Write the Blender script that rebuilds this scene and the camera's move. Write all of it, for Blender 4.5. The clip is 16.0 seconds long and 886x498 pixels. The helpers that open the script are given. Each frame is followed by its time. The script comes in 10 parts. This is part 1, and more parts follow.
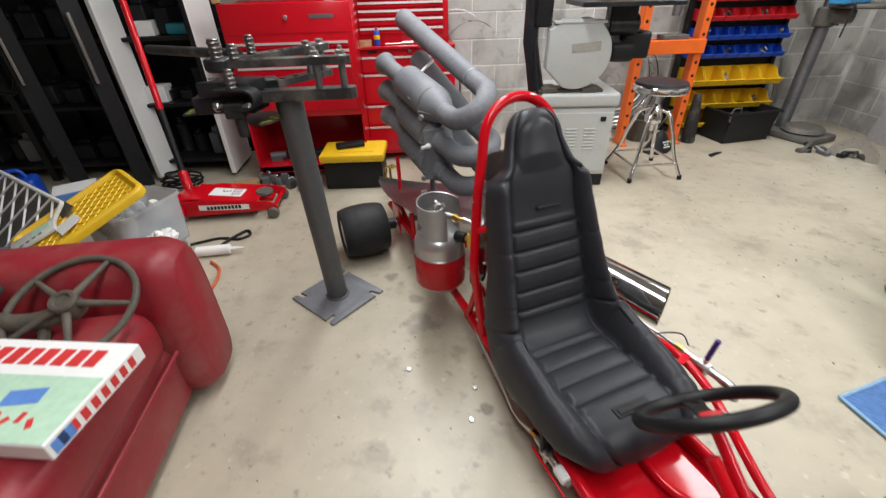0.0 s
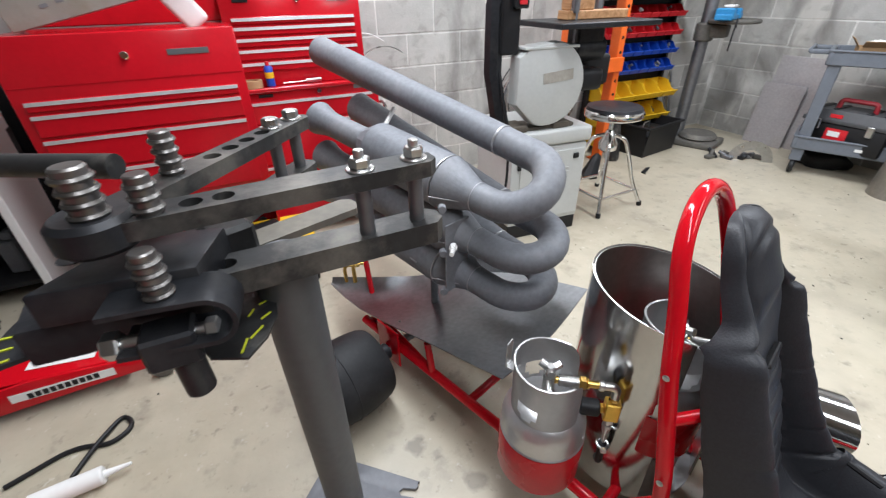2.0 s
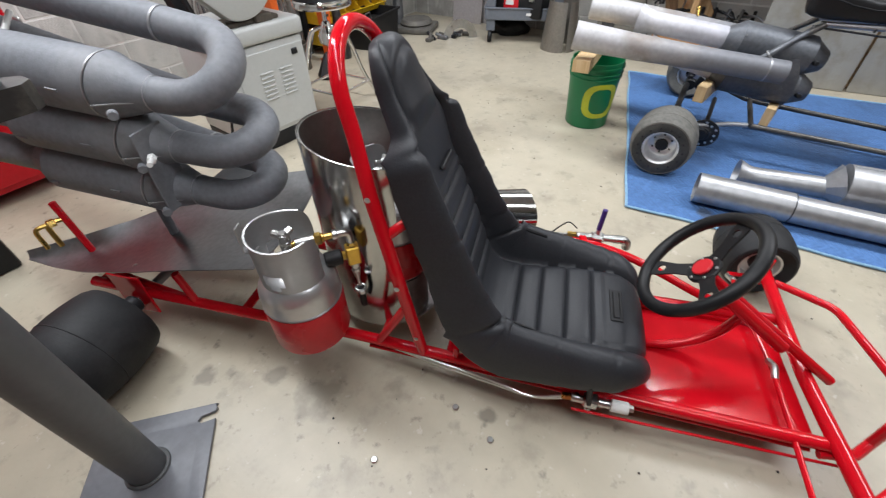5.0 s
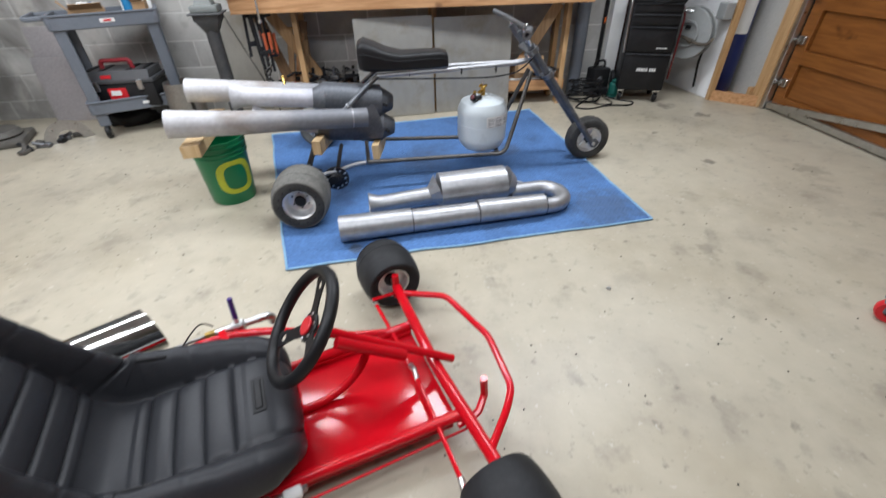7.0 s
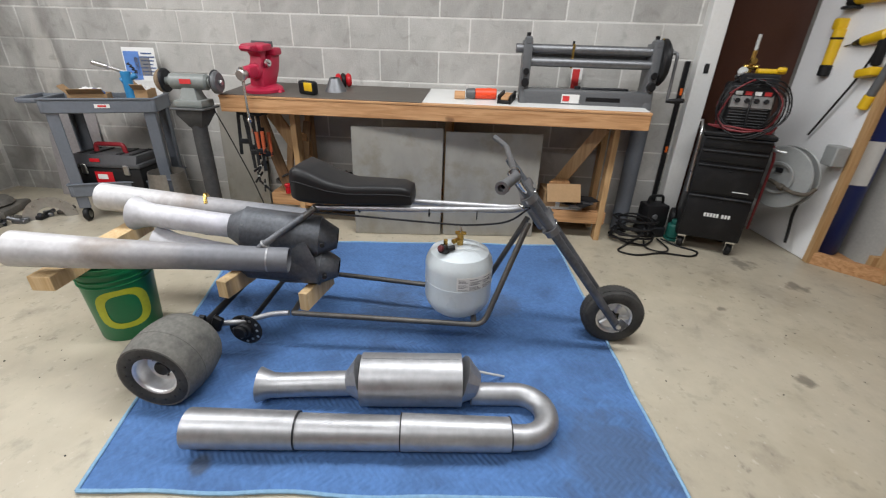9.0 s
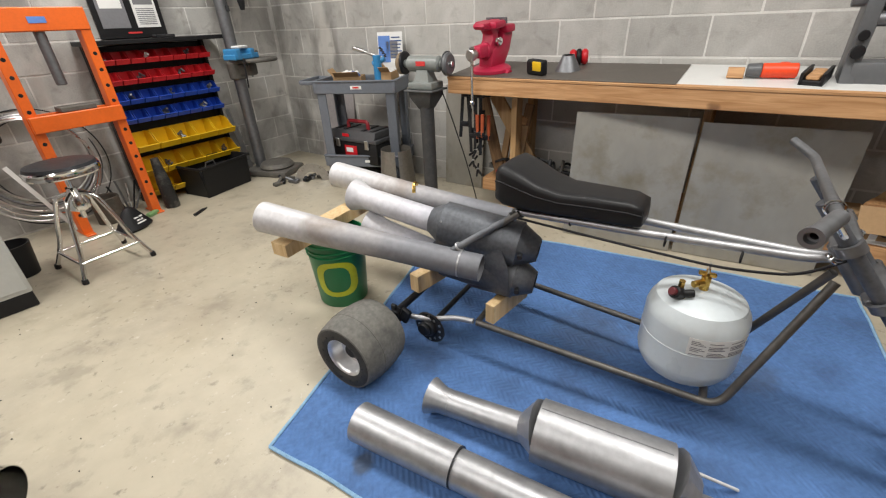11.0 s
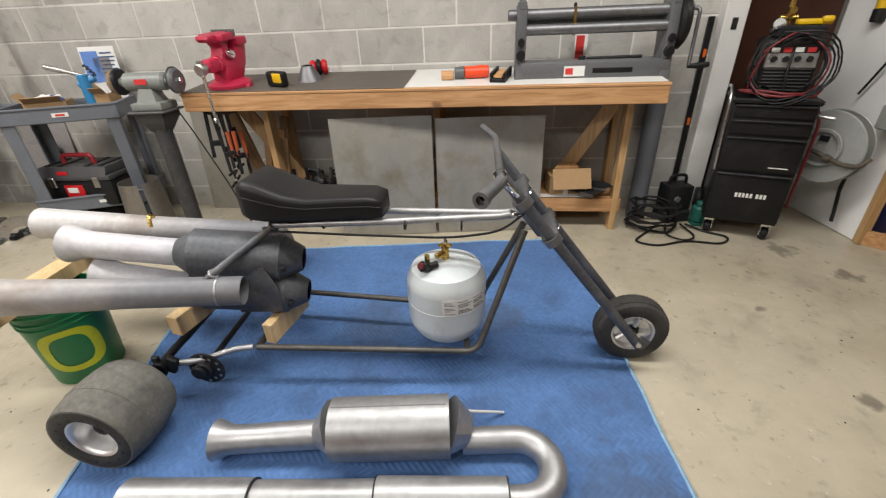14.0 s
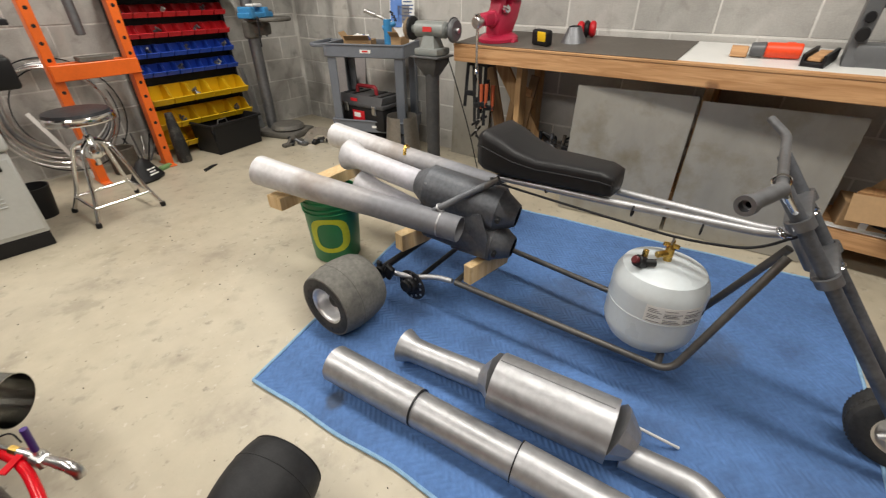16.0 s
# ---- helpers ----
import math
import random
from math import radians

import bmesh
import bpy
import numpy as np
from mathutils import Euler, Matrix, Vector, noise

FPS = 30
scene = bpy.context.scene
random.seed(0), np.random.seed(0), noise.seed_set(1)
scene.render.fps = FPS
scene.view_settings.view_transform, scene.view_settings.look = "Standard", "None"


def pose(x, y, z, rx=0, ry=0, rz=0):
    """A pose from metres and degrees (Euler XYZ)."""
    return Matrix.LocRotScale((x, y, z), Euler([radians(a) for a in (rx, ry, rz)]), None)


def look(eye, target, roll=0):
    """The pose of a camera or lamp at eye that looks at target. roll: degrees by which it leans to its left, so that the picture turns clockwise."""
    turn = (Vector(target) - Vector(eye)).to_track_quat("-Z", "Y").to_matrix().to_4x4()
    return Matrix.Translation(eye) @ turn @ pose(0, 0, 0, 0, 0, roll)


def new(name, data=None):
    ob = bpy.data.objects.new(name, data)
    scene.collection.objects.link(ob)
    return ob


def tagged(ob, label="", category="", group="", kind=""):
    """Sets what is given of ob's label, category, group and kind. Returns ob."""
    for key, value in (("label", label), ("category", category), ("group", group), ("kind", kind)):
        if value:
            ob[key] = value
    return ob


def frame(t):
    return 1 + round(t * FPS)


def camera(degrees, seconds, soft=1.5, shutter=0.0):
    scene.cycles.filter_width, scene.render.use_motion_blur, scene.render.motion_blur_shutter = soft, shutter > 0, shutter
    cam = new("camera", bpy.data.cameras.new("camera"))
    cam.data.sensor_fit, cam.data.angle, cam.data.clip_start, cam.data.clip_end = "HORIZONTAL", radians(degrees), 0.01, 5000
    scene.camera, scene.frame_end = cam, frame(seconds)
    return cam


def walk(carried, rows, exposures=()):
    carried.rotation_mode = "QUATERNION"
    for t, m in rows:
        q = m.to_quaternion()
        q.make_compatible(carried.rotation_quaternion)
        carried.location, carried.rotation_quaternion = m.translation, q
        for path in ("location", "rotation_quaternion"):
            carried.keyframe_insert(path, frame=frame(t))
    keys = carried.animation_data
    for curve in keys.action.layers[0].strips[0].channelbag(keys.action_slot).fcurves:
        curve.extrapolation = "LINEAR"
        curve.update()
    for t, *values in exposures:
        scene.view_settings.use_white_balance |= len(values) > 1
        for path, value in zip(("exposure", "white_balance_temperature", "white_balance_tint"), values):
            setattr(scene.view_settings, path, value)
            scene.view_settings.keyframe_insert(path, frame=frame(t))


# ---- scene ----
cam = camera(93.2, 16.0, soft=1.2, shutter=0.25)
PATH = [
    (0, (0.744, 0.427, 1.252), (0.833, 2.106, 0.17), -1.6),
    (0.5, (0.5, 0.707, 1.32), (0.648, 2.451, 0.353), -0.1),
    (1, (0.318, 0.953, 1.323), (0.774, 2.67, 0.405), -3.2),
    (1.5, (0.298, 1.171, 1.287), (0.835, 2.835, 0.316), -2.0),
    (2, (0.319, 1.341, 1.256), (1.03, 2.892, 0.213), -1.3),
    (2.5, (0.331, 1.419, 1.243), (1.254, 2.827, 0.164), -2.5),
    (3, (0.377, 1.383, 1.22), (1.454, 2.631, 0.087), -1.9),
    (3.2, (0.388, 1.368, 1.214), (1.499, 2.559, 0.054), -1.7),
    (5.3, (0.385, 1.04, 1.151), (1.664, 1.786, -0.193), -2.3),
    (5.5, (0.401, 0.989, 1.155), (1.715, 1.663, -0.193), -3.2),
    (6, (0.435, 0.901, 1.14), (1.843, 1.301, -0.223), -3.0),
    (6.5, (0.458, 0.801, 1.14), (1.934, 0.917, -0.205), -2.3),
    (7, (0.555, 0.689, 1.222), (2.163, 0.538, 0.042), -1.4),
    (7.5, (0.771, 0.577, 1.296), (2.515, 0.275, 0.364), -0.3),
    (8, (0.979, 0.414, 1.298), (2.775, 0.175, 0.451), -1.0),
    (8.5, (1.172, 0.208, 1.279), (2.991, 0.255, 0.45), 0.9),
    (9, (1.43, 0.117, 1.258), (3.225, 0.27, 0.389), 1.9),
    (9.5, (1.681, 0.195, 1.256), (3.351, 0.774, 0.32), -0.4),
    (9.7, (1.74, 0.22, 1.252), (3.294, 1.049, 0.305), -1.5),
    (11.8, (1.738, 0.223, 1.266), (3.159, 1.25, 0.303), -2.6),
    (12, (1.73, 0.216, 1.262), (3.2, 1.181, 0.311), -2.4),
    (12.5, (1.728, 0.186, 1.268), (3.319, 0.971, 0.344), -2.2),
    (13, (1.743, 0.126, 1.264), (3.425, 0.706, 0.35), -2.3),
    (13.5, (1.753, 0.065, 1.263), (3.481, 0.45, 0.331), -2.4),
    (14, (1.758, 0.016, 1.257), (3.499, 0.244, 0.299), -2.4),
    (14.5, (1.762, -0.023, 1.248), (3.487, 0.133, 0.248), -2.2),
    (15, (1.776, 0.0, 1.235), (3.45, 0.316, 0.189), -1.7),
    (15.5, (1.773, 0.064, 1.238), (3.257, 0.883, 0.176), -1.6),
    (16, (1.742, 0.059, 1.242), (3.08, 1.102, 0.183), -0.3),
]
EXPOSURES = [(0.0, 0.09, 6210, 10), (0.5, 0.22, 5880, 10), (1.0, 0.23, 5780, 10), (2.0, 0.28, 5840, 10), (3.2, 0.23, 5840, 10), (5.3, 0.07, 5990, 10), (6.5, 0.07, 5980, 10), (7.0, 0.07, 5850, 10), (7.5, -0.12, 5860, 10), (8.0, -0.10, 5810, 10), (9.0, -0.08, 6180, 10), (9.5, -0.01, 6480, 10), (12.0, -0.13, 6580, 10),
             (12.5, -0.11, 6360, 10), (13.5, -0.05, 6450, 10), (14.5, -0.03, 7030, 10), (15.5, -0.05, 7200, 10), (16.0, -0.13, 6870, 10)]
walk(cam, [(t, look(eye, target, roll)) for t, eye, target, roll in PATH], EXPOSURES)

# ---------------------------------------------------------------- light
world = bpy.data.worlds.new("world")
scene.world = world
world.use_nodes = True
world.node_tree.nodes["Background"].inputs[0].default_value = (0.75, 0.85, 1.0, 1)
world.node_tree.nodes["Background"].inputs[1].default_value = 0.01
scene.view_settings.exposure = 0.0

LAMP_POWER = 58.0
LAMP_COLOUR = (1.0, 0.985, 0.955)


# ---------------------------------------------------------------- materials
def material(name, colour, rough=0.5, metal=0.0, var=0.12, scale=6.0, fine=60.0, bump=0.0, bump_scale=80.0,
             dirt=None, dirt_amount=0.0, dirt_scale=3.0, spread=0.0, coat=0.0, stretch=None, rough_var=0.1, alpha=1.0, trans=0.0):
    """A paint, metal, plastic or stone: colour with grain at two scales, dirt, relief and a change from piece to piece."""
    m = bpy.data.materials.new(name)
    m.use_nodes = True
    nt = m.node_tree
    n, l = nt.nodes, nt.links
    b = n["Principled BSDF"]
    co = n.new("ShaderNodeTexCoord")
    src = co.outputs["Object"]
    if stretch:
        mp = n.new("ShaderNodeMapping")
        mp.inputs["Scale"].default_value = stretch
        l.new(src, mp.inputs[0])
        src = mp.outputs[0]
    big = n.new("ShaderNodeTexNoise")
    big.inputs["Scale"].default_value = scale
    big.inputs["Detail"].default_value = 5
    l.new(src, big.inputs["Vector"])
    small = n.new("ShaderNodeTexNoise")
    small.inputs["Scale"].default_value = fine
    small.inputs["Detail"].default_value = 3
    l.new(src, small.inputs["Vector"])
    mix = n.new("ShaderNodeMath")
    mix.operation = "ADD"
    l.new(big.outputs[0], mix.inputs[0])
    l.new(small.outputs[0], mix.inputs[1])
    rng = n.new("ShaderNodeMapRange")
    rng.inputs[1].default_value, rng.inputs[2].default_value = 0.6, 1.4
    rng.inputs[3].default_value, rng.inputs[4].default_value = 1 - var, 1 + var
    l.new(mix.outputs[0], rng.inputs[0])
    fac = rng.outputs[0]
    if spread:
        oi = n.new("ShaderNodeObjectInfo")
        r2 = n.new("ShaderNodeMapRange")
        r2.inputs[3].default_value, r2.inputs[4].default_value = 1 - spread, 1 + spread
        l.new(oi.outputs["Random"], r2.inputs[0])
        mu = n.new("ShaderNodeMath")
        mu.operation = "MULTIPLY"
        l.new(fac, mu.inputs[0])
        l.new(r2.outputs[0], mu.inputs[1])
        fac = mu.outputs[0]
    tint = n.new("ShaderNodeVectorMath")
    tint.operation = "SCALE"
    tint.inputs[0].default_value = colour[:3]
    l.new(fac, tint.inputs["Scale"])
    col = tint.outputs[0]
    if dirt is not None:
        dn = n.new("ShaderNodeTexNoise")
        dn.inputs["Scale"].default_value = dirt_scale
        dn.inputs["Detail"].default_value = 8
        dn.inputs["Roughness"].default_value = 0.65
        l.new(co.outputs["Object"], dn.inputs["Vector"])
        dr = n.new("ShaderNodeMapRange")
        dr.inputs[1].default_value, dr.inputs[2].default_value = 0.5, 0.72
        dr.inputs[3].default_value, dr.inputs[4].default_value = 0.0, dirt_amount
        l.new(dn.outputs[0], dr.inputs[0])
        mx = n.new("ShaderNodeMix")
        mx.data_type = "RGBA"
        l.new(dr.outputs[0], mx.inputs[0])
        l.new(col, mx.inputs[6])
        mx.inputs[7].default_value = (*dirt, 1)
        col = mx.outputs[2]
    l.new(col, b.inputs["Base Color"])
    rr = n.new("ShaderNodeMapRange")
    rr.inputs[3].default_value, rr.inputs[4].default_value = max(0.02, rough - rough_var), min(1, rough + rough_var)
    l.new(big.outputs[0], rr.inputs[0])
    l.new(rr.outputs[0], b.inputs["Roughness"])
    b.inputs["Metallic"].default_value = metal
    b.inputs["Coat Weight"].default_value = coat
    b.inputs["Coat Roughness"].default_value = 0.08
    b.inputs["Transmission Weight"].default_value = trans
    b.inputs["Alpha"].default_value = alpha
    if bump:
        bn = n.new("ShaderNodeTexNoise")
        bn.inputs["Scale"].default_value = bump_scale
        bn.inputs["Detail"].default_value = 6
        l.new(src, bn.inputs["Vector"])
        bp = n.new("ShaderNodeBump")
        bp.inputs["Strength"].default_value = bump
        bp.inputs["Distance"].default_value = 0.004
        l.new(bn.outputs[0], bp.inputs["Height"])
        l.new(bp.outputs[0], b.inputs["Normal"])
    return m


def concrete_floor():
    m = material("concrete_floor", (0.428, 0.383, 0.292), 0.40, var=0.10, scale=1.6, fine=11, bump=0.12, bump_scale=55,
                 dirt=(0.295, 0.262, 0.208), dirt_amount=0.65, dirt_scale=2.3)
    nt = m.node_tree
    n, l = nt.nodes, nt.links
    b = n["Principled BSDF"]
    co = n.new("ShaderNodeTexCoord")
    before = b.inputs["Base Color"].links[0].from_socket
    for scale, lo, hi, amount, dark in ((1.5, 0.52, 0.68, 0.48, (0.31, 0.265, 0.185)), (4.6, 0.57, 0.72, 0.46, (0.185, 0.160, 0.120)), (9.0, 0.60, 0.70, 0.5, (0.205, 0.190, 0.150)), (17.0, 0.61, 0.71, 0.65, (0.125, 0.112, 0.088)), (48.0, 0.64, 0.72, 0.4, (0.17, 0.15, 0.125)),
                                        (0.9, 0.45, 0.75, 0.40, (0.56, 0.515, 0.42)), (26.0, 0.63, 0.70, 0.5, (0.60, 0.57, 0.50))):
        no = n.new("ShaderNodeTexNoise")
        no.inputs["Scale"].default_value = scale
        no.inputs["Detail"].default_value = 7
        no.inputs["Roughness"].default_value = 0.6
        l.new(co.outputs["Object"], no.inputs["Vector"])
        mr = n.new("ShaderNodeMapRange")
        mr.inputs[1].default_value, mr.inputs[2].default_value, mr.inputs[4].default_value = lo, hi, amount
        l.new(no.outputs[0], mr.inputs[0])
        mx = n.new("ShaderNodeMix")
        mx.data_type = "RGBA"
        l.new(mr.outputs[0], mx.inputs[0])
        l.new(before, mx.inputs[6])
        mx.inputs[7].default_value = (*dark, 1)
        before = mx.outputs[2]
    # drips of oil, and a dark spot below the side cylinder (0.72, 1.78), each with a ragged edge: x, y, radius,
    # strength
    ge = n.new("ShaderNodeNewGeometry")
    rag = n.new("ShaderNodeTexNoise")
    rag.inputs["Scale"].default_value = 16
    rag.inputs["Detail"].default_value = 5
    l.new(ge.outputs["Position"], rag.inputs["Vector"])
    for sx_, sy_, r_, amount in ((4.12, -1.68, 0.10, 0.65), (3.84, -1.85, 0.08, 0.7), (3.52, -1.26, 0.035, 0.7), (2.97, -1.35, 0.05, 0.7), (0.69, 1.95, 0.05, 0.5), (0.57, 2.13, 0.04, 0.55), (0.72, 1.78, 0.09, 0.4), (0.86, 1.60, 0.05, 0.4),
                                 (0.93, 1.33, 0.03, 0.6), (0.96, 1.57, 0.03, 0.55), (2.05, -0.75, 0.06, 0.35), (2.75, -1.9, 0.12, 0.35), (1.9, 2.3, 0.10, 0.3), (0.55, 1.2, 0.07, 0.3), (3.3, 2.6, 0.12, 0.25)):
        di = n.new("ShaderNodeVectorMath")
        di.operation = "DISTANCE"
        l.new(ge.outputs["Position"], di.inputs[0])
        di.inputs[1].default_value = (sx_, sy_, 0.0)
        ed = n.new("ShaderNodeMath")
        ed.operation = "MULTIPLY_ADD"
        l.new(rag.outputs[0], ed.inputs[0])
        ed.inputs[1].default_value = r_ * 2.4
        l.new(di.outputs["Value"], ed.inputs[2])
        mr = n.new("ShaderNodeMapRange")
        mr.inputs[1].default_value, mr.inputs[2].default_value, mr.inputs[3].default_value, mr.inputs[4].default_value = r_ * 1.6, r_ * 2.1, amount, 0.0
        l.new(ed.outputs[0], mr.inputs[0])
        mx = n.new("ShaderNodeMix")
        mx.data_type = "RGBA"
        l.new(mr.outputs[0], mx.inputs[0])
        l.new(before, mx.inputs[6])
        mx.inputs[7].default_value = (0.115, 0.102, 0.082, 1)
        before = mx.outputs[2]
    l.new(before, b.inputs["Base Color"])
    return m


def wood(name, light, dark, grain=(1, 14, 14), rough=0.6):
    m = bpy.data.materials.new(name)
    m.use_nodes = True
    nt = m.node_tree
    n, l = nt.nodes, nt.links
    b = n["Principled BSDF"]
    co = n.new("ShaderNodeTexCoord")
    mp = n.new("ShaderNodeMapping")
    mp.inputs["Scale"].default_value = grain
    l.new(co.outputs["Object"], mp.inputs[0])
    no = n.new("ShaderNodeTexNoise")
    no.inputs["Scale"].default_value = 4
    no.inputs["Detail"].default_value = 8
    no.inputs["Distortion"].default_value = 0.6
    l.new(mp.outputs[0], no.inputs["Vector"])
    ra = n.new("ShaderNodeValToRGB")
    ra.color_ramp.elements[0].position, ra.color_ramp.elements[1].position = 0.35, 0.62
    ra.color_ramp.elements[0].color, ra.color_ramp.elements[1].color = (*dark, 1), (*light, 1)
    l.new(no.outputs[0], ra.inputs[0])
    kn = n.new("ShaderNodeTexNoise")
    kn.inputs["Scale"].default_value = 7
    l.new(co.outputs["Object"], kn.inputs["Vector"])
    kr = n.new("ShaderNodeMapRange")
    kr.inputs[1].default_value, kr.inputs[2].default_value, kr.inputs[4].default_value = 0.68, 0.76, 0.75
    l.new(kn.outputs[0], kr.inputs[0])
    mx = n.new("ShaderNodeMix")
    mx.data_type = "RGBA"
    l.new(kr.outputs[0], mx.inputs[0])
    l.new(ra.outputs[0], mx.inputs[6])
    mx.inputs[7].default_value = (dark[0] * 0.35, dark[1] * 0.3, dark[2] * 0.3, 1)
    l.new(mx.outputs[2], b.inputs["Base Color"])
    b.inputs["Roughness"].default_value = rough
    bp = n.new("ShaderNodeBump")
    bp.inputs["Strength"].default_value = 0.15
    bp.inputs["Distance"].default_value = 0.003
    l.new(no.outputs[0], bp.inputs["Height"])
    l.new(bp.outputs[0], b.inputs["Normal"])
    return m


def moving_blanket():
    """Blue quilted cloth with a zigzag weave."""
    m = material("blue_quilted_cloth", (0.076, 0.166, 0.375), 0.95, var=0.26, scale=2.4, fine=55, dirt=(0.045, 0.085, 0.18), dirt_amount=0.8, dirt_scale=3.0)
    nt = m.node_tree
    n, l = nt.nodes, nt.links
    b = n["Principled BSDF"]
    co = n.new("ShaderNodeTexCoord")
    sp = n.new("ShaderNodeSeparateXYZ")
    l.new(co.outputs["Object"], sp.inputs[0])
    def mth(op, a, bb):
        x = n.new("ShaderNodeMath")
        x.operation = op
        for i, v in enumerate((a, bb)):
            if isinstance(v, (int, float)):
                x.inputs[i].default_value = v
            else:
                l.new(v, x.inputs[i])
        return x.outputs[0]
    tri = mth("PINGPONG", mth("MULTIPLY", sp.outputs[0], 1.0), 0.045)
    before = b.inputs["Base Color"].links[0].from_socket
    for sx_, sy_, r_, amount in ((2.48, -0.41, 0.24, 0.5), (2.27, 0.96, 0.045, 0.8), (3.38, -0.02, 0.16, 0.45), (3.30, 0.55, 0.20, 0.35)):
        di = n.new("ShaderNodeVectorMath")
        di.operation = "DISTANCE"
        l.new(co.outputs["Object"], di.inputs[0])
        di.inputs[1].default_value = (sx_, sy_, 0.01)
        no = n.new("ShaderNodeTexNoise")
        no.inputs["Scale"].default_value = 14
        no.inputs["Detail"].default_value = 6
        l.new(co.outputs["Object"], no.inputs["Vector"])
        edge_ = mth("ADD", di.outputs["Value"], mth("MULTIPLY", mth("SUBTRACT", no.outputs[0], 0.5), r_ * 1.6))
        mr = n.new("ShaderNodeMapRange")
        mr.inputs[1].default_value, mr.inputs[2].default_value, mr.inputs[3].default_value, mr.inputs[4].default_value = r_ * 0.55, r_ * 1.05, amount, 0.0
        l.new(edge_, mr.inputs[0])
        mx = n.new("ShaderNodeMix")
        mx.data_type = "RGBA"
        l.new(mr.outputs[0], mx.inputs[0])
        l.new(before, mx.inputs[6])
        mx.inputs[7].default_value = (0.055, 0.072, 0.105, 1)
        before = mx.outputs[2]
    l.new(before, b.inputs["Base Color"])
    wave = mth("SINE", mth("MULTIPLY", mth("ADD", sp.outputs[1], mth("MULTIPLY", tri, 0.9)), 260.0), 0.0)
    bp = n.new("ShaderNodeBump")
    bp.inputs["Strength"].default_value = 0.28
    bp.inputs["Distance"].default_value = 0.005
    l.new(wave, bp.inputs["Height"])
    l.new(bp.outputs[0], b.inputs["Normal"])
    return m


FLOOR = concrete_floor()
BLOCK = material("concrete_block", (0.435, 0.426, 0.402), 0.92, var=0.12, scale=9, fine=120, bump=0.55, bump_scale=130, spread=0.15, dirt=(0.50, 0.49, 0.47), dirt_amount=0.45, dirt_scale=7.0)
def stained(m, y0, y1):
    """Runs and smears of old whitewash and soot over a wall, thicker in the corner beyond y0."""
    n, l = m.node_tree.nodes, m.node_tree.links
    b = n["Principled BSDF"]
    before = b.inputs["Base Color"].links[0].from_socket
    ge = n.new("ShaderNodeNewGeometry")
    sp = n.new("ShaderNodeSeparateXYZ")
    l.new(ge.outputs["Position"], sp.inputs[0])
    for scale, stretch, lo, hi, everywhere, corner, colour in ((2.6, (1.0, 1.0, 0.55), 0.47, 0.66, 0.14, 0.72, (0.115, 0.108, 0.098)), (3.4, (1.0, 1.0, 0.35), 0.55, 0.66, 0.16, 0.70, (0.56, 0.54, 0.50)), (11.0, (1.0, 1.0, 1.0), 0.56, 0.70, 0.30, 0.40, (0.20, 0.19, 0.17))):
        mp = n.new("ShaderNodeMapping")
        mp.inputs["Scale"].default_value = stretch
        l.new(ge.outputs["Position"], mp.inputs[0])
        no = n.new("ShaderNodeTexNoise")
        no.inputs["Scale"].default_value = scale
        no.inputs["Detail"].default_value = 6
        no.inputs["Distortion"].default_value = 0.6
        l.new(mp.outputs[0], no.inputs["Vector"])
        where = n.new("ShaderNodeMapRange")
        where.inputs[1].default_value, where.inputs[2].default_value, where.inputs[3].default_value, where.inputs[4].default_value = y0, y1, everywhere, corner
        l.new(sp.outputs[1], where.inputs[0])
        mr = n.new("ShaderNodeMapRange")
        mr.inputs[1].default_value, mr.inputs[2].default_value = lo, hi
        l.new(no.outputs[0], mr.inputs[0])
        l.new(where.outputs[0], mr.inputs[4])
        mx = n.new("ShaderNodeMix")
        mx.data_type = "RGBA"
        l.new(mr.outputs[0], mx.inputs[0])
        l.new(before, mx.inputs[6])
        mx.inputs[7].default_value = (*colour, 1)
        before = mx.outputs[2]
    l.new(before, b.inputs["Base Color"])


MORTAR = material("mortar", (0.66, 0.65, 0.62), 0.95, var=0.08, scale=10, fine=150, bump=0.4, bump_scale=150, dirt=(0.46, 0.45, 0.42), dirt_amount=0.5, dirt_scale=5)
stained(BLOCK, 2.7, 3.5)
stained(MORTAR, 2.7, 3.5)
CEILING = material("white_ceiling_paint", (0.50, 0.49, 0.47), 0.9, var=0.05)
PLASTER = material("grey_wall", (0.45, 0.44, 0.41), 0.9, var=0.12, scale=2, bump=0.2)
RED = material("red_gloss_paint", (0.53, 0.004, 0.011), 0.09, var=0.06, scale=5, coat=0.0, rough_var=0.03, dirt=(0.30, 0.004, 0.009), dirt_amount=0.25, dirt_scale=6)
REDBOX = material("red_toolbox_paint", (0.47, 0.006, 0.014), 0.2, var=0.07, scale=4, rough_var=0.05, dirt=(0.30, 0.005, 0.010), dirt_amount=0.35, dirt_scale=5)
REDTANK = material("dull_red_paint", (0.45, 0.010, 0.016), 0.26, var=0.1, scale=8)
VINYL = material("black_vinyl", (0.026, 0.027, 0.031), 0.42, var=0.22, scale=7, fine=160, bump=0.14, bump_scale=260, rough_var=0.08)
VINYL2 = material("black_seat_vinyl", (0.010, 0.010, 0.011), 0.46, var=0.2, scale=9, bump=0.1, bump_scale=240)
SOFA = material("worn_red_vinyl", (0.245, 0.014, 0.022), 0.46, var=0.16, scale=4, fine=60, bump=0.1, bump_scale=120, dirt=(0.28, 0.12, 0.105), dirt_amount=0.5, dirt_scale=4.5)
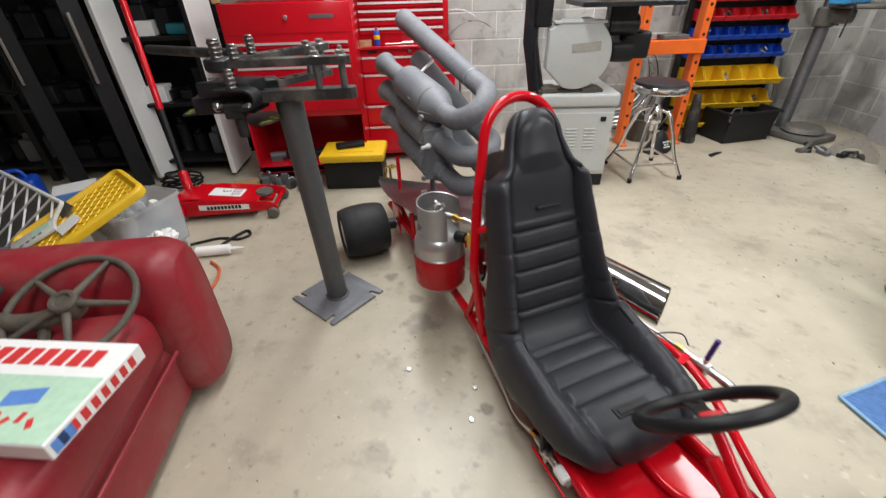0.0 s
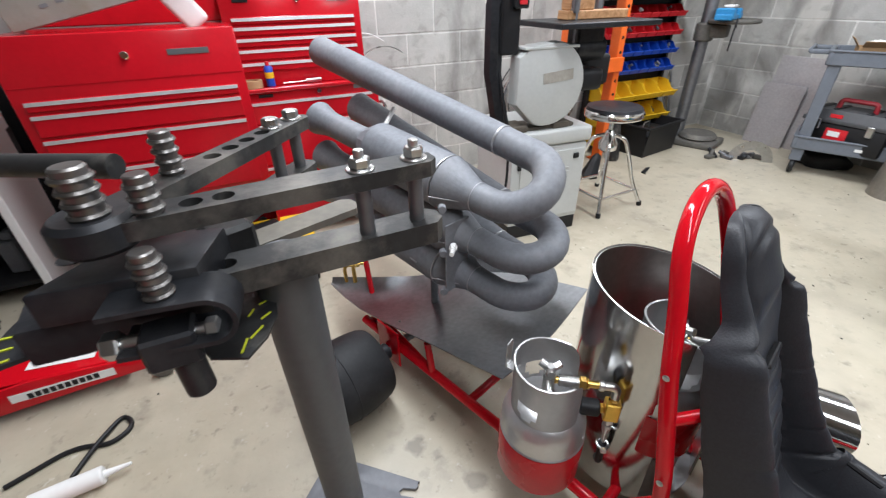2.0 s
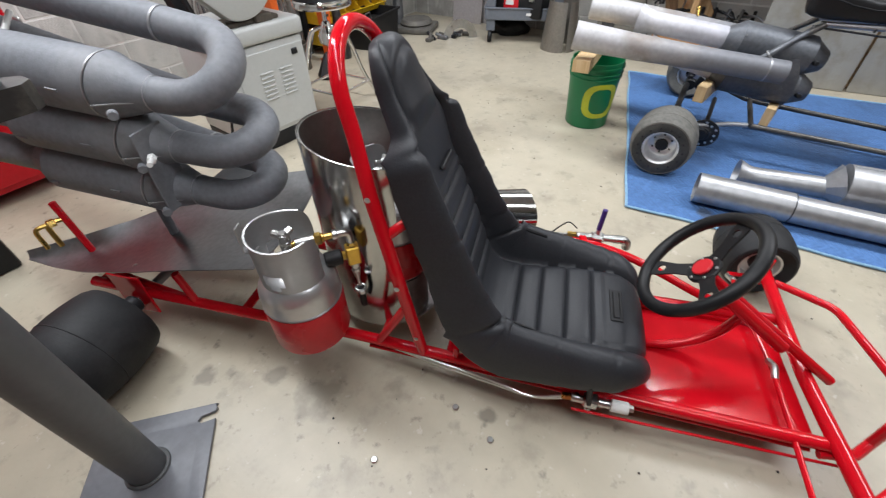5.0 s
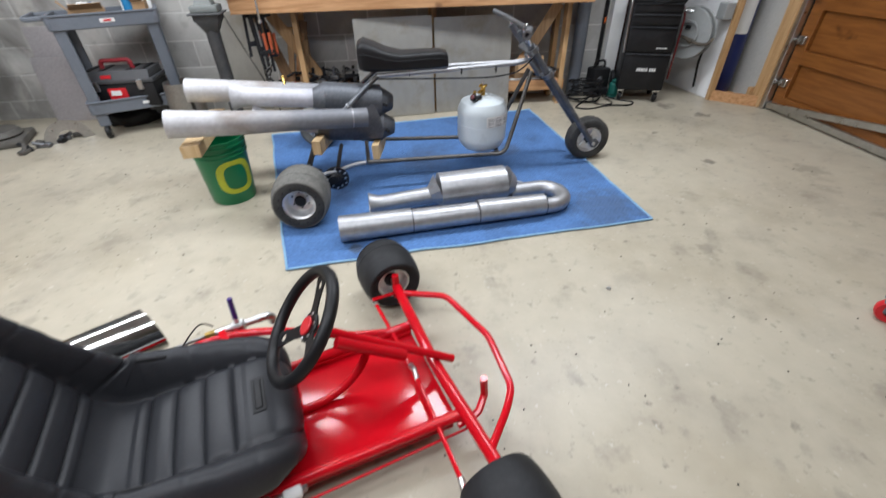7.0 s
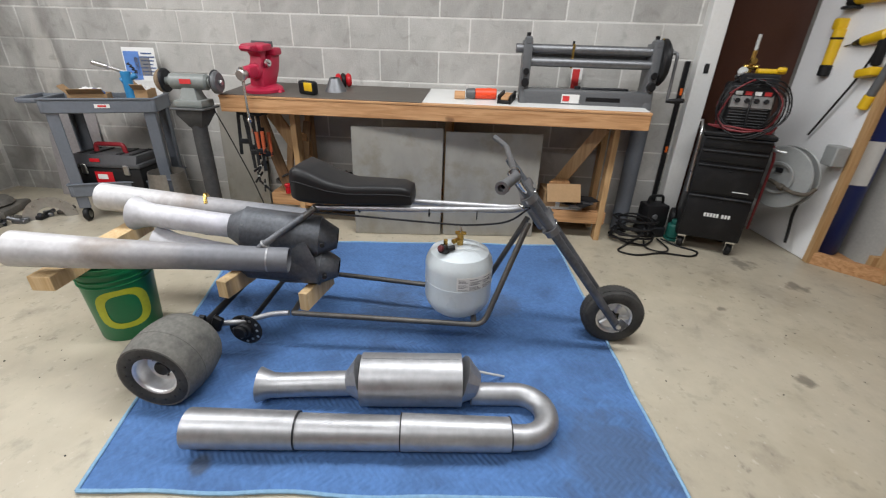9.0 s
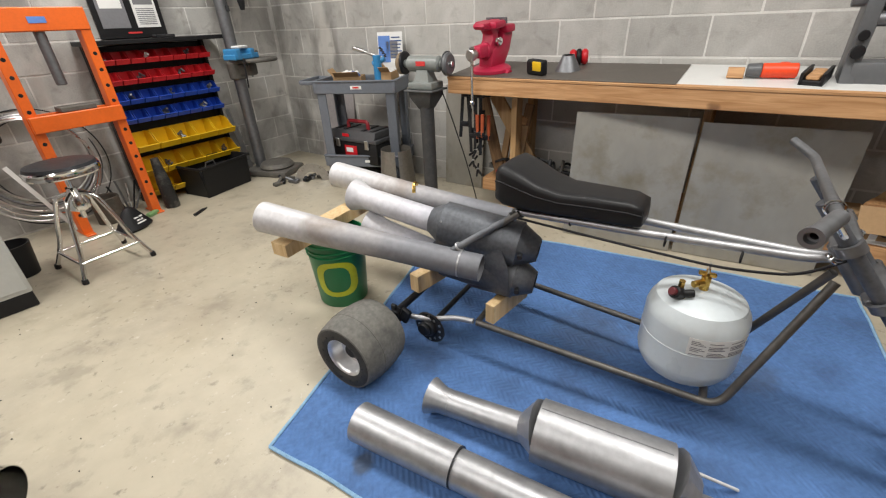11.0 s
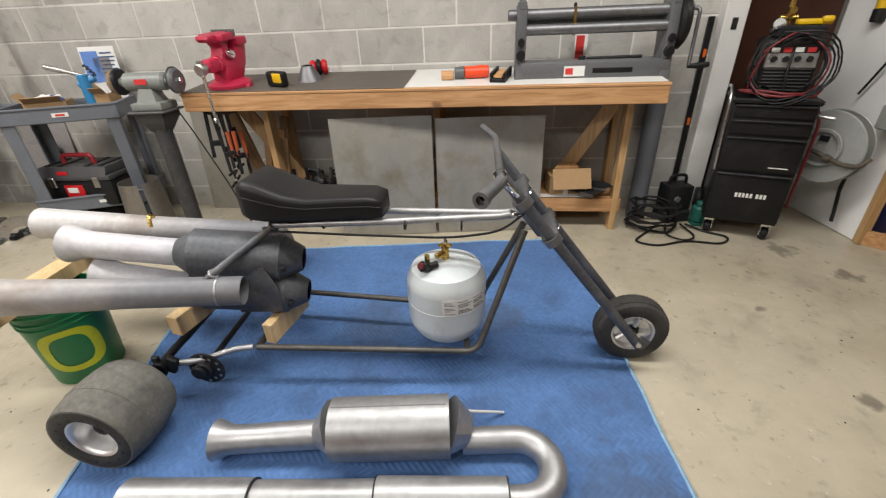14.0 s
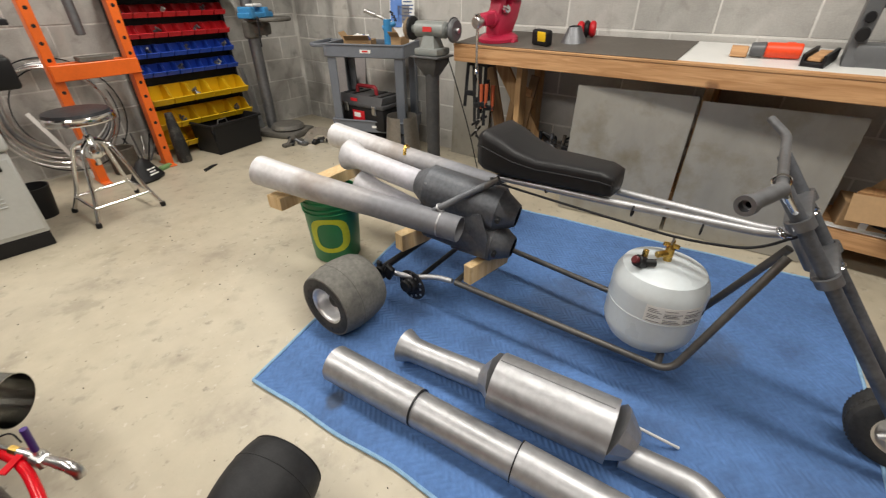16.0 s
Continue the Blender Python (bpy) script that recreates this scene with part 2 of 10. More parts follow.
RUBBER = material("tyre_rubber", (0.016, 0.0165, 0.018), 0.6, var=0.25, scale=10, fine=90, bump=0.12, bump_scale=150, dirt=(0.05, 0.05, 0.052), dirt_amount=0.4, dirt_scale=9)
DUSTRUBBER = material("dusty_tyre_rubber", (0.042, 0.041, 0.039), 0.75, var=0.3, scale=8, fine=80, bump=0.12, bump_scale=140, dirt=(0.10, 0.097, 0.09), dirt_amount=0.5, dirt_scale=7)
RUBBERW = material("worn_dusty_rubber", (0.15, 0.146, 0.132), 0.88, var=0.3, scale=6, fine=70, bump=0.12, bump_scale=150, dirt=(0.07, 0.069, 0.066), dirt_amount=0.9, dirt_scale=7)
STEEL = material("raw_grey_steel", (0.20, 0.205, 0.215), 0.48, 0.85, var=0.2, scale=5, fine=40, bump=0.05, dirt=(0.13, 0.13, 0.135), dirt_amount=0.5, dirt_scale=4)
SCALED = material("heat_scaled_steel", (0.178, 0.186, 0.204), 0.66, 0.25, var=0.22, scale=3.2, fine=70, bump=0.10, bump_scale=170, dirt=(0.34, 0.335, 0.335), dirt_amount=0.55, dirt_scale=2.6)
FRAMESTEEL = material("dark_raw_tube_steel", (0.105, 0.100, 0.094), 0.46, 0.6, var=0.25, scale=7, fine=40, bump=0.05, dirt=(0.18, 0.165, 0.145), dirt_amount=0.5, dirt_scale=8)
DARKSCALE = material("dark_heat_scaled_steel", (0.105, 0.112, 0.125), 0.5, 0.5, var=0.35, scale=7, fine=70, bump=0.12, dirt=(0.27, 0.275, 0.29), dirt_amount=0.45, dirt_scale=6)


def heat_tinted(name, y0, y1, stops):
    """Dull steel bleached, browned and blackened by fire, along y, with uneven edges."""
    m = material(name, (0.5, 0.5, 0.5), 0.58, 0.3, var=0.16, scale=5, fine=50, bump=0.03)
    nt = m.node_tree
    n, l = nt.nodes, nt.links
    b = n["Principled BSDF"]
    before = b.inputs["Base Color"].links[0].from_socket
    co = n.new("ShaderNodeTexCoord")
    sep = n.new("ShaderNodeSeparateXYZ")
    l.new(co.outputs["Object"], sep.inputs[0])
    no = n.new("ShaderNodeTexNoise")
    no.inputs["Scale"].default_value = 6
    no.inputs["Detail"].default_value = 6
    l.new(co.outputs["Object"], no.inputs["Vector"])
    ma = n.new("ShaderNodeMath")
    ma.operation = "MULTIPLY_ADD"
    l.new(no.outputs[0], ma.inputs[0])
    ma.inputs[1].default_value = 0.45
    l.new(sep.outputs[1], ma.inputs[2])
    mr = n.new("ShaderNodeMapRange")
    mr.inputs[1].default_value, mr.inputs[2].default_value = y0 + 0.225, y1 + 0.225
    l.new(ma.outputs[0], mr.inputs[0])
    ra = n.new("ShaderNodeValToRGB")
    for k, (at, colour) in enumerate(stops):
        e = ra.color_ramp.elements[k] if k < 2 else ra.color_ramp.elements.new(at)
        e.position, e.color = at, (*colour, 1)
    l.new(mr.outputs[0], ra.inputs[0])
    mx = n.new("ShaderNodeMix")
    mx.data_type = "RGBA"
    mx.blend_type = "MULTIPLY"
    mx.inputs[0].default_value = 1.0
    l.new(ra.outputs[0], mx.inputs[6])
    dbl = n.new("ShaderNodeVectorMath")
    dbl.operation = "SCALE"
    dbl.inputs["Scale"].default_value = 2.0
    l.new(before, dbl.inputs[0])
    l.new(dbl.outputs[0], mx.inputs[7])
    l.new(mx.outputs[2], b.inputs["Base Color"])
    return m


BRIGHT = material("bright_rolled_steel", (0.43, 0.433, 0.445), 0.46, 0.82, var=0.2, scale=5, fine=34, rough_var=0.16, dirt=(0.25, 0.25, 0.26), dirt_amount=0.65, dirt_scale=5)
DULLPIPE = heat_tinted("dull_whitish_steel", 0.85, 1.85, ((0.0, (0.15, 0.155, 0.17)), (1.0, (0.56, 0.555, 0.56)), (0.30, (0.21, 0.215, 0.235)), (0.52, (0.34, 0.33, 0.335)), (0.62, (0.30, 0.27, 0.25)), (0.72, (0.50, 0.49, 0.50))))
BLEACHED = heat_tinted("heat_bleached_steel", 1.05, 1.6, ((0.0, (0.30, 0.31, 0.34)), (1.0, (0.52, 0.515, 0.53)), (0.30, (0.52, 0.515, 0.56)), (0.75, (0.58, 0.575, 0.60))))
SHIELDSTEEL = material("bare_sheet_steel", (0.26, 0.265, 0.275), 0.34, 0.92, var=0.2, scale=4, rough_var=0.15, dirt=(0.16, 0.16, 0.165), dirt_amount=0.5, dirt_scale=3.5)
INNERSTEEL = material("brushed_inner_steel", (0.46, 0.45, 0.425), 0.32, 1.0, var=0.14, scale=4, rough_var=0.12, dirt=(0.20, 0.19, 0.175), dirt_amount=0.5, dirt_scale=5)
MIRRORSTEEL = material("polished_rolled_steel", (0.50, 0.50, 0.49), 0.16, 1.0, var=0.10, scale=4, rough_var=0.12, dirt=(0.40, 0.39, 0.37), dirt_amount=0.4, dirt_scale=5)
PULL = material("brushed_drawer_pull", (0.78, 0.78, 0.79), 0.42, 0.7, var=0.06, scale=10)
CHROME = material("chrome", (0.78, 0.78, 0.78), 0.12, 1.0, var=0.06, rough_var=0.06)
RIMALU = material("brushed_wheel_aluminium", (0.74, 0.74, 0.74), 0.42, 0.85, var=0.12, scale=14, rough_var=0.12, dirt=(0.42, 0.41, 0.39), dirt_amount=0.4, dirt_scale=10)
ALU = material("cast_aluminium", (0.60, 0.60, 0.60), 0.3, 1.0, var=0.1, scale=10, rough_var=0.1)
SILVER = material("silver_paint", (0.52, 0.52, 0.52), 0.33, 0.75, var=0.08, scale=8)
ZINC = material("zinc_plated_steel", (0.56, 0.56, 0.55), 0.3, 1.0, var=0.15, scale=14)
PLATEBROWN = material("brown_mill_scale", (0.12, 0.105, 0.09), 0.5, 0.3, var=0.15, scale=3, dirt=(0.2, 0.185, 0.165), dirt_amount=0.5, dirt_scale=3)
YELLOWBRASS = material("bright_yellow_brass", (0.72, 0.46, 0.08), 0.36, 0.85, var=0.12, scale=20)
BRASS = material("brass", (0.60, 0.40, 0.11), 0.28, 1.0, var=0.15, scale=20)
BLACK = material("black_satin_paint", (0.008, 0.008, 0.009), 0.45, var=0.2, scale=8, dirt=(0.035, 0.035, 0.035), dirt_amount=0.35, dirt_scale=6)
BLACKIRON = material("black_mill_steel", (0.020, 0.021, 0.024), 0.42, 0.3, var=0.35, scale=9, fine=60, bump=0.1, dirt=(0.085, 0.08, 0.075), dirt_amount=0.4, dirt_scale=8)
BLACKPLASTIC = material("black_plastic", (0.010, 0.010, 0.011), 0.5, var=0.15, bump=0.05)
GREYPAINT = material("blue_grey_paint", (0.13, 0.145, 0.17), 0.5, var=0.1, scale=6, dirt=(0.09, 0.095, 0.10), dirt_amount=0.4, dirt_scale=5)
DUSTPLATE = material("dusty_plate", (0.15, 0.135, 0.11), 0.7, 0.1, var=0.25, scale=8, dirt=(0.07, 0.065, 0.06), dirt_amount=0.5, dirt_scale=7)
DUSTIRON = material("dusty_black_steel", (0.036, 0.036, 0.036), 0.44, 0.4, var=0.3, scale=8, fine=60, bump=0.1, dirt=(0.20, 0.185, 0.16), dirt_amount=0.7, dirt_scale=9)
PINSTEEL = material("oiled_pin_steel", (0.20, 0.19, 0.18), 0.36, 0.9, var=0.25, scale=16, dirt=(0.10, 0.095, 0.09), dirt_amount=0.5, dirt_scale=12)
BASEGREY = material("grey_base_paint", (0.15, 0.155, 0.17), 0.45, var=0.15, scale=6, bump=0.05, dirt=(0.09, 0.09, 0.095), dirt_amount=0.4, dirt_scale=7)
STANDGREY = material("dark_grey_hammer_paint", (0.075, 0.078, 0.08), 0.5, var=0.15, scale=6, bump=0.05, dirt=(0.07, 0.07, 0.07), dirt_amount=0.4, dirt_scale=7)
LIGHTGREY = material("light_grey_enamel", (0.46, 0.47, 0.455), 0.4, var=0.05, scale=3, dirt=(0.36, 0.355, 0.33), dirt_amount=0.3, dirt_scale=4)
MACHINE = material("grey_machine_enamel", (0.105, 0.109, 0.114), 0.42, var=0.1, scale=6, dirt=(0.07, 0.07, 0.07), dirt_amount=0.4)
WHITE = material("white_enamel", (0.72, 0.72, 0.70), 0.35, var=0.04, scale=4, dirt=(0.5, 0.48, 0.44), dirt_amount=0.25, dirt_scale=4)
TANKWHITE = material("white_cylinder_enamel", (0.60, 0.655, 0.68), 0.3, var=0.04, scale=4, coat=0.2, dirt=(0.45, 0.44, 0.42), dirt_amount=0.3, dirt_scale=5)
PAPER = material("white_paper", (0.75, 0.75, 0.73), 0.7, var=0.04)
INK = material("grey_print", (0.18, 0.18, 0.19), 0.7)
INKRED = material("red_print", (0.55, 0.03, 0.03), 0.6)
INKBLUE = material("blue_print", (0.10, 0.22, 0.55), 0.6)
NAVYPRINT = material("dark_blue_print", (0.05, 0.09, 0.22), 0.5, var=0.5, scale=30)
INKPURPLE = material("purple_plastic", (0.045, 0.018, 0.16), 0.45)
INKGREEN = material("pale_green_print", (0.42, 0.60, 0.45), 0.6)
PALEPINE = wood("pale_pine_stud", (0.66, 0.49, 0.27), (0.55, 0.37, 0.18), (14, 14, 1))
DARKPLY = wood("dark_plywood", (0.24, 0.14, 0.065), (0.14, 0.075, 0.035), (14, 14, 1))
PINE = wood("pine_board", (0.55, 0.31, 0.145), (0.38, 0.19, 0.075), (14, 1, 14))
PINEX = wood("pine_lumber", (0.50, 0.32, 0.155), (0.38, 0.22, 0.09), (14, 14, 1))
DOORWOOD = wood("varnished_fir", (0.235, 0.088, 0.018), (0.17, 0.058, 0.011), (1, 14, 14), 0.4)
BROWN = material("dark_brown_door", (0.055, 0.022, 0.014), 0.35, var=0.15, scale=5)
SHEET = material("stained_sheet", (0.325, 0.31, 0.272), 0.5, 0.3, var=0.14, scale=2.4, fine=9, stretch=(1.3, 1.3, 0.8), dirt=(0.20, 0.165, 0.095), dirt_amount=0.8, dirt_scale=3.2)
BLANKET = moving_blanket()
BINDING = material("pale_blue_binding", (0.22, 0.38, 0.55), 0.9, var=0.15, scale=30)
ORANGE = material("orange_enamel", (0.75, 0.13, 0.012), 0.4, var=0.08, scale=5, dirt=(0.4, 0.08, 0.02), dirt_amount=0.3)
PRED = material("red_plastic", (0.55, 0.012, 0.02), 0.4, var=0.05)
PBLUE = material("blue_plastic", (0.01, 0.06, 0.42), 0.4, var=0.05)
NAVY = material("navy_enamel", (0.010, 0.022, 0.13), 0.4, var=0.1)
DARKGREY = material("dark_grey_enamel", (0.055, 0.056, 0.06), 0.5, var=0.15, dirt=(0.10, 0.095, 0.09), dirt_amount=0.35)
GALV = material("pale_galvanised_sheet", (0.41, 0.388, 0.392), 0.5, 0.3, var=0.16, scale=3, dirt=(0.30, 0.265, 0.21), dirt_amount=0.65, dirt_scale=2.6)
PYELLOW = material("yellow_plastic", (0.72, 0.45, 0.01), 0.42, var=0.06)
PGREEN = material("green_plastic", (0.006, 0.16, 0.055), 0.4, var=0.06)
LIME = material("yellow_green_print", (0.42, 0.46, 0.02), 0.45)
TEAL = material("teal_plastic", (0.02, 0.20, 0.24), 0.45)
CLEAR = material("cloudy_clear_plastic", (0.62, 0.65, 0.68), 0.25, var=0.03, alpha=0.38)
CARD = material("cardboard", (0.38, 0.24, 0.12), 0.85, var=0.1)
PINK = material("raspberry_red_enamel", (0.44, 0.016, 0.055), 0.4, var=0.1, scale=10, dirt=(0.3, 0.02, 0.04), dirt_amount=0.4)
BLUEPAINT = material("blue_machine_enamel", (0.03, 0.20, 0.42), 0.4, var=0.1)
GRINDERGREY = material("grey_green_machine_enamel", (0.20, 0.215, 0.205), 0.4, var=0.12, scale=8, dirt=(0.12, 0.115, 0.10), dirt_amount=0.5, dirt_scale=8)
ROLLED = material("brown_rolled_sheet", (0.26, 0.24, 0.21), 0.42, 0.6, var=0.18, scale=4, dirt=(0.17, 0.15, 0.12), dirt_amount=0.6, dirt_scale=4)
RUSTIRON = material("rusty_cast_iron", (0.085, 0.072, 0.056), 0.75, 0.2, var=0.35, scale=18, bump=0.3, dirt=(0.17, 0.145, 0.105), dirt_amount=0.6, dirt_scale=12)
PEDESTAL = material("dark_textured_paint", (0.040, 0.040, 0.041), 0.6, var=0.25, scale=18, bump=0.3, bump_scale=120, dirt=(0.09, 0.085, 0.075), dirt_amount=0.5, dirt_scale=9)
GREENPAINT = material("dark_green_enamel", (0.01, 0.10, 0.08), 0.45, var=0.1)
CASTIRON = material("old_cast_iron", (0.115, 0.108, 0.096), 0.65, 0.3, var=0.3, scale=14, bump=0.25, dirt=(0.20, 0.185, 0.15), dirt_amount=0.5, dirt_scale=9)
for dark_ in (RUBBER, RUBBERW, BLACKPLASTIC, BLACK, VINYL, VINYL2, BROWN):
    dark_.node_tree.nodes["Principled BSDF"].inputs["Specular IOR Level"].default_value = 0.3
SAFETY = material("safety_orange_plastic", (0.85, 0.07, 0.015), 0.45)
MAROON = material("dull_maroon_rubber", (0.16, 0.014, 0.018), 0.5, var=0.15, scale=12)
REELGREY = material("grey_reel_enamel", (0.29, 0.30, 0.295), 0.42, var=0.08, scale=6, dirt=(0.20, 0.195, 0.18), dirt_amount=0.4, dirt_scale=5)
DULLORANGE = material("worn_orange_plastic", (0.42, 0.085, 0.03), 0.5, var=0.15, scale=14)
NIGHTGLASS = material("dark_night_glass", (0.012, 0.012, 0.013), 0.12, var=0.05)
ROPE = material("orange_rubber_hose", (0.5, 0.09, 0.02), 0.5)


for m_ in (RED, REDBOX, REDTANK):
    m_.node_tree.nodes["Principled BSDF"].inputs["Specular IOR Level"].default_value = 0.36
# dusty and matt blacks have little sheen
for m_ in (BLACK, BLACKIRON, BLACKPLASTIC, DUSTIRON, RUBBER, DUSTRUBBER):
    m_.node_tree.nodes["Principled BSDF"].inputs["Specular IOR Level"].default_value = 0.3


# ---------------------------------------------------------------- shapes
def box(sx, sy, sz, at=None, bevel=0.0, seg=1):
    """A box with its base centre at the origin, moved by at."""
    bm = bmesh.new()
    bmesh.ops.create_cube(bm, size=1.0, matrix=Matrix.Translation((0, 0, sz / 2)) @ Matrix.Diagonal((sx, sy, sz, 1)))
    if bevel:
        bmesh.ops.bevel(bm, geom=bm.edges[:], offset=min(bevel, 0.45 * min(sx, sy, sz)), segments=seg, affect="EDGES", profile=0.5)
    if at is not None:
        bmesh.ops.transform(bm, matrix=at, verts=bm.verts)
    return bm


def lathe(profile, seg=32, at=None):
    """Turns (radius, height) pairs round z."""
    bm = bmesh.new()
    rings = []
    for r, z in profile:
        if r < 1e-5:
            rings.append([bm.verts.new((0, 0, z))])
        else:
            rings.append([bm.verts.new((r * math.cos(2 * math.pi * k / seg), r * math.sin(2 * math.pi * k / seg), z)) for k in range(seg)])
    for a, b in zip(rings, rings[1:]):
        for k in range(seg):
            j = (k + 1) % seg
            if len(a) == 1 and len(b) == 1:
                continue
            if len(a) == 1:
                bm.faces.new((a[0], b[j], b[k]))
            elif len(b) == 1:
                bm.faces.new((a[k], a[j], b[0]))
            else:
                bm.faces.new((a[k], a[j], b[j], b[k]))
    bmesh.ops.recalc_face_normals(bm, faces=bm.faces)
    if at is not None:
        bmesh.ops.transform(bm, matrix=at, verts=bm.verts)
    return bm


def rod(a, b, r, r2=None, seg=20, cap=True, bev=0.0):
    """A round bar from a to b."""
    a, b = Vector(a), Vector(b)
    d = (b - a).length
    r2 = r if r2 is None else r2
    prof = [(r, 0), (r2, d)]
    if cap:
        e = min(bev or 0.15 * min(r, r2), 0.3 * d)
        prof = [(0, 0), (r - e, 0), (r, e), (r2, d - e), (r2 - e, d), (0, d)]
    m = Matrix.Translation(a) @ (b - a).to_track_quat("Z", "Y").to_matrix().to_4x4()
    return lathe(prof, seg, m)


def rounded(points, radius, steps=6):
    """The points with every inner corner turned into an arc."""
    pts = [Vector(p) for p in points]
    out = [pts[0]]
    for p, q, s in zip(pts, pts[1:], pts[2:]):
        u, v = (p - q), (s - q)
        k = min(radius, 0.48 * u.length, 0.48 * v.length)
        a, b = q + u.normalized() * k, q + v.normalized() * k
        for i in range(steps + 1):
            t = i / steps
            out.append((1 - t) ** 2 * a + 2 * t * (1 - t) * q + t * t * b)
    out.append(pts[-1])
    return out


def tube(points, r, seg=14, radius=0.0, cap=True, wall=0.0):
    """A tube along the points; r is one radius or one for each point; wall makes it hollow at its ends."""
    pts = rounded(points, radius) if radius else [Vector(p) for p in points]
    rad = list(r) if isinstance(r, (list, tuple)) else [r] * len(pts)
    bm = bmesh.new()
    tang = [(pts[min(i + 1, len(pts) - 1)] - pts[max(i - 1, 0)]).normalized() for i in range(len(pts))]
    up = Vector((0, 0, 1)) if abs(tang[0].z) < 0.9 else Vector((1, 0, 0))
    nrm = (up - up.dot(tang[0]) * tang[0]).normalized()
    rings = []
    for p, t, q in zip(pts, tang, rad):
        nrm = (nrm - nrm.dot(t) * t).normalized()
        bi = t.cross(nrm)
        rings.append([bm.verts.new(p + q * (math.cos(2 * math.pi * k / seg) * nrm + math.sin(2 * math.pi * k / seg) * bi)) for k in range(seg)])
    for a, b in zip(rings, rings[1:]):
        for k in range(seg):
            bm.faces.new((a[k], a[(k + 1) % seg], b[(k + 1) % seg], b[k]))
    if wall:
        inner = [[bm.verts.new(p + (v.co - p) * (1 - wall / q)) for v in loop] for loop, p, q in zip(rings, pts, rad)]
        for a, b in zip(inner, inner[1:]):
            for k in range(seg):
                bm.faces.new((a[k], b[k], b[(k + 1) % seg], a[(k + 1) % seg]))
        for o, i in ((rings[0], inner[0]), (rings[-1], inner[-1])):
            for k in range(seg):
                j = (k + 1) % seg
                bm.faces.new((o[k], o[j], i[j], i[k]))
    elif cap:
        bm.faces.new(rings[0])
        bm.faces.new(rings[-1])
    bmesh.ops.recalc_face_normals(bm, faces=bm.faces)
    return bm


def ring(major, minor, seg=40, seg2=12, at=None):
    pts = []
    bm = bmesh.new()
    rows = []
    for i in range(seg):
        a = 2 * math.pi * i / seg
        rows.append([bm.verts.new(((major + minor * math.cos(2 * math.pi * j / seg2)) * math.cos(a), (major + minor * math.cos(2 * math.pi * j / seg2)) * math.sin(a),
                                   minor * math.sin(2 * math.pi * j / seg2))) for j in range(seg2)])
    for i in range(seg):
        a, b = rows[i], rows[(i + 1) % seg]
        for j in range(seg2):
            bm.faces.new((a[j], b[j], b[(j + 1) % seg2], a[(j + 1) % seg2]))
    bmesh.ops.recalc_face_normals(bm, faces=bm.faces)
    if at is not None:
        bmesh.ops.transform(bm, matrix=at, verts=bm.verts)
    return bm


def prism(outline, depth, at=None, bevel=0.0):
    """A flat plate with that outline (x, y), standing depth high in z."""
    bm = bmesh.new()
    lo = [bm.verts.new((x, y, 0)) for x, y in outline]
    hi = [bm.verts.new((x, y, depth)) for x, y in outline]
    bm.faces.new(lo)
    bm.faces.new(hi)
    for k in range(len(lo)):
        j = (k + 1) % len(lo)
        bm.faces.new((lo[k], lo[j], hi[j], hi[k]))
    bmesh.ops.recalc_face_normals(bm, faces=bm.faces)
    if bevel:
        bmesh.ops.bevel(bm, geom=[e for e in bm.edges if abs(e.verts[0].co.z - e.verts[1].co.z) < 1e-6], offset=bevel, segments=2, affect="EDGES", profile=0.5)
    if at is not None:
        bmesh.ops.transform(bm, matrix=at, verts=bm.verts)
    return bm


def holed_plate(outline, holes, r, t):
    """A flat plate of thickness t with round holes through it."""
    bm = bmesh.new()
    loops = [[bm.verts.new((x, y, 0)) for x, y in outline]]
    for hx, hy in holes:
        loops.append([bm.verts.new((hx + r * math.cos(a), hy + r * math.sin(a), 0)) for a in [2 * math.pi * k / 20 for k in range(20)]])
    edges = [bm.edges.new((lp[k], lp[(k + 1) % len(lp)])) for lp in loops for k in range(len(lp))]
    made = bmesh.ops.triangle_fill(bm, edges=edges, use_beauty=True)
    faces = [g for g in made["geom"] if isinstance(g, bmesh.types.BMFace)]
    up = bmesh.ops.extrude_face_region(bm, geom=faces)
    bmesh.ops.translate(bm, verts=[g for g in up["geom"] if isinstance(g, bmesh.types.BMVert)], vec=(0, 0, t))
    bmesh.ops.recalc_face_normals(bm, faces=bm.faces)
    return bm


def sheet(rows, thick):
    """A thin shell through a grid of points."""
    bm = bmesh.new()
    g = [[bm.verts.new(p) for p in row] for row in rows]
    for a, b in zip(g, g[1:]):
        for k in range(len(a) - 1):
            bm.faces.new((a[k], a[k + 1], b[k + 1], b[k]))
    bmesh.ops.recalc_face_normals(bm, faces=bm.faces)
    bmesh.ops.solidify(bm, geom=bm.faces[:], thickness=thick)
    return bm


def joined(*bms):
    """Several shapes in one."""
    out = bms[0]
    for b in bms[1:]:
        me = bpy.data.meshes.new("tmp")
        b.to_mesh(me)
        out.from_mesh(me)
        bpy.data.meshes.remove(me)
        b.free()
    return out


def moved(bm, m):
    bmesh.ops.transform(bm, matrix=m, verts=bm.verts)
    return bm


def mesh_of(name, bm, mat, smooth=True, angle=35):
    me = bpy.data.meshes.new(name)
    if smooth:
        lim = math.radians(angle)
        for f in bm.faces:
            f.smooth = True
        for e in bm.edges:
            e.smooth = not (len(e.link_faces) == 2 and e.calc_face_angle(0) > lim) and len(e.link_faces) == 2
    bm.to_mesh(me)
    bm.free()
    me.materials.append(mat)
    return me


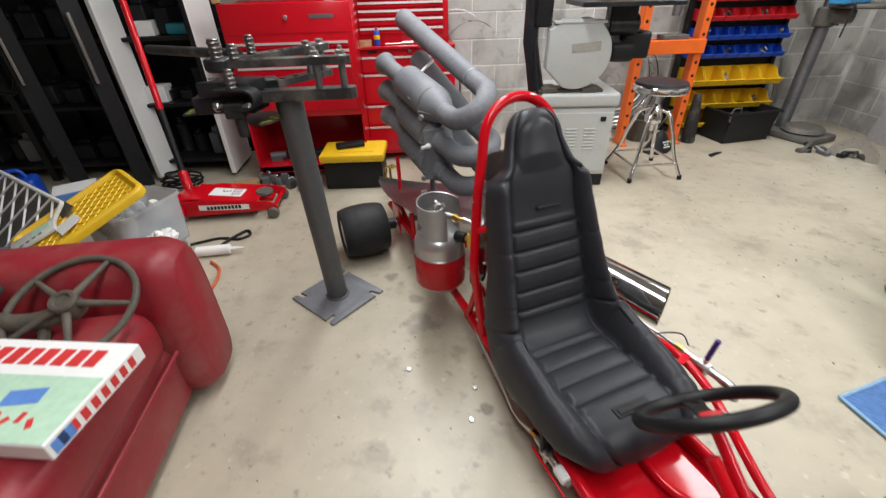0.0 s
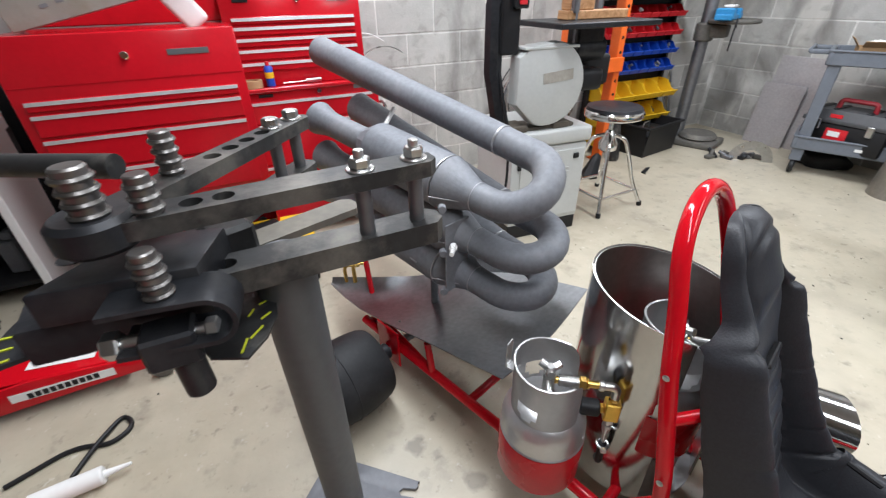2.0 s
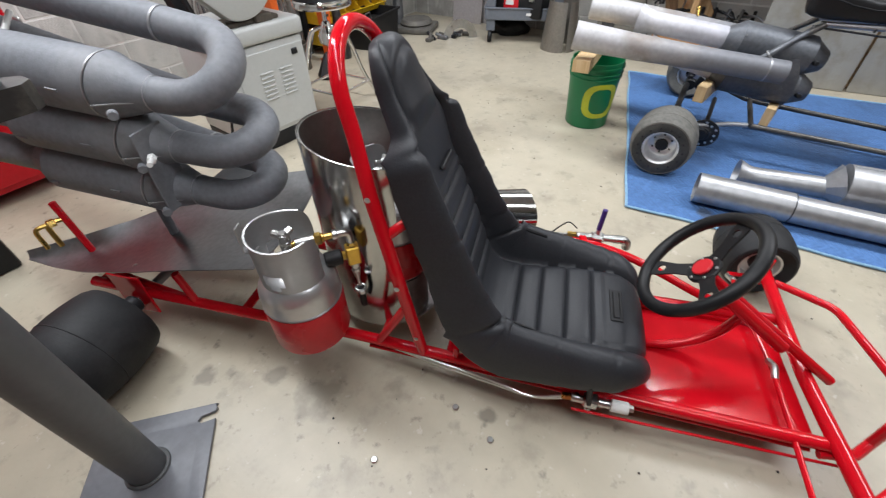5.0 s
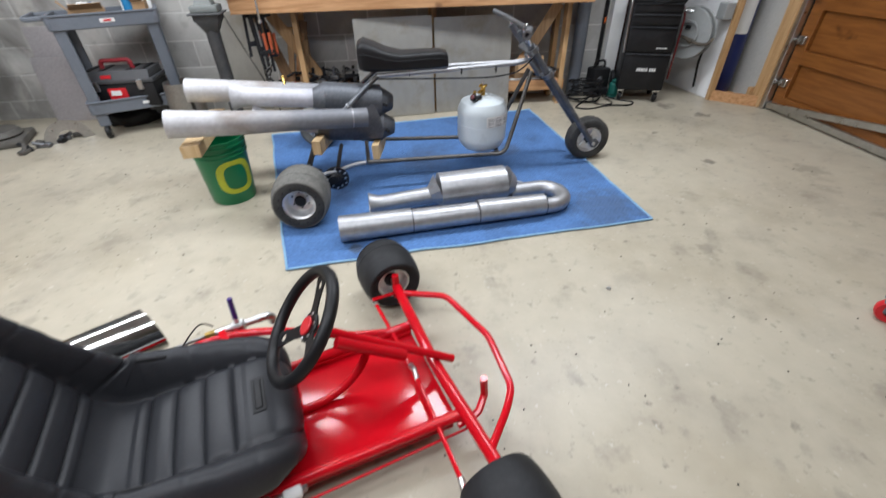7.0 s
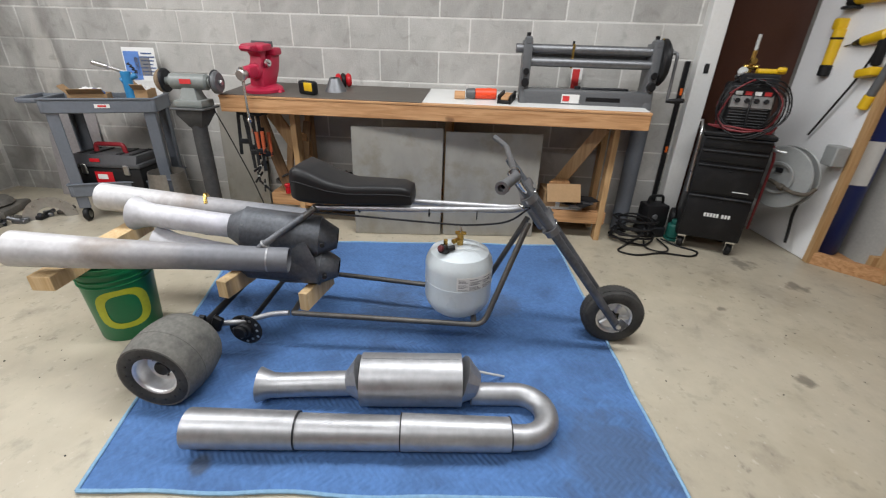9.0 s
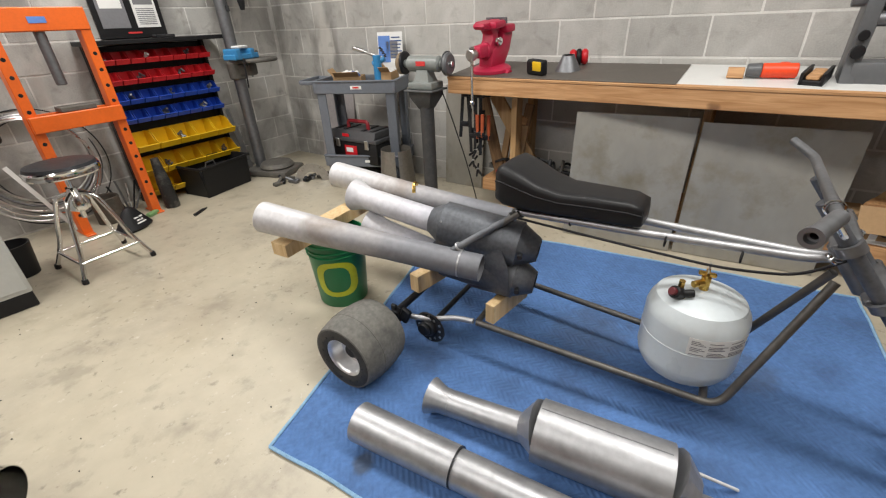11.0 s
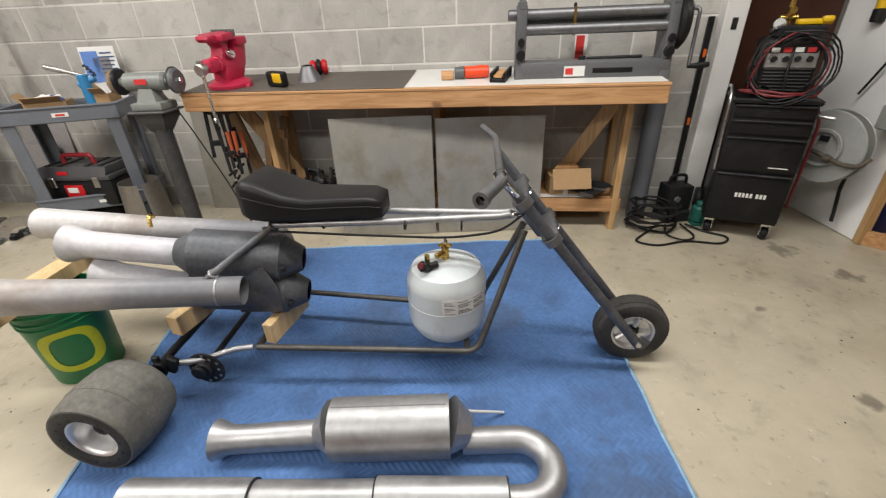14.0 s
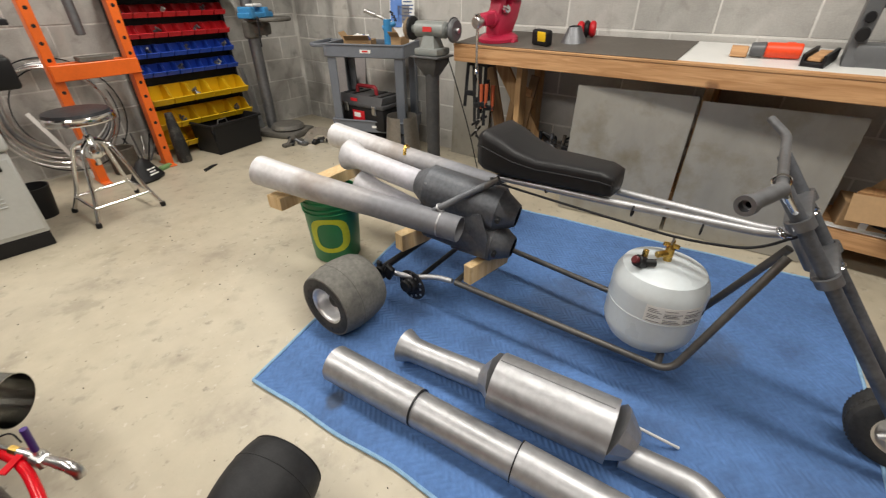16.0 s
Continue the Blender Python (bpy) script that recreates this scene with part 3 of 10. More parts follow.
def part(name, bm, mat, parent, label="", at=None, smooth=True, angle=35):
    """One mesh under a thing or a part."""
    ob = new(name, mesh_of(name, bm, mat, smooth, angle))
    ob.parent = parent
    if at is not None:
        ob.matrix_basis = at
    if label:
        tagged(ob, label)
    return ob


def thing(name, m, label, category, group="", kind=""):
    ob = new(name)
    ob.empty_display_size = 0.1
    ob.matrix_basis = m
    return tagged(ob, label, category, group, kind)


def solid(name, bm, mat, m, label, category, group="", kind="", smooth=True, angle=35):
    """A thing of a single mesh."""
    ob = new(name, mesh_of(name, bm, mat, smooth, angle))
    ob.matrix_basis = m
    return tagged(ob, label, category, group, kind)


def turn(axis, degrees):
    return Matrix.Rotation(radians(degrees), 4, axis)


def shift(x, y, z):
    return Matrix.Translation((x, y, z))


def along(a, b):
    """A pose at a whose z points at b."""
    a, b = Vector(a), Vector(b)
    return Matrix.Translation(a) @ (b - a).to_track_quat("Z", "Y").to_matrix().to_4x4()


# ---------------------------------------------------------------- the room
WALL_N, WALL_E, WALL_S, WALL_W, ROOF = 4.306, 4.72, -2.55, -3.4, 2.75
BL, BH, JOINT = 0.406, 0.203, 0.009

bm = bmesh.new()
nx, ny = 60, 60
bmesh.ops.create_grid(bm, x_segments=nx, y_segments=ny, size=1.0)
for v in bm.verts:
    v.co.x = WALL_W - 0.2 + (v.co.x + 1) / 2 * (WALL_E - WALL_W + 0.8)
    v.co.y = WALL_S - 0.2 + (v.co.y + 1) / 2 * (WALL_N - WALL_S + 0.4)
bmesh.ops.recalc_face_normals(bm, faces=bm.faces)
me = mesh_of("floor", bm, FLOOR, False)
floor = tagged(new("floor", me), "worn beige concrete slab with oil stains and grit", "floor", kind="structure")

solid("ceiling", box(WALL_E - WALL_W + 0.9, WALL_N - WALL_S + 0.4, 0.12), CEILING, shift((WALL_E + WALL_W) / 2 + 0.25, (WALL_N + WALL_S) / 2, ROOF),
      "plain white painted workshop ceiling", "ceiling", kind="structure")
solid("wall_west", box(0.15, WALL_N - WALL_S, ROOF), PLASTER, shift(WALL_W - 0.075, (WALL_N + WALL_S) / 2, 0), "plain grey masonry wall behind dark shelving", "wall", kind="structure")
wall_north = solid("wall_north", box(WALL_E - WALL_W + 0.3, 0.14, ROOF), MORTAR, shift((WALL_E + WALL_W) / 2, WALL_N + 0.07 + 0.002, 0),
                   "bare grey concrete block wall with raked mortar joints", "wall", kind="structure")
wall_east = solid("wall_east", box(0.14, WALL_N + 1.36, ROOF), MORTAR, shift(WALL_E + 0.07 + 0.002, (WALL_N - 1.36) / 2, 0),
                  "bare grey concrete block wall above the workbench", "wall", kind="structure")

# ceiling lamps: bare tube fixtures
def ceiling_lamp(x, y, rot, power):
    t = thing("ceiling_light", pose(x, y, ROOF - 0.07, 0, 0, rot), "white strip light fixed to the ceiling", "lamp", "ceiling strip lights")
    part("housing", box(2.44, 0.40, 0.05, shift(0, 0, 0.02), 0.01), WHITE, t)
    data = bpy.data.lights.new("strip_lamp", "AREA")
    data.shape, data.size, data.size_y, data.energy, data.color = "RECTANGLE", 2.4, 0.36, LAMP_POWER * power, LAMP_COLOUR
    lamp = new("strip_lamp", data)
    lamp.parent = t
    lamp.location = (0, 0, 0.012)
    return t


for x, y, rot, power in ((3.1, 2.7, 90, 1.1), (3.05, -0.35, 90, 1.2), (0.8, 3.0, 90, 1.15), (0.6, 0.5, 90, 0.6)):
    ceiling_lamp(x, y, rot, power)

# ---------------------------------------------------------------- the red go-kart; y ahead, x to its right, floor at 0
KART = Matrix(((-0.947, 0.321, 0, 1.434), (-0.321, -0.947, 0, 0.644), (0, 0, 1, 0), (0, 0, 0, 1)))


def wheel(parent, at, radius, width, rim_r, tyre, rim_mat, name="wheel", lobes=0, tread=0, slick=True, wall_mat=None):
    """A wheel whose axle is local x, its outer face towards +x."""
    hold = part(name, rod((-width * 0.3, 0, 0), (width * 0.3, 0, 0), 0.03, seg=16), BLACK, parent, at=at)
    w = width / 2
    if slick:
        prof = [(rim_r, -w * 0.80), (rim_r + 0.006, -w * 0.86), (rim_r + 0.5 * (radius - rim_r), -w * 0.97), (radius * 0.80, -w), (radius * 0.86, -w * 0.97), (radius * 0.925, -w * 0.82), (radius * 0.965, -w * 0.56), (radius * 0.99, -w * 0.28), (radius, 0.0)]
    else:
        prof = [(rim_r, -w * 0.92), (rim_r + 0.010, -w * 0.97), (radius * 0.70, -w), (radius * 0.84, -w * 0.99), (radius * 0.92, -w * 0.88), (radius * 0.97, -w * 0.60), (radius, -w * 0.2), (radius, 0.0)]
    prof = prof + [(r, -x) for r, x in prof[-2::-1]] + [prof[0]]
    spin = turn("Y", 90)
    part("tyre", lathe(prof, 48, spin), tyre, hold)
    if slick:
        part("mould_line", joined(ring(radius * 0.988, 0.0016, 48, 6, shift(w * 0.30, 0, 0) @ spin), ring(radius * 0.875, 0.0022, 48, 6, shift(w * 0.955, 0, 0) @ spin), ring(rim_r + 0.010, 0.004, 48, 6, shift(w * 0.86, 0, 0) @ spin)), tyre, hold)
    if wall_mat:
        side = part("sidewall", lathe([(rim_r + 0.004, w * 0.93), (rim_r + 0.012, w * 0.985), (radius * 0.70, w * 1.005), (radius * 0.80, w * 1.003), (radius * 0.845, w * 0.978), (radius * 0.83, w * 0.95), (rim_r + 0.004, w * 0.93)], 48, spin), wall_mat, hold, "darker tyre sidewall")
        for k in range(14):
            a = 2 * math.pi * k / 14
            part("wear_hole", rod((w * 0.99, 0.675 * radius * math.cos(a), 0.675 * radius * math.sin(a)), (w * 1.012, 0.675 * radius * math.cos(a), 0.675 * radius * math.sin(a)), 0.0052, seg=8), BLACK, side)
    rp = [(rim_r * 1.0, -w * 0.80), (rim_r * 0.9, -w * 0.78), (rim_r * 0.86, -w * 0.5), (rim_r * 0.86, 0.0), (rim_r * 0.90, w * 0.70), (rim_r * 1.03, w * 0.84), (rim_r * 1.07, w * 0.88), (rim_r * 1.05, w * 0.92),
          (rim_r * 0.97, w * 0.89), (rim_r * 0.90, w * 0.80), (rim_r * 0.86, w * 0.55), (rim_r * 0.80, w * 0.44), (rim_r * 0.74, w * 0.42), (rim_r * 0.46, w * 0.36), (rim_r * 0.42, w * 0.46), (rim_r * 0.30, w * 0.50), (0, w * 0.50)]
    rb = joined(lathe(rp, 40, spin), lathe([(rim_r * 0.87, -w * 0.42), (rim_r * 0.70, -w * 0.46), (rim_r * 0.42, -w * 0.46), (rim_r * 0.36, -w * 0.56), (0, -w * 0.58)], 40, spin))
    if lobes:
        for k in range(lobes):
            a = 2 * math.pi * k / lobes
            rb = joined(rb, rod((w * 0.52, 0.3 * rim_r * math.cos(a), 0.3 * rim_r * math.sin(a)), (w * 0.62, 0.84 * rim_r * math.cos(a), 0.84 * rim_r * math.sin(a)), rim_r * 0.12, seg=10))
    rim = part("rim", rb, rim_mat, hold)
    if slick:
        for k in range(6):
            a = math.pi * (k + 0.5) / 3
            part("wheel_bolt", rod((w * 0.36, 0.58 * rim_r * math.cos(a), 0.58 * rim_r * math.sin(a)), (w * 0.42, 0.58 * rim_r * math.cos(a), 0.58 * rim_r * math.sin(a)), rim_r * 0.06, seg=6), BLACK, rim)
    if tread:
        tr = bmesh.new()
        for k in range(tread):
            a = 360 * k / tread
            for sgn in (-1, 1):
                tr = joined(tr, box(w * 0.60, 0.007, 0.003, turn("X", a) @ shift(sgn * w * 0.34, 0, radius - 0.0042) @ turn("Z", sgn * 35)))
        part("tread_blocks", tr, tyre, hold, smooth=False)
    part("hub_nut", rod((w * 0.48, 0, 0), (w * 0.60, 0, 0), rim_r * 0.17, seg=6), BLACK, hold)
    return hold


def bolt(parent, at, r=0.006, h=0.006, mat=None, name="bolt"):
    return part(name, joined(rod((0, 0, 0), (0, 0, h), r, seg=6), rod((0, 0, -0.001), (0, 0, 0.0015), r * 1.5, seg=14)), mat or ZINC, parent, at=at)


kart = thing("go_kart", KART, "homemade red tube-frame go-kart with jet tubes behind a black seat", "go-kart")
RW, RE = 0.2, -0.2
RZ, RR = 0.112, 0.0155


def red(name, pts, r=RR, radius=0.05, seg=14):
    return part(name, tube(pts, r, seg, radius), RED, kart)


red("side_rail", [(0.194, 0.0, RZ), (0.186, -0.30, RZ), (0.169, -0.80, RZ), (0.158, -1.15, RZ + 0.004), (0.158, -1.25, RZ + 0.01), (0.167, -1.62, RZ + 0.02), (0.19, -2.15, RZ + 0.06)], 0.017)
red("side_rail", [(RE, 0.0, RZ), (-0.19, -0.8, RZ), (-0.185, -1.15, RZ), (-0.185, -1.25, RZ + 0.01), (-0.19, -1.62, RZ + 0.02), (-0.19, -2.15, RZ + 0.06)], 0.017)
red("lower_rail", [(0.197, -0.03, RZ - 0.032), (0.172, -0.80, RZ - 0.032), (0.162, -1.20, RZ - 0.026)], 0.006, 0)
red("front_beam", [(0.40, 0.015, 0.13), (0.0, 0.0, 0.125), (-0.40, 0.015, 0.13)], 0.019, 0.03)
red("cross_tube", [(0.165, -0.95, RZ), (-0.19, -0.95, RZ)], 0.014, 0)
red("cross_tube", [(0.158, -1.16, RZ), (-0.185, -1.16, RZ)], 0.014, 0)
red("cross_tube", [(0.18, -1.62, RZ + 0.02), (-0.18, -1.62, RZ + 0.02)], 0.014, 0)
red("cross_tube", [(0.19, -2.13, RZ + 0.055), (-0.19, -2.13, RZ + 0.055)], 0.014, 0)
for sx in (1, -1):
    red("rear_upright", [(sx * 0.175, -1.78, RZ + 0.03), (sx * 0.175, -1.80, 0.27)], 0.012, 0)
    red("rear_upright", [(sx * 0.185, -2.10, RZ + 0.05), (sx * 0.150, -2.12, 0.19)], 0.012, 0)
    red("upper_rail", [(sx * 0.175, -1.70, RZ + 0.02), (sx * 0.15, -2.10, 0.185)], 0.012, 0)
red("marker_post", [(0.105, -2.21, 0.17), (0.095, -2.256, 0.405)], 0.011, 0)
part("bearing_plate", box(0.008, 0.12, 0.16, shift(0.205, -1.98, 0.09), 0.003), RED, kart)
part("bearing_plate", box(0.008, 0.12, 0.16, shift(-0.205, -1.98, 0.09), 0.003), RED, kart)
# front bumper bar
red("bumper", [(-0.34, 0.025, 0.14), (-0.242, 0.155, 0.155), (0.0, 0.20, 0.155), (0.20, 0.165, 0.15), (0.255, 0.115, 0.145), (0.33, 0.022, 0.135)], 0.0115, 0.03)
part("floor_pan", box(0.365, 0.78, 0.004, shift(-0.012, -0.40, 0.082), 0.0015), RED, kart, "glossy red sheet metal floor pan")
part("pan_flange", box(0.02, 0.78, 0.02, shift(0.172, -0.40, 0.084) @ turn("Z", -2), 0.004), RED, kart)
part("pan_flange", box(0.02, 0.78, 0.02, shift(-0.187, -0.40, 0.084), 0.004), RED, kart)
# roll hoop behind the seat
HX = -0.02
hoop_pts = [(0.163, -1.03, RZ), (0.192, -1.066, 0.42), (0.155, -1.125, 0.64), (0.125, -1.155, 0.77)]
arc = [(HX + 0.135 * math.cos(a), -1.165 - 0.035 * math.sin(a), 0.80 + 0.135 * math.sin(a)) for a in [math.pi * k / 14 for k in range(1, 14)]]
east = [(-0.165, -1.155, 0.77), (-0.19, -1.125, 0.64), (-0.205, -1.066, 0.42), (RE, -1.03, RZ)]
red("roll_hoop", hoop_pts + arc + east, 0.0165, 0.03, 16)
red("hoop_brace", [(0.184, -1.056, 0.33), (0.160, -1.17, RZ)], 0.0125, 0)
red("hoop_brace", [(-0.2, -1.06, 0.33), (RE, -1.17, RZ)], 0.0125, 0)
red("hoop_brace", [(0.172, -1.10, 0.54), (0.10, -1.015, 0.585)], 0.0125, 0)
for p in ((0.213, -1.066, 0.42), (0.172, -1.125, 0.64), (0.187, -1.04, 0.2)):
    bolt(kart, shift(*p) @ turn("Y", 90), 0.0045, 0.004)
# seat mounts
red("seat_mount", [(0.166, -0.93, RZ), (0.166, -0.93, 0.17)], 0.009, 0)
red("seat_mount", [(-0.19, -0.93, RZ), (-0.19, -0.93, 0.17)], 0.009, 0)
# steering
SWC, SWN = Vector((-0.055, -0.352, 0.412)), Vector((-0.09, -0.74, 0.66)).normalized()
red("steering_column", [(0.01, 0.06, 0.125), tuple(SWC - 0.045 * SWN)], 0.0135, 0)
red("column_support", [(-0.035, -0.45, 0.092), (-0.03, -0.353, 0.098), (-0.04, -0.268, 0.13), (-0.05, -0.21, 0.19), (-0.05, -0.19, 0.265)], 0.013, 0.06)
red("gusset_tube", [(0.01, -0.1, 0.225), (0.0, -0.28, 0.36)], 0.017, 0)
sw = part("steering_wheel", ring(0.152, 0.0165, 56, 14), BLACK, kart, "black rubber-rimmed three-spoke wheel",
          at=Matrix.Translation(SWC) @ SWN.to_track_quat("Z", "Y").to_matrix().to_4x4())
for a in (-85, 35, 155):
    out = [(-0.021, 0.02), (0.021, 0.02), (0.017, 0.075), (0.024, 0.125), (0.024, 0.146), (-0.024, 0.146), (-0.024, 0.125), (-0.017, 0.075)]
    part("spoke", holed_plate(out, [(0.0, 0.115)], 0.011, 0.004), BLACK, sw, at=turn("Z", a) @ shift(0, 0, -0.03) @ turn("X", 10))
part("hub_plate", rod((0, 0, -0.030), (0, 0, -0.018), 0.043, seg=32), BLACK, sw)
part("horn_button", rod((0, 0, -0.018), (0, 0, -0.010), 0.026, seg=28, bev=0.003), PRED, sw, "red round centre button")
for k in range(6):
    a = math.pi / 3 * k
    bolt(sw, shift(0.036 * math.cos(a), 0.036 * math.sin(a), -0.018), 0.003, 0.003)
# stub axles, tie rods and pedals
for sx in (1, -1):
    part("king_pin", rod((sx * 0.405, 0.015, 0.075), (sx * 0.405, 0.015, 0.185), 0.014), RED, kart)
    part("stub_axle", rod((sx * 0.40, 0.015, 0.125), (sx * 0.55, 0.015, 0.13), 0.010), ZINC, kart)
    part("steering_arm", box(0.014, 0.10, 0.01, shift(sx * 0.395, -0.04, 0.10), 0.002), RED, kart)
    part("tie_rod", rod((sx * 0.385, -0.085, 0.108), (0.0, -0.07, 0.118), 0.007), RED, kart)
    part("rod_end", rod((sx * 0.392, -0.088, 0.100), (sx * 0.352, -0.083, 0.112), 0.010), ZINC, kart)
    part("rod_end", rod((sx * 0.03, -0.072, 0.116), (0.0, -0.070, 0.13), 0.009), ZINC, kart)
part("pedal", joined(tube([(0.21, -0.02, 0.09), (0.205, 0.05, 0.10), (0.17, 0.09, 0.12), (0.17, 0.085, 0.20)], 0.012, 8, 0.012)), RED, kart)
part("pedal_rod", rod((0.222, 0.03, 0.075), (0.222, -0.6, 0.075), 0.004), RED, kart)
# wheels
wheel(kart, shift(0.499, -0.006, 0.116), 0.116, 0.212, 0.073, RUBBER, RIMALU)
wheel(kart, shift(-0.510, 0.015, 0.121) @ turn("Z", 180), 0.121, 0.192, 0.066, RUBBER, RIMALU)
wheel(kart, shift(0.392, -1.972, 0.14), 0.14, 0.235, 0.07, RUBBER, ALU)
wheel(kart, shift(-0.385, -1.98, 0.14) @ turn("Z", 180), 0.14, 0.215, 0.066, RUBBER, CHROME)
part("rear_axle", rod((-0.44, -1.98, 0.14), (0.44, -1.98, 0.14), 0.0155), STEEL, kart)
for sx in (1, -1):
    part("axle_hub", joined(rod((sx * 0.215, -1.98, 0.14), (sx * 0.26, -1.98, 0.14), 0.03, seg=20), rod((sx * 0.26, -1.98, 0.14), (sx * 0.275, -1.98, 0.14), 0.045, seg=6)), BLACKIRON, kart)


# bucket seat: a lofted shell; y, z of its middle line, half width, width of the quilted panel, bolster height, depth of the side skirt
def bucket_seat():
    keys = [(-0.424, 0.128, 0.15, 0.6, 0.0, 0.01), (-0.42, 0.165, 0.19, 0.6, 0.004, 0.016), (-0.44, 0.206, 0.22, 0.6, 0.014, 0.03), (-0.49, 0.229, 0.24, 0.6, 0.026, 0.05),
            (-0.6, 0.224, 0.256, 0.58, 0.056, 0.044), (-0.79, 0.206, 0.262, 0.55, 0.114, 0.032), (-0.855, 0.218, 0.254, 0.56, 0.124, 0.024), (-0.895, 0.265, 0.244, 0.59, 0.108, 0.03),
            (-0.922, 0.345, 0.228, 0.63, 0.082, 0.044), (-0.95, 0.44, 0.208, 0.66, 0.062, 0.042), (-1.017, 0.63, 0.187, 0.66, 0.045, 0.042), (-1.035, 0.71, 0.178, 0.68, 0.036, 0.042),
            (-1.043, 0.734, 0.164, 0.7, 0.024, 0.042), (-1.051, 0.758, 0.128, 0.76, 0.01, 0.026), (-1.083, 0.825, 0.102, 0.78, 0.0, 0.026), (-1.119, 0.926, 0.08, 0.78, 0.0, 0.017)]
    P = np.array(keys)
    d = np.r_[0, np.cumsum(np.hypot(np.diff(P[:, 0]), np.diff(P[:, 1])))]
    N, U = 210, 76
    s = np.linspace(0, d[-1], N)
    def sm(c, size=9):
        v = np.interp(s, d, P[:, c])
        k = np.hanning(size)
        k /= k.sum()
        h_ = size // 2
        return np.convolve(np.r_[[v[0]] * h_, v, [v[-1]] * h_], k, "valid")
    yy, zz, ww, pp, bb, dd = sm(0, 17), sm(1, 17), sm(2, 7), sm(3), sm(4, 13), sm(5)
    ty, tz = np.gradient(yy), np.gradient(zz)
    ln = np.hypot(ty, tz)
    ny_, nz_ = tz / ln, -ty / ln
    corner = int(np.argmin(np.hypot(yy + 0.875, zz - 0.25)))
    sc = s[corner]
    at_y = lambda y: s[int(np.argmin(np.abs(yy[:corner] - y)))]
    at_z = lambda z: s[corner + int(np.argmin(np.abs(zz[corner:] - z)))]
    ribs = [at_y(y) for y in (-0.575, -0.648, -0.718, -0.786)] + [at_z(z) for z in (0.305, 0.372, 0.438, 0.503, 0.566)]
    seams = [at_y(-0.52), at_y(-0.66), at_y(-0.80), at_z(0.36), at_z(0.52)]
    fold, shoulder = at_z(0.285), at_z(0.730)
    bm = bmesh.new()
    front, back = [], []
    for i in range(N):
        fr, bk = [], []
        head = min(1, max(0, (s[i] - at_z(0.74)) / 0.05))
        crown = math.sqrt(max(0.0, 1 - max(0.0, (s[i] - d[-1] + 0.075) / 0.075) ** 2))
        nose = math.sqrt(max(0.0, 1 - max(0.0, (0.05 - s[i]) / 0.05) ** 2))
        w = ww[i] * (0.16 + 0.84 * crown) * (0.80 + 0.20 * nose)
        pw = pp[i] * w
        peak = pw + (w - pw) * 0.52
        nearest = min(abs(s[i] - g) for g in ribs)
        inside = ribs[0] - 0.035 < s[i] < ribs[3] + 0.03 or ribs[4] - 0.03 < s[i] < ribs[8] + 0.03
        for j in range(U + 1):
            u = -1 + 2 * j / U
            a = abs(u)
            if a < 0.52:
                q = a / 0.52
                x = pw * q
                off = 0.007 * (1 - q ** 4) + 0.020 * head * (1 - q * q)
                edge = 1 - min(1, max(0, (q - 0.90) / 0.10))
                off -= 0.0085 * edge * math.exp(-(nearest / 0.0042) ** 2)
                if inside:
                    off += 0.0045 * edge * min(1.0, nearest / 0.03) ** 0.6
                off -= 0.008 * math.exp(-((q - 1.0) / 0.05) ** 2)
            elif a < 0.80:
                q = (a - 0.52) / 0.28
                x = pw + (peak - pw) * q
                off = bb[i] * math.sin(math.pi / 2 * q) ** 0.85 - 0.008 * math.exp(-(q / 0.12) ** 2)
            else:
                q = (a - 0.80) / 0.20
                ph = math.pi / 2 * q
                x = peak + (w - peak) * math.sin(ph) ** 0.9
                off = bb[i] - (bb[i] + dd[i]) * (1 - math.cos(ph)) ** 0.9
            if a >= 0.52:
                for g in seams:
                    off -= 0.0035 * math.exp(-((s[i] - g) / 0.004) ** 2) * min(1, (a - 0.52) / 0.05)
                off -= 0.016 * math.exp(-((s[i] - fold) / 0.008) ** 2) * min(1, (a - 0.52) / 0.10)
                off -= 0.012 * math.exp(-((s[i] - shoulder) / 0.007) ** 2) * min(1, (a - 0.60) / 0.10 if a > 0.6 else 0)
                # creases in the vinyl of the bolsters
                off += 0.0015 * math.sin(s[i] * 88 + 7 * u) * math.sin(s[i] * 37 + 3 * u) * min(1, bb[i] / 0.06)
            # stitched arc round the top of the head cushion
            off -= 0.006 * head * math.exp(-((math.hypot(x / 0.085, (s[i] - d[-1] + 0.155) / 0.115) - 1) / 0.07) ** 2)
            off = -0.030 + (off + 0.030) * (0.12 + 0.88 * crown)
            x *= math.copysign(1, u)
            fr.append(Vector((x, yy[i] + ny_[i] * off, zz[i] + nz_[i] * off)))
            o2 = min(-0.012 - dd[i] * (1 - 0.45 * a ** 3), off - 0.010)
            o2 = min(-0.030 + (o2 + 0.030) * (0.12 + 0.88 * crown), off - 0.004)
            bk.append(Vector((x * (0.985 if a > 0.9 else 1.0), yy[i] + ny_[i] * o2, zz[i] + nz_[i] * o2)))
        front.append([bm.verts.new(p) for p in fr])
        back.append([bm.verts.new(p) for p in bk])
    for i in range(N - 1):
        for j in range(U):
            bm.faces.new((front[i][j], front[i][j + 1], front[i + 1][j + 1], front[i + 1][j]))
            bm.faces.new((back[i][j + 1], back[i][j], back[i + 1][j], back[i + 1][j + 1]))
        bm.faces.new((front[i][0], front[i + 1][0], back[i + 1][0], back[i][0]))
        bm.faces.new((front[i + 1][U], front[i][U], back[i][U], back[i + 1][U]))
    for f in (front[0] + back[0][::-1], front[-1][::-1] + back[-1]):
        bm.faces.new(f)
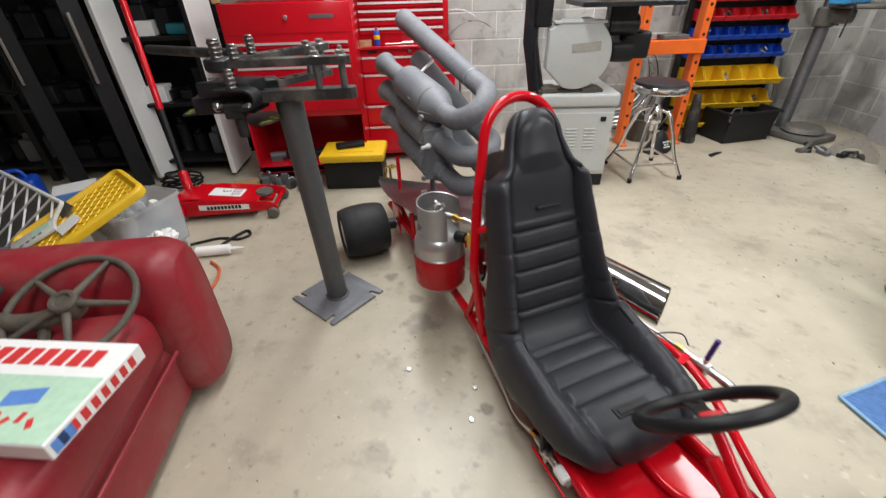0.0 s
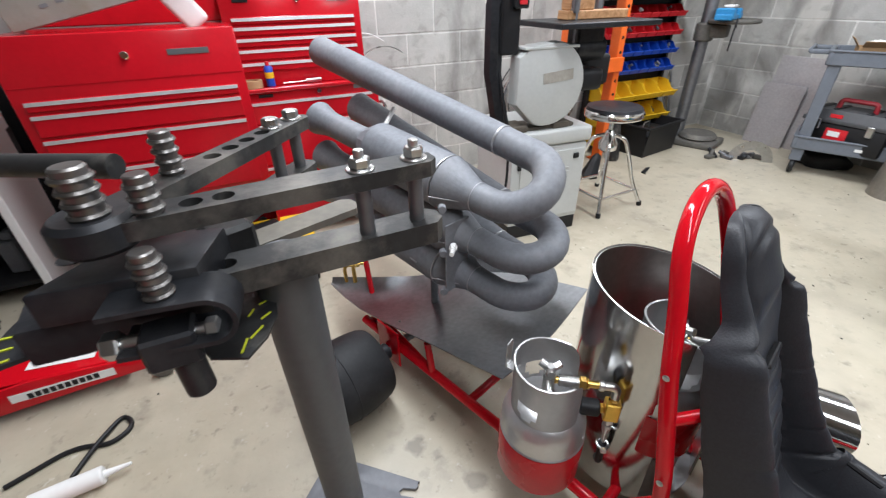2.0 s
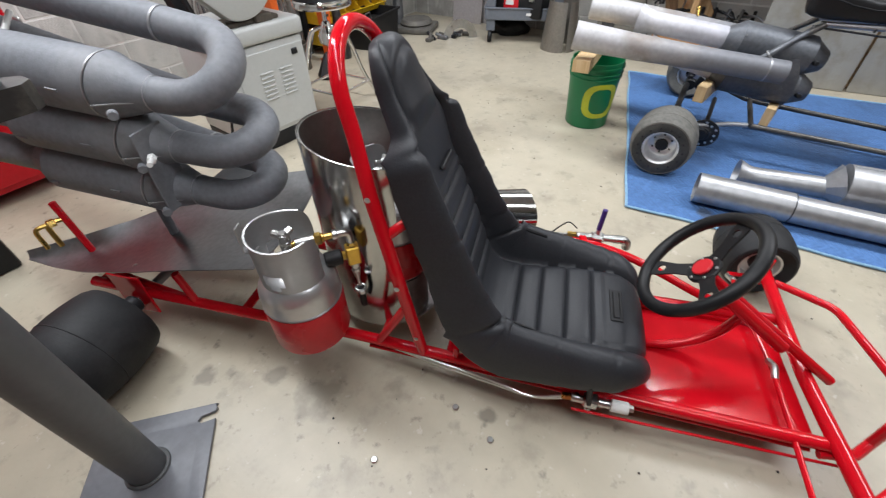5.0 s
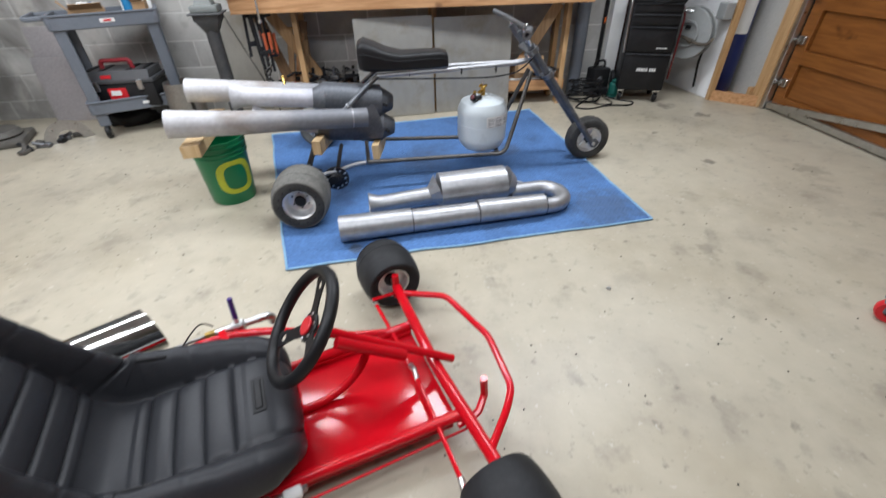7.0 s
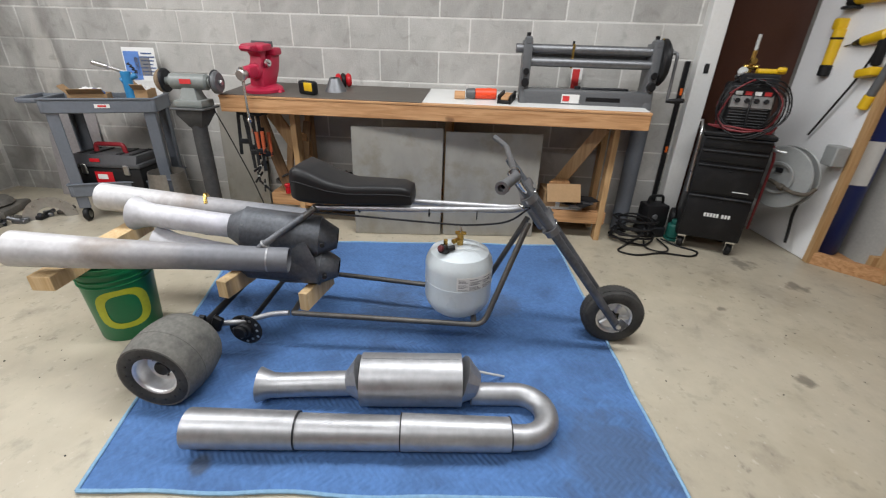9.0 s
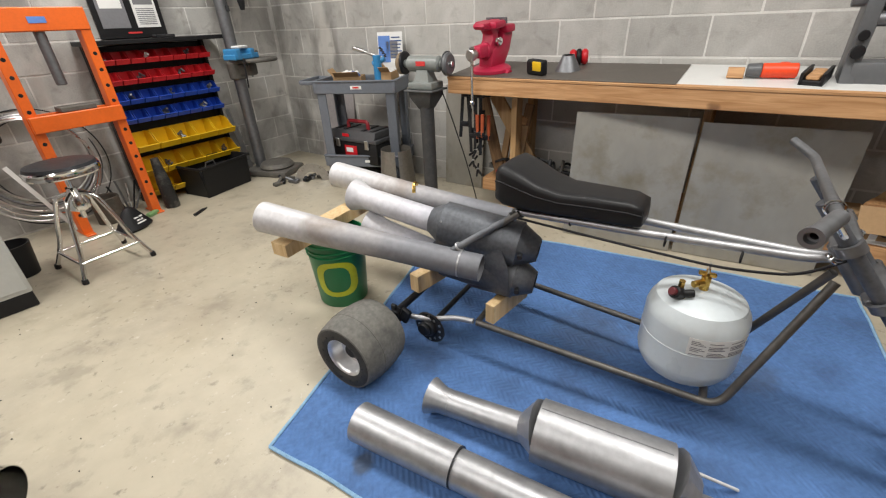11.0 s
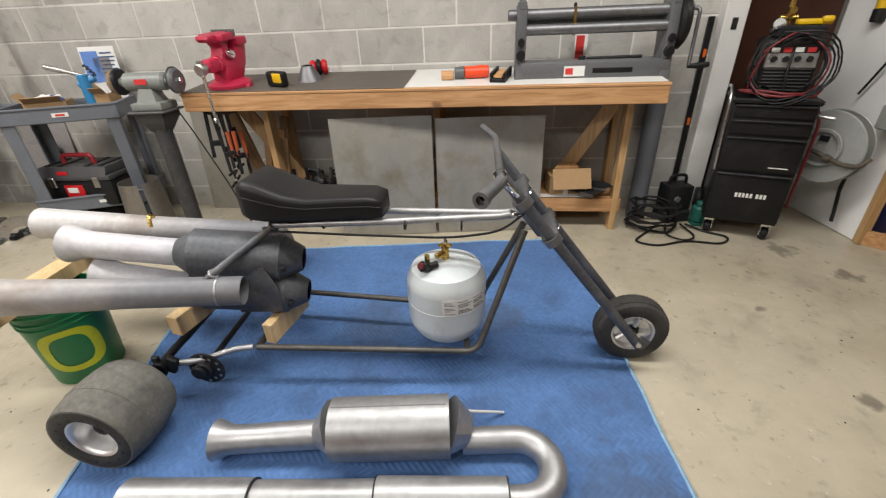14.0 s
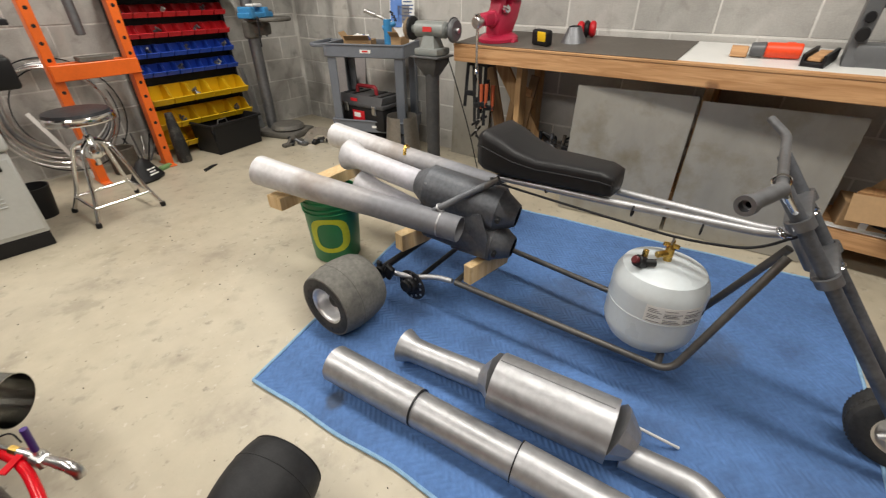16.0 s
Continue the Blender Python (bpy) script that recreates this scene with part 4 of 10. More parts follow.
    bmesh.ops.recalc_face_normals(bm, faces=bm.faces)
    return bm


seat = part("bucket_seat", bucket_seat(), VINYL, kart, "black vinyl high-back bucket seat with cross-stitched channels", at=shift(-0.03, 0, 0), angle=80)
part("belt_slot", box(0.095, 0.014, 0.012, None, 0.005), BLACKPLASTIC, seat, at=shift(-0.01, -1.004, 0.630) @ turn("X", -17))
part("belt_slot", joined(box(0.02, 0.10, 0.006, None, 0.003), box(0.034, 0.118, 0.003, None, 0.001)), BLACKPLASTIC, seat, at=shift(0.0, -0.51, 0.2345) @ turn("Z", 90))
for sx in (1, -1):
    part("belt_slot", box(0.008, 0.085, 0.012, None, 0.003), BLACKPLASTIC, seat, at=shift(sx * 0.186, -0.765, 0.302) @ turn("X", -16) @ turn("Y", sx * 40))


# small gas cylinders beside and behind the seat
def small_cylinder(at, red_to=0.150, bracket=True):
    r = 0.100
    c = part("gas_cylinder", lathe([(0, 0.0), (0.075, 0.0), (0.088, 0.004), (r - 0.004, 0.022), (r, 0.036), (r, 0.196), (0.097, 0.212), (0.089, 0.228), (0.076, 0.242), (0.045, 0.254), (0, 0.258)], 44), SILVER, kart,
             "small silver gas cylinder with a red lower band", at=at)
    part("red_band", lathe([(r + 0.0015, 0.022), (r + 0.003, 0.028), (r + 0.003, red_to), (r + 0.0015, red_to + 0.003)], 44), REDTANK, c)
    part("seam", lathe([(r, red_to + 0.004), (r + 0.0028, red_to + 0.007), (r, red_to + 0.010)], 44), SILVER, c)
    col = bmesh.new()
    seg = 64
    rc = 0.081
    angles = [radians(122 + 295 * k / seg) for k in range(seg + 1)]
    ends = [min(1.0, min(k, seg - k) / 5.0) for k in range(seg + 1)]
    rows = []
    for zc in (0.226, 0.246, 0.258, 0.275, 0.292, 0.33, 0.372):
        rows.append([Vector((rc * math.cos(a), rc * math.sin(a), zc - ((0.004 + 0.004 * math.cos(2 * a + 0.6) + 0.035 * (1 - math.sqrt(max(0, 1 - (1 - e) ** 2)))) if zc > 0.36 else 0))) for a, e in zip(angles, ends)])
    g = [[col.verts.new(p) for p in row] for row in rows]
    for i in range(len(g) - 1):
        for k in range(seg):
            wide = {1: 2, 2: 4, 3: 4, 4: 2}[i] if i in (1, 2, 3, 4) and i < 4 else 0
            if not (wide and any(abs(k + 0.5 - m) < wide for m in (17, 30, 44))):
                col.faces.new((g[i][k], g[i][k + 1], g[i + 1][k + 1], g[i + 1][k]))
    bmesh.ops.solidify(col, geom=col.faces[:], thickness=0.0035)
    part("collar", col, SILVER, c)
    part("collar_lip", tube([(rc * math.cos(a), rc * math.sin(a), 0.3715 - 0.004 - 0.004 * math.cos(2 * a + 0.6)) for a in angles[5:-5:3]], 0.0032, 8), SILVER, c)
    if bracket:
        part("bracket", joined(box(0.004, 0.026, 0.075, shift(0.014, 0, 0), 0.001), box(0.028, 0.026, 0.004, shift(0, 0, 0.0), 0.001)), SILVER, c, at=turn("Z", 245) @ shift(rc + 0.008, 0, 0.30))
    part("valve", joined(rod((0, 0, 0.25), (0, 0, 0.335), 0.014), rod((-0.035, 0, 0.318), (0.05, 0, 0.318), 0.011), rod((0, 0, 0.262), (0, 0, 0.275), 0.022, seg=6)), ZINC, c)
    part("valve_knob", joined(*[rod((0, 0, 0.348), (0.026 * math.cos(a), 0.026 * math.sin(a), 0.356), 0.009, seg=10) for a in (0, 2.1, 4.2)], rod((0, 0, 0.33), (0, 0, 0.360), 0.010)), ZINC, c)
    return c


TANK1 = shift(0.212, -1.334, 0.186) @ turn("Z", 35)
t1 = small_cylinder(TANK1)
t2 = small_cylinder(shift(-0.025, -1.160, 0.265) @ turn("Z", 75), bracket=False)
part("stand", lathe([(0.085, 0.0), (0.09, 0.004), (0.09, 0.166), (0.08, 0.168), (0.08, 0.0)], 32), STEEL, kart, at=shift(-0.025, -1.160, 0.099))
# brass plumbing: a line from the valve, an elbow, a tee with a coil beside it, and a nozzle into a hose
def plumbing(cyl_, m, hose):
    line = part("fuel_line", tube([(0.0, 0.0, 0.0), (0.120, 0.0, 0.0)], 0.0085, 14), BRASS, cyl_, "brass fuel fittings and a solenoid valve", at=m)
    part("valve_stub", rod((0.020, 0, 0), (0.066, 0, 0), 0.0135, seg=18, bev=0.002), ZINC, line)
    part("union_nut", joined(rod((0.066, 0, 0), (0.082, 0, 0), 0.0155, seg=6), rod((0.082, 0, 0), (0.088, 0, 0), 0.012, seg=16)), BRASS, line)
    part("elbow", joined(tube([(0.112, 0, 0.0), (0.140, 0, 0.0), (0.148, 0, -0.008), (0.148, 0, -0.034)], 0.0095, 14, 0.012), rod((0.108, 0, 0), (0.120, 0, 0), 0.0125, seg=16)), ZINC, line)
    part("hex_nut", rod((0.148, 0, -0.032), (0.148, 0, -0.044), 0.012, seg=6), BRASS, line)
    part("tee_block", joined(box(0.034, 0.030, 0.056, shift(0.148, 0, -0.102), 0.003), rod((0.130, 0, -0.074), (0.118, 0, -0.074), 0.012, seg=6)), YELLOWBRASS, line, "yellow brass tee block")
    part("solenoid_coil", joined(rod((0.120, 0, -0.074), (0.076, 0, -0.074), 0.0205, seg=24, bev=0.003), rod((0.121, 0, -0.074), (0.116, 0, -0.074), 0.0175, seg=24)), BLACKPLASTIC, line)
    part("nozzle", joined(rod((0.148, 0, -0.102), (0.148, 0, -0.116), 0.013, seg=6), rod((0.148, 0, -0.116), (0.148, 0, -0.124), 0.009), rod((0.148, 0, -0.124), (0.148, 0, -0.134), 0.0125, seg=6), rod((0.148, 0, -0.134), (0.148, 0, -0.158), 0.0105, 0.007, seg=16), rod((0.148, 0, -0.158), (0.150, 0, -0.205), 0.0048)), ZINC, line)
    part("hose_clamp", joined(ring(0.013, 0.004, 20, 8, shift(0.150, 0, -0.202)), box(0.014, 0.012, 0.012, shift(0.150, -0.018, -0.208), 0.002)), ZINC, line)
    part("hose", tube([(0.150, 0, -0.196)] + hose, 0.0095, 12, 0.04), BLACKPLASTIC, line)
    return line


plumbing(t1, turn("Z", 90) @ shift(0, 0, 0.318), [(0.150, 0, -0.27), (0.152, 0.02, -0.285)])
plumbing(t2, turn("Z", 40) @ shift(0, 0, 0.318), [(0.150, 0, -0.25), (0.14, 0.02, -0.30)])

# polished steel shell round the rear cylinder, cut off at a slant
def slanted_shell(r, middle, slope_x, slope_y, seg=72):
    rows = []
    for lvl in range(9):
        row = []
        for k in range(seg + 1):
            a = radians(SHELL_FROM + SHELL_ARC * k / seg)
            top = middle + slope_x * math.cos(a) + slope_y * math.sin(a)
            row.append((r * math.cos(a), r * math.sin(a), top * lvl / 8))
        rows.append(row)
    return sheet(rows, 0.003)


SHELL_FROM, SHELL_ARC = 95, 300
part("heat_shell", slanted_shell(0.185, 0.558, 0.016, -0.031), MIRRORSTEEL, kart, "polished steel cylinder cut off at a slant", at=shift(-0.095, -1.218, 0.095))
# added inner copy of the one sheet; its tone stands in for reflections
part("shell_inner_copy", slanted_shell(0.181, 0.552, 0.016, -0.031), INNERSTEEL, kart, "added inner sheet of brushed steel, toned for the reflections inside", at=shift(-0.095, -1.218, 0.098))
part("shell_floor", rod((-0.095, -1.218, 0.09), (-0.095, -1.218, 0.097), 0.185 - 0.003, seg=40), BRIGHT, kart)
# polished tube on the far side, open at its slanted end
def folded_duct(rows, thick):
    """A folded sheet duct through rings of points, open at both ends."""
    bm = bmesh.new()
    out = [[bm.verts.new(p) for p in r] for r in rows]
    for a, b in zip(out, out[1:]):
        for k in range(len(a)):
            bm.faces.new((a[k], a[(k + 1) % len(a)], b[(k + 1) % len(b)], b[k]))
    bmesh.ops.recalc_face_normals(bm, faces=bm.faces)
    bmesh.ops.solidify(bm, geom=bm.faces[:], thickness=thick)
    return bm


DUCT = [(0.073 * math.cos(2 * math.pi * k / 36), 0.073 * math.sin(2 * math.pi * k / 36)) for k in range(36)]
part("outlet_duct", folded_duct([[(-0.355 - 0.235 * (y + 1.22) + dx, y + cut * dx, 0.215 + 0.02 * (y + 1.22) + dz) for dx, dz in DUCT] for y, cut in ((-1.25, 0.1), (-1.0, 0.3), (-0.80, 0.58))], 0.002), MIRRORSTEEL, kart, "polished round sheet duct, cut off at a slant", angle=60)
part("duct_seam", box(0.004, 0.36, 0.003, shift(-0.425, -1.0, 0.285) @ turn("Z", 13)), STEEL, kart)
red("hip_bar", [(-0.20, -1.0, 0.118), (-0.30, -0.84, 0.165), (-0.345, -0.68, 0.195), (-0.335, -0.57, 0.2), (-0.30, -0.46, 0.2), (-0.255, -0.36, 0.19), (-0.21, -0.22, 0.15), (-0.2, -0.10, 0.118)], 0.0135, 0.06)


# three jet tubes, each a chamber with an intake, bent round at its front end into a tailpipe
def jet(z, half, tail_end, climb, reach=0.0):
    j = part("jet_tube", tube([(0.022, -2.18, z + 0.052), (0.006, -1.88, z + 0.012), (0.006, -1.862, z + 0.010)], [0.084, 0.084, 0.080], 32), SCALED, kart, "heat-scaled grey steel pulse tube")
    def p(nm, b, m=SCALED, **kw):
        return part(nm, b, m, j, **kw)
    p("front_cone", tube([(0.006, -1.862, z + 0.010), (0.001, -1.76, z - 0.004), (-0.001, -1.745, z - 0.006)], [0.084, 0.046, 0.0445], 32))
    p("cone_seam", rod((0.094, -1.856, z - 0.006), (0.046, -1.765, z - 0.010), 0.0022, seg=8), BRIGHT)
    p("weld_bead", tube([(0.006, -1.867, z + 0.010), (0.006, -1.8625, z + 0.0095)], 0.0852, 32), BRIGHT)
    p("weld_bead", tube([(-0.001, -1.748, z - 0.006), (-0.001, -1.744, z - 0.006)], 0.0462, 24), BRIGHT)
    p("rear_cone", tube([(0.022, -2.18, z + 0.052), (0.027, -2.25, z + 0.060)], [0.084, 0.046], 12), angle=20)
    p("intake", tube([(0.027, -2.24, z + 0.06), (0.036, -2.44, z + 0.084), (0.038, -2.47, z + 0.088), (0.041, -2.53, z + 0.096)], [0.045, 0.045, 0.048, 0.062], 32, wall=0.004))
    bend = [(-0.001, -1.75, z - 0.006), (-0.003, -1.69 + reach, z - 0.012)]
    for k in range(1, 14):
        a = math.pi * k / 14
        bend.append((-0.003 - half + half * math.cos(a), -1.69 + reach + 0.112 * math.sin(a), z - 0.012 + climb * (1 - math.cos(a)) / 2))
    bend += [(-0.003 - 2 * half, -1.70 + reach, z - 0.010 + climb), (-0.006 - 2 * half, -1.79, z + climb + 0.006)]
    p("bend", tube(bend, 0.0445, 24), SCALED)
    e = Vector(bend[-1])
    p("tailpipe", tube([tuple(e), tuple(e.lerp(Vector(tail_end), 0.5)), tuple(e.lerp(Vector(tail_end), 0.97)), tail_end], [0.0455, 0.0515, 0.06, 0.0605], 32, wall=0.003))
    tdir = (Vector(tail_end) - e).normalized()
    p("weld_bead", tube([tuple(e - tdir * 0.003), tuple(e + tdir * 0.004)], 0.0468, 24), BRIGHT)
    for y in (-1.92, -2.14):
        p("seam", tube([(0.022 + 0.082, y, z + 0.03), (0.022 + 0.084, y - 0.03, z + 0.034)], 0.003, 8), STEEL)
    p("plug_boss", rod((0.095, -1.80, z - 0.02), (0.108, -1.785, z - 0.02), 0.012, seg=16), SCALED)
    return j


jet(0.758, 0.0725, (-0.197, -2.864, 1.045), 0.112)
j2 = jet(0.612, 0.078, (-0.20, -2.62, 0.84), 0.055, 0.035)
jet(0.470, 0.075, (-0.195, -2.55, 0.68), 0.045, 0.02)
part("spark_plug", joined(rod((0.075, -1.775, 0.612), (0.095, -1.757, 0.615), 0.012, seg=6), rod((0.09, -1.762, 0.614), (0.125, -1.732, 0.622), 0.007)), WHITE, j2)
part("mount_plate", box(0.10, 0.006, 0.24, shift(0.045, -1.79, 0.44), 0.002), SCALED, kart)
part("mount_plate", box(0.05, 0.006, 0.24, shift(0.05, -2.16, 0.50), 0.002), SCALED, kart)
part("jet_post", rod((0.0, -1.95, 0.2), (0.0, -1.95, 0.42), 0.014), SCALED, kart)
part("white_lever", rod((-0.04, -2.27, 0.81), (-0.18, -2.347, 0.88), 0.008), WHITE, kart)
# heat shield under the jets: a leaf of sheet steel, hollow along its middle
rows = []
for i in range(25):
    f = i / 24
    y = -1.465 - 0.925 * f
    w1 = 0.208 - 0.016 * f ** 4
    w0 = -0.27 + (0.45 - 0.002) * max(0.0, (f - 0.22) / 0.78) ** 1.7
    zl = float(np.interp(f, (0, 0.13, 0.28, 0.50, 0.74, 0.88, 1.0), (0.392, 0.362, 0.330, 0.275, 0.222, 0.212, 0.217)))
    row = []
    for k in range(15):
        u = k / 14
        x = w1 + (w0 - w1) * u
        z = zl + 0.020 * u * (1 - f) - 0.040 * math.sin(u * math.pi) * (1 - 0.75 * f) + 0.03 * u * f
        row.append((x, y - 0.03 * u * (1 - f), z))
    rows.append(row)
part("heat_shield", sheet(rows, 0.003), SHIELDSTEEL, kart, "bare sheet steel heat shield, curled at its edges")
for sx, y in ((0.18, -1.7), (0.17, -1.95)):
    bolt(kart, shift(sx, y, 0.322 if y > -1.8 else 0.268), 0.005, 0.004)
# brass fittings at the rear post
part("rear_fitting", joined(tube([(0.10, -2.25, 0.345), (0.135, -2.27, 0.35), (0.14, -2.275, 0.335), (0.14, -2.275, 0.26)], 0.008, 10, 0.012), tube([(0.112, -2.26, 0.345), (0.165, -2.285, 0.345), (0.17, -2.29, 0.33), (0.17, -2.29, 0.27)], 0.007, 10, 0.012), rod((0.118, -2.262, 0.345), (0.138, -2.272, 0.345), 0.013, seg=6)), BRASS, kart)
# ball valves beside the seat
v = part("ball_valve", joined(rod((0.225, -0.50, 0.125), (0.225, -0.40, 0.125), 0.013, seg=12), box(0.034, 0.04, 0.034, shift(0.225, -0.45, 0.108), 0.005), rod((0.225, -0.45, 0.09), (0.225, -0.45, 0.07), 0.009, seg=6)), ZINC, kart, at=shift(-0.022, -0.105, -0.022))
part("valve_handle", box(0.018, 0.014, 0.085, shift(0.236, -0.455, 0.125) @ turn("X", 8), 0.004), BLACKPLASTIC, v)
part("valve_cap", rod((0.225, -0.40, 0.125), (0.225, -0.355, 0.125), 0.018, seg=18, bev=0.003), PAPER, v)
part("cap_nut", rod((0.225, -0.355, 0.125), (0.225, -0.342, 0.125), 0.010, seg=6), ZINC, v)
part("brass_nut", rod((0.225, -0.525, 0.122), (0.225, -0.495, 0.124), 0.011, seg=6), BRASS, v)
for k in range(2):
    part("fuel_tube", tube([(0.225, -0.52, 0.122 - 0.012 * k), (0.238, -0.60, 0.098), (0.222, -0.70, 0.100 + 0.014 * k), (0.208, -0.85, 0.112 + 0.012 * k), (0.182, -1.05, 0.125)], 0.0045, 8, 0.05), ZINC, v)
e = part("ball_valve", joined(rod((-0.355, -0.620, 0.209), (-0.370, -0.490, 0.204), 0.013, seg=12), box(0.036, 0.045, 0.036, shift(-0.362, -0.550, 0.186), 0.006), rod((-0.362, -0.550, 0.204), (-0.365, -0.550, 0.242), 0.008)), ZINC, kart)
part("valve_handle", rod((-0.365, -0.550, 0.236), (-0.372, -0.545, 0.319), 0.0085, seg=12), INKPURPLE, e, "purple lever")
part("elbow", tube([(-0.370, -0.495, 0.204), (-0.372, -0.460, 0.204), (-0.375, -0.445, 0.189), (-0.375, -0.445, 0.169)], 0.015, 14, 0.02), ZINC, e)
part("brass_nut", rod((-0.354, -0.650, 0.209), (-0.356, -0.615, 0.209), 0.012, seg=6), BRASS, e)
part("valve_bracket", box(0.07, 0.022, 0.006, shift(-0.332, -0.595, 0.212) @ turn("Z", 15), 0.001), RED, e)
part("fuel_tube", tube([(-0.354, -0.640, 0.210), (-0.340, -0.740, 0.214), (-0.300, -0.920, 0.204), (-0.240, -1.120, 0.224)], 0.005, 8, 0.05), ZINC, e)
part("wire", tube([(-0.370, -0.620, 0.229), (-0.375, -0.650, 0.254), (-0.350, -0.680, 0.244), (-0.330, -0.720, 0.209)], 0.0025, 6, 0.02), BLACKPLASTIC, e)

# ---------------------------------------------------------------- blue blanket on the floor
rows, edge = [], [(2.150, 1.275), (3.93, 1.72), (4.20, -0.46), (2.335, -0.605)]
A_, B_, C_, D_ = [Vector((*p, 0)) for p in edge]
for i in range(41):
    f = i / 40
    row = []
    for k in range(41):
        g = k / 40
        p = A_.lerp(B_, g).lerp(D_.lerp(C_, g), f)
        n_ = noise.noise(Vector((p.x * 3.1, p.y * 3.1, 0.3)))
        lift = 0.006 + 0.004 * max(0, n_) + 0.0015 * noise.noise(Vector((p.x * 11, p.y * 11, 4)))
        wob = 0.014 * noise.noise(Vector((p.x * 4.0, p.y * 4.0, 9.0))) if k in (0, 40) or i in (0, 40) else 0
        if k < 2 and 0.05 < f < 0.6:
            lift += 0.006 * max(0, noise.noise(Vector((0.0, p.y * 9, 2.0))))
        row.append((p.x + wob, p.y + wob, lift))
    rows.append(row)
mat = thing("moving_blanket", Matrix(), "blue quilted moving blanket with pale bound edges spread on the floor", "blanket")
part("cloth", sheet(rows, 0.004), BLANKET, mat)
border = [rows[0], rows[-1], [r[0] for r in rows], [r[-1] for r in rows]]
for line in border:
    part("binding", tube([(x, y, z + 0.001) for x, y, z in line], 0.0065, 6), BINDING, mat)

# ---------------------------------------------------------------- the unfinished trike
trike = thing("jet_trike", Matrix(), "bare-steel three-wheeled chopper frame with jet tubes, on a blue blanket", "tricycle")


def steel(name, pts, r, m=None, radius=0.04, seg=14, parent=None, label="", **kw):
    return part(name, tube(pts, r, seg, radius, **kw), m or FRAMESTEEL, parent or trike, label)


NX, FX = 2.965, 3.255
steel("lower_rail", [(NX - 0.062, 0.90, 0.180), (NX + 0.0, 0.06, 0.155), (3.10, -0.10, 0.60)], 0.0125, radius=0.05)
steel("rail_end", [(NX - 0.063, 0.915, 0.180), (NX - 0.072, 0.99, 0.174), (NX - 0.13, 1.10, 0.160), (NX - 0.155, 1.215, 0.158)], 0.0122, BRIGHT, 0.06, label="bright bent end of the frame rail")
steel("lower_rail", [(FX + 0.08, 1.15, 0.225), (FX + 0.05, 0.95, 0.165), (FX, 0.08, 0.155), (3.16, -0.10, 0.60)], 0.0125, radius=0.05)
steel("cross_tube", [(NX, 0.10, 0.155), (FX, 0.12, 0.155)], 0.0125)
steel("cross_tube", [(NX - 0.05, 0.90, 0.176), (FX + 0.05, 0.93, 0.168)], 0.0125)
steel("rear_axle", [(2.60, 1.245, 0.150), (3.72, 1.29, 0.150)], 0.0165, BLACKIRON, 0)
part("axle_clamp", joined(rod((2.80 - 0.018, 1.235, 0.152), (2.80 + 0.018, 1.235, 0.152), 0.032, seg=20), box(0.022, 0.045, 0.075, shift(2.80, 1.235 - 0.03, 0.135) @ turn("X", 25), 0.006), box(0.016, 0.03, 0.10, shift(2.80, 1.235 + 0.012, 0.105), 0.005)), BLACKIRON, trike)
part("axle_clamp", joined(rod((3.45 - 0.018, 1.26, 0.152), (3.45 + 0.018, 1.26, 0.152), 0.032, seg=20), box(0.022, 0.045, 0.075, shift(3.45, 1.26 - 0.03, 0.135) @ turn("X", 25), 0.006), box(0.016, 0.03, 0.10, shift(3.45, 1.26 + 0.012, 0.105), 0.005)), BLACKIRON, trike)
disc = part("brake_disc", joined(rod((2.835, 1.09, 0.120), (2.843, 1.09, 0.120), 0.073, seg=36), rod((2.815, 1.09, 0.125), (2.86, 1.09, 0.125), 0.035, seg=20)), BLACKIRON, trike)
part("chain_ring", rod((2.80, 1.10, 0.125), (2.815, 1.10, 0.125), 0.03, seg=16), BLACKIRON, disc)
for k in range(12):
    a = math.pi * k / 6
    part("vent_slot", rod((2.8335, 1.09 + (0.052 + 0.008 * (k % 2)) * math.cos(a), 0.120 + (0.052 + 0.008 * (k % 2)) * math.sin(a)), (2.8348, 1.09 + (0.052 + 0.008 * (k % 2)) * math.cos(a), 0.120 + (0.052 + 0.008 * (k % 2)) * math.sin(a)), 0.0065, seg=10), ZINC, disc)
steel("jackshaft", [(2.83, 1.09, 0.125), (3.3, 1.10, 0.14)], 0.012, BLACKIRON, 0)
wheel(trike, shift(2.595, 1.245, 0.150) @ turn("Z", 182), 0.150, 0.23, 0.078, RUBBERW, RIMALU, wall_mat=DUSTRUBBER)
wheel(trike, shift(3.71, 1.29, 0.150) @ turn("Z", 2), 0.150, 0.23, 0.078, RUBBERW, RIMALU, wall_mat=DUSTRUBBER)
# backbone, seat and its stays
steel("backbone", [(3.06, 0.82, 0.625), (3.08, 0.40, 0.635), (3.12, -0.03, 0.645), (3.13, -0.12, 0.665)], 0.0125, BRIGHT)
steel("backbone", [(3.20, 0.82, 0.625), (3.18, 0.40, 0.635), (3.15, -0.03, 0.645), (3.14, -0.12, 0.665)], 0.0125, BRIGHT)
steel("seat_stay", [(3.04, 0.80, 0.63), (3.02, 0.86, 0.58), (3.0, 0.93, 0.54)], 0.0125)
steel("seat_stay", [(3.22, 0.80, 0.63), (3.30, 0.95, 0.50), (3.38, 1.10, 0.30), (3.42, 1.18, 0.22)], 0.0125)
rows = []
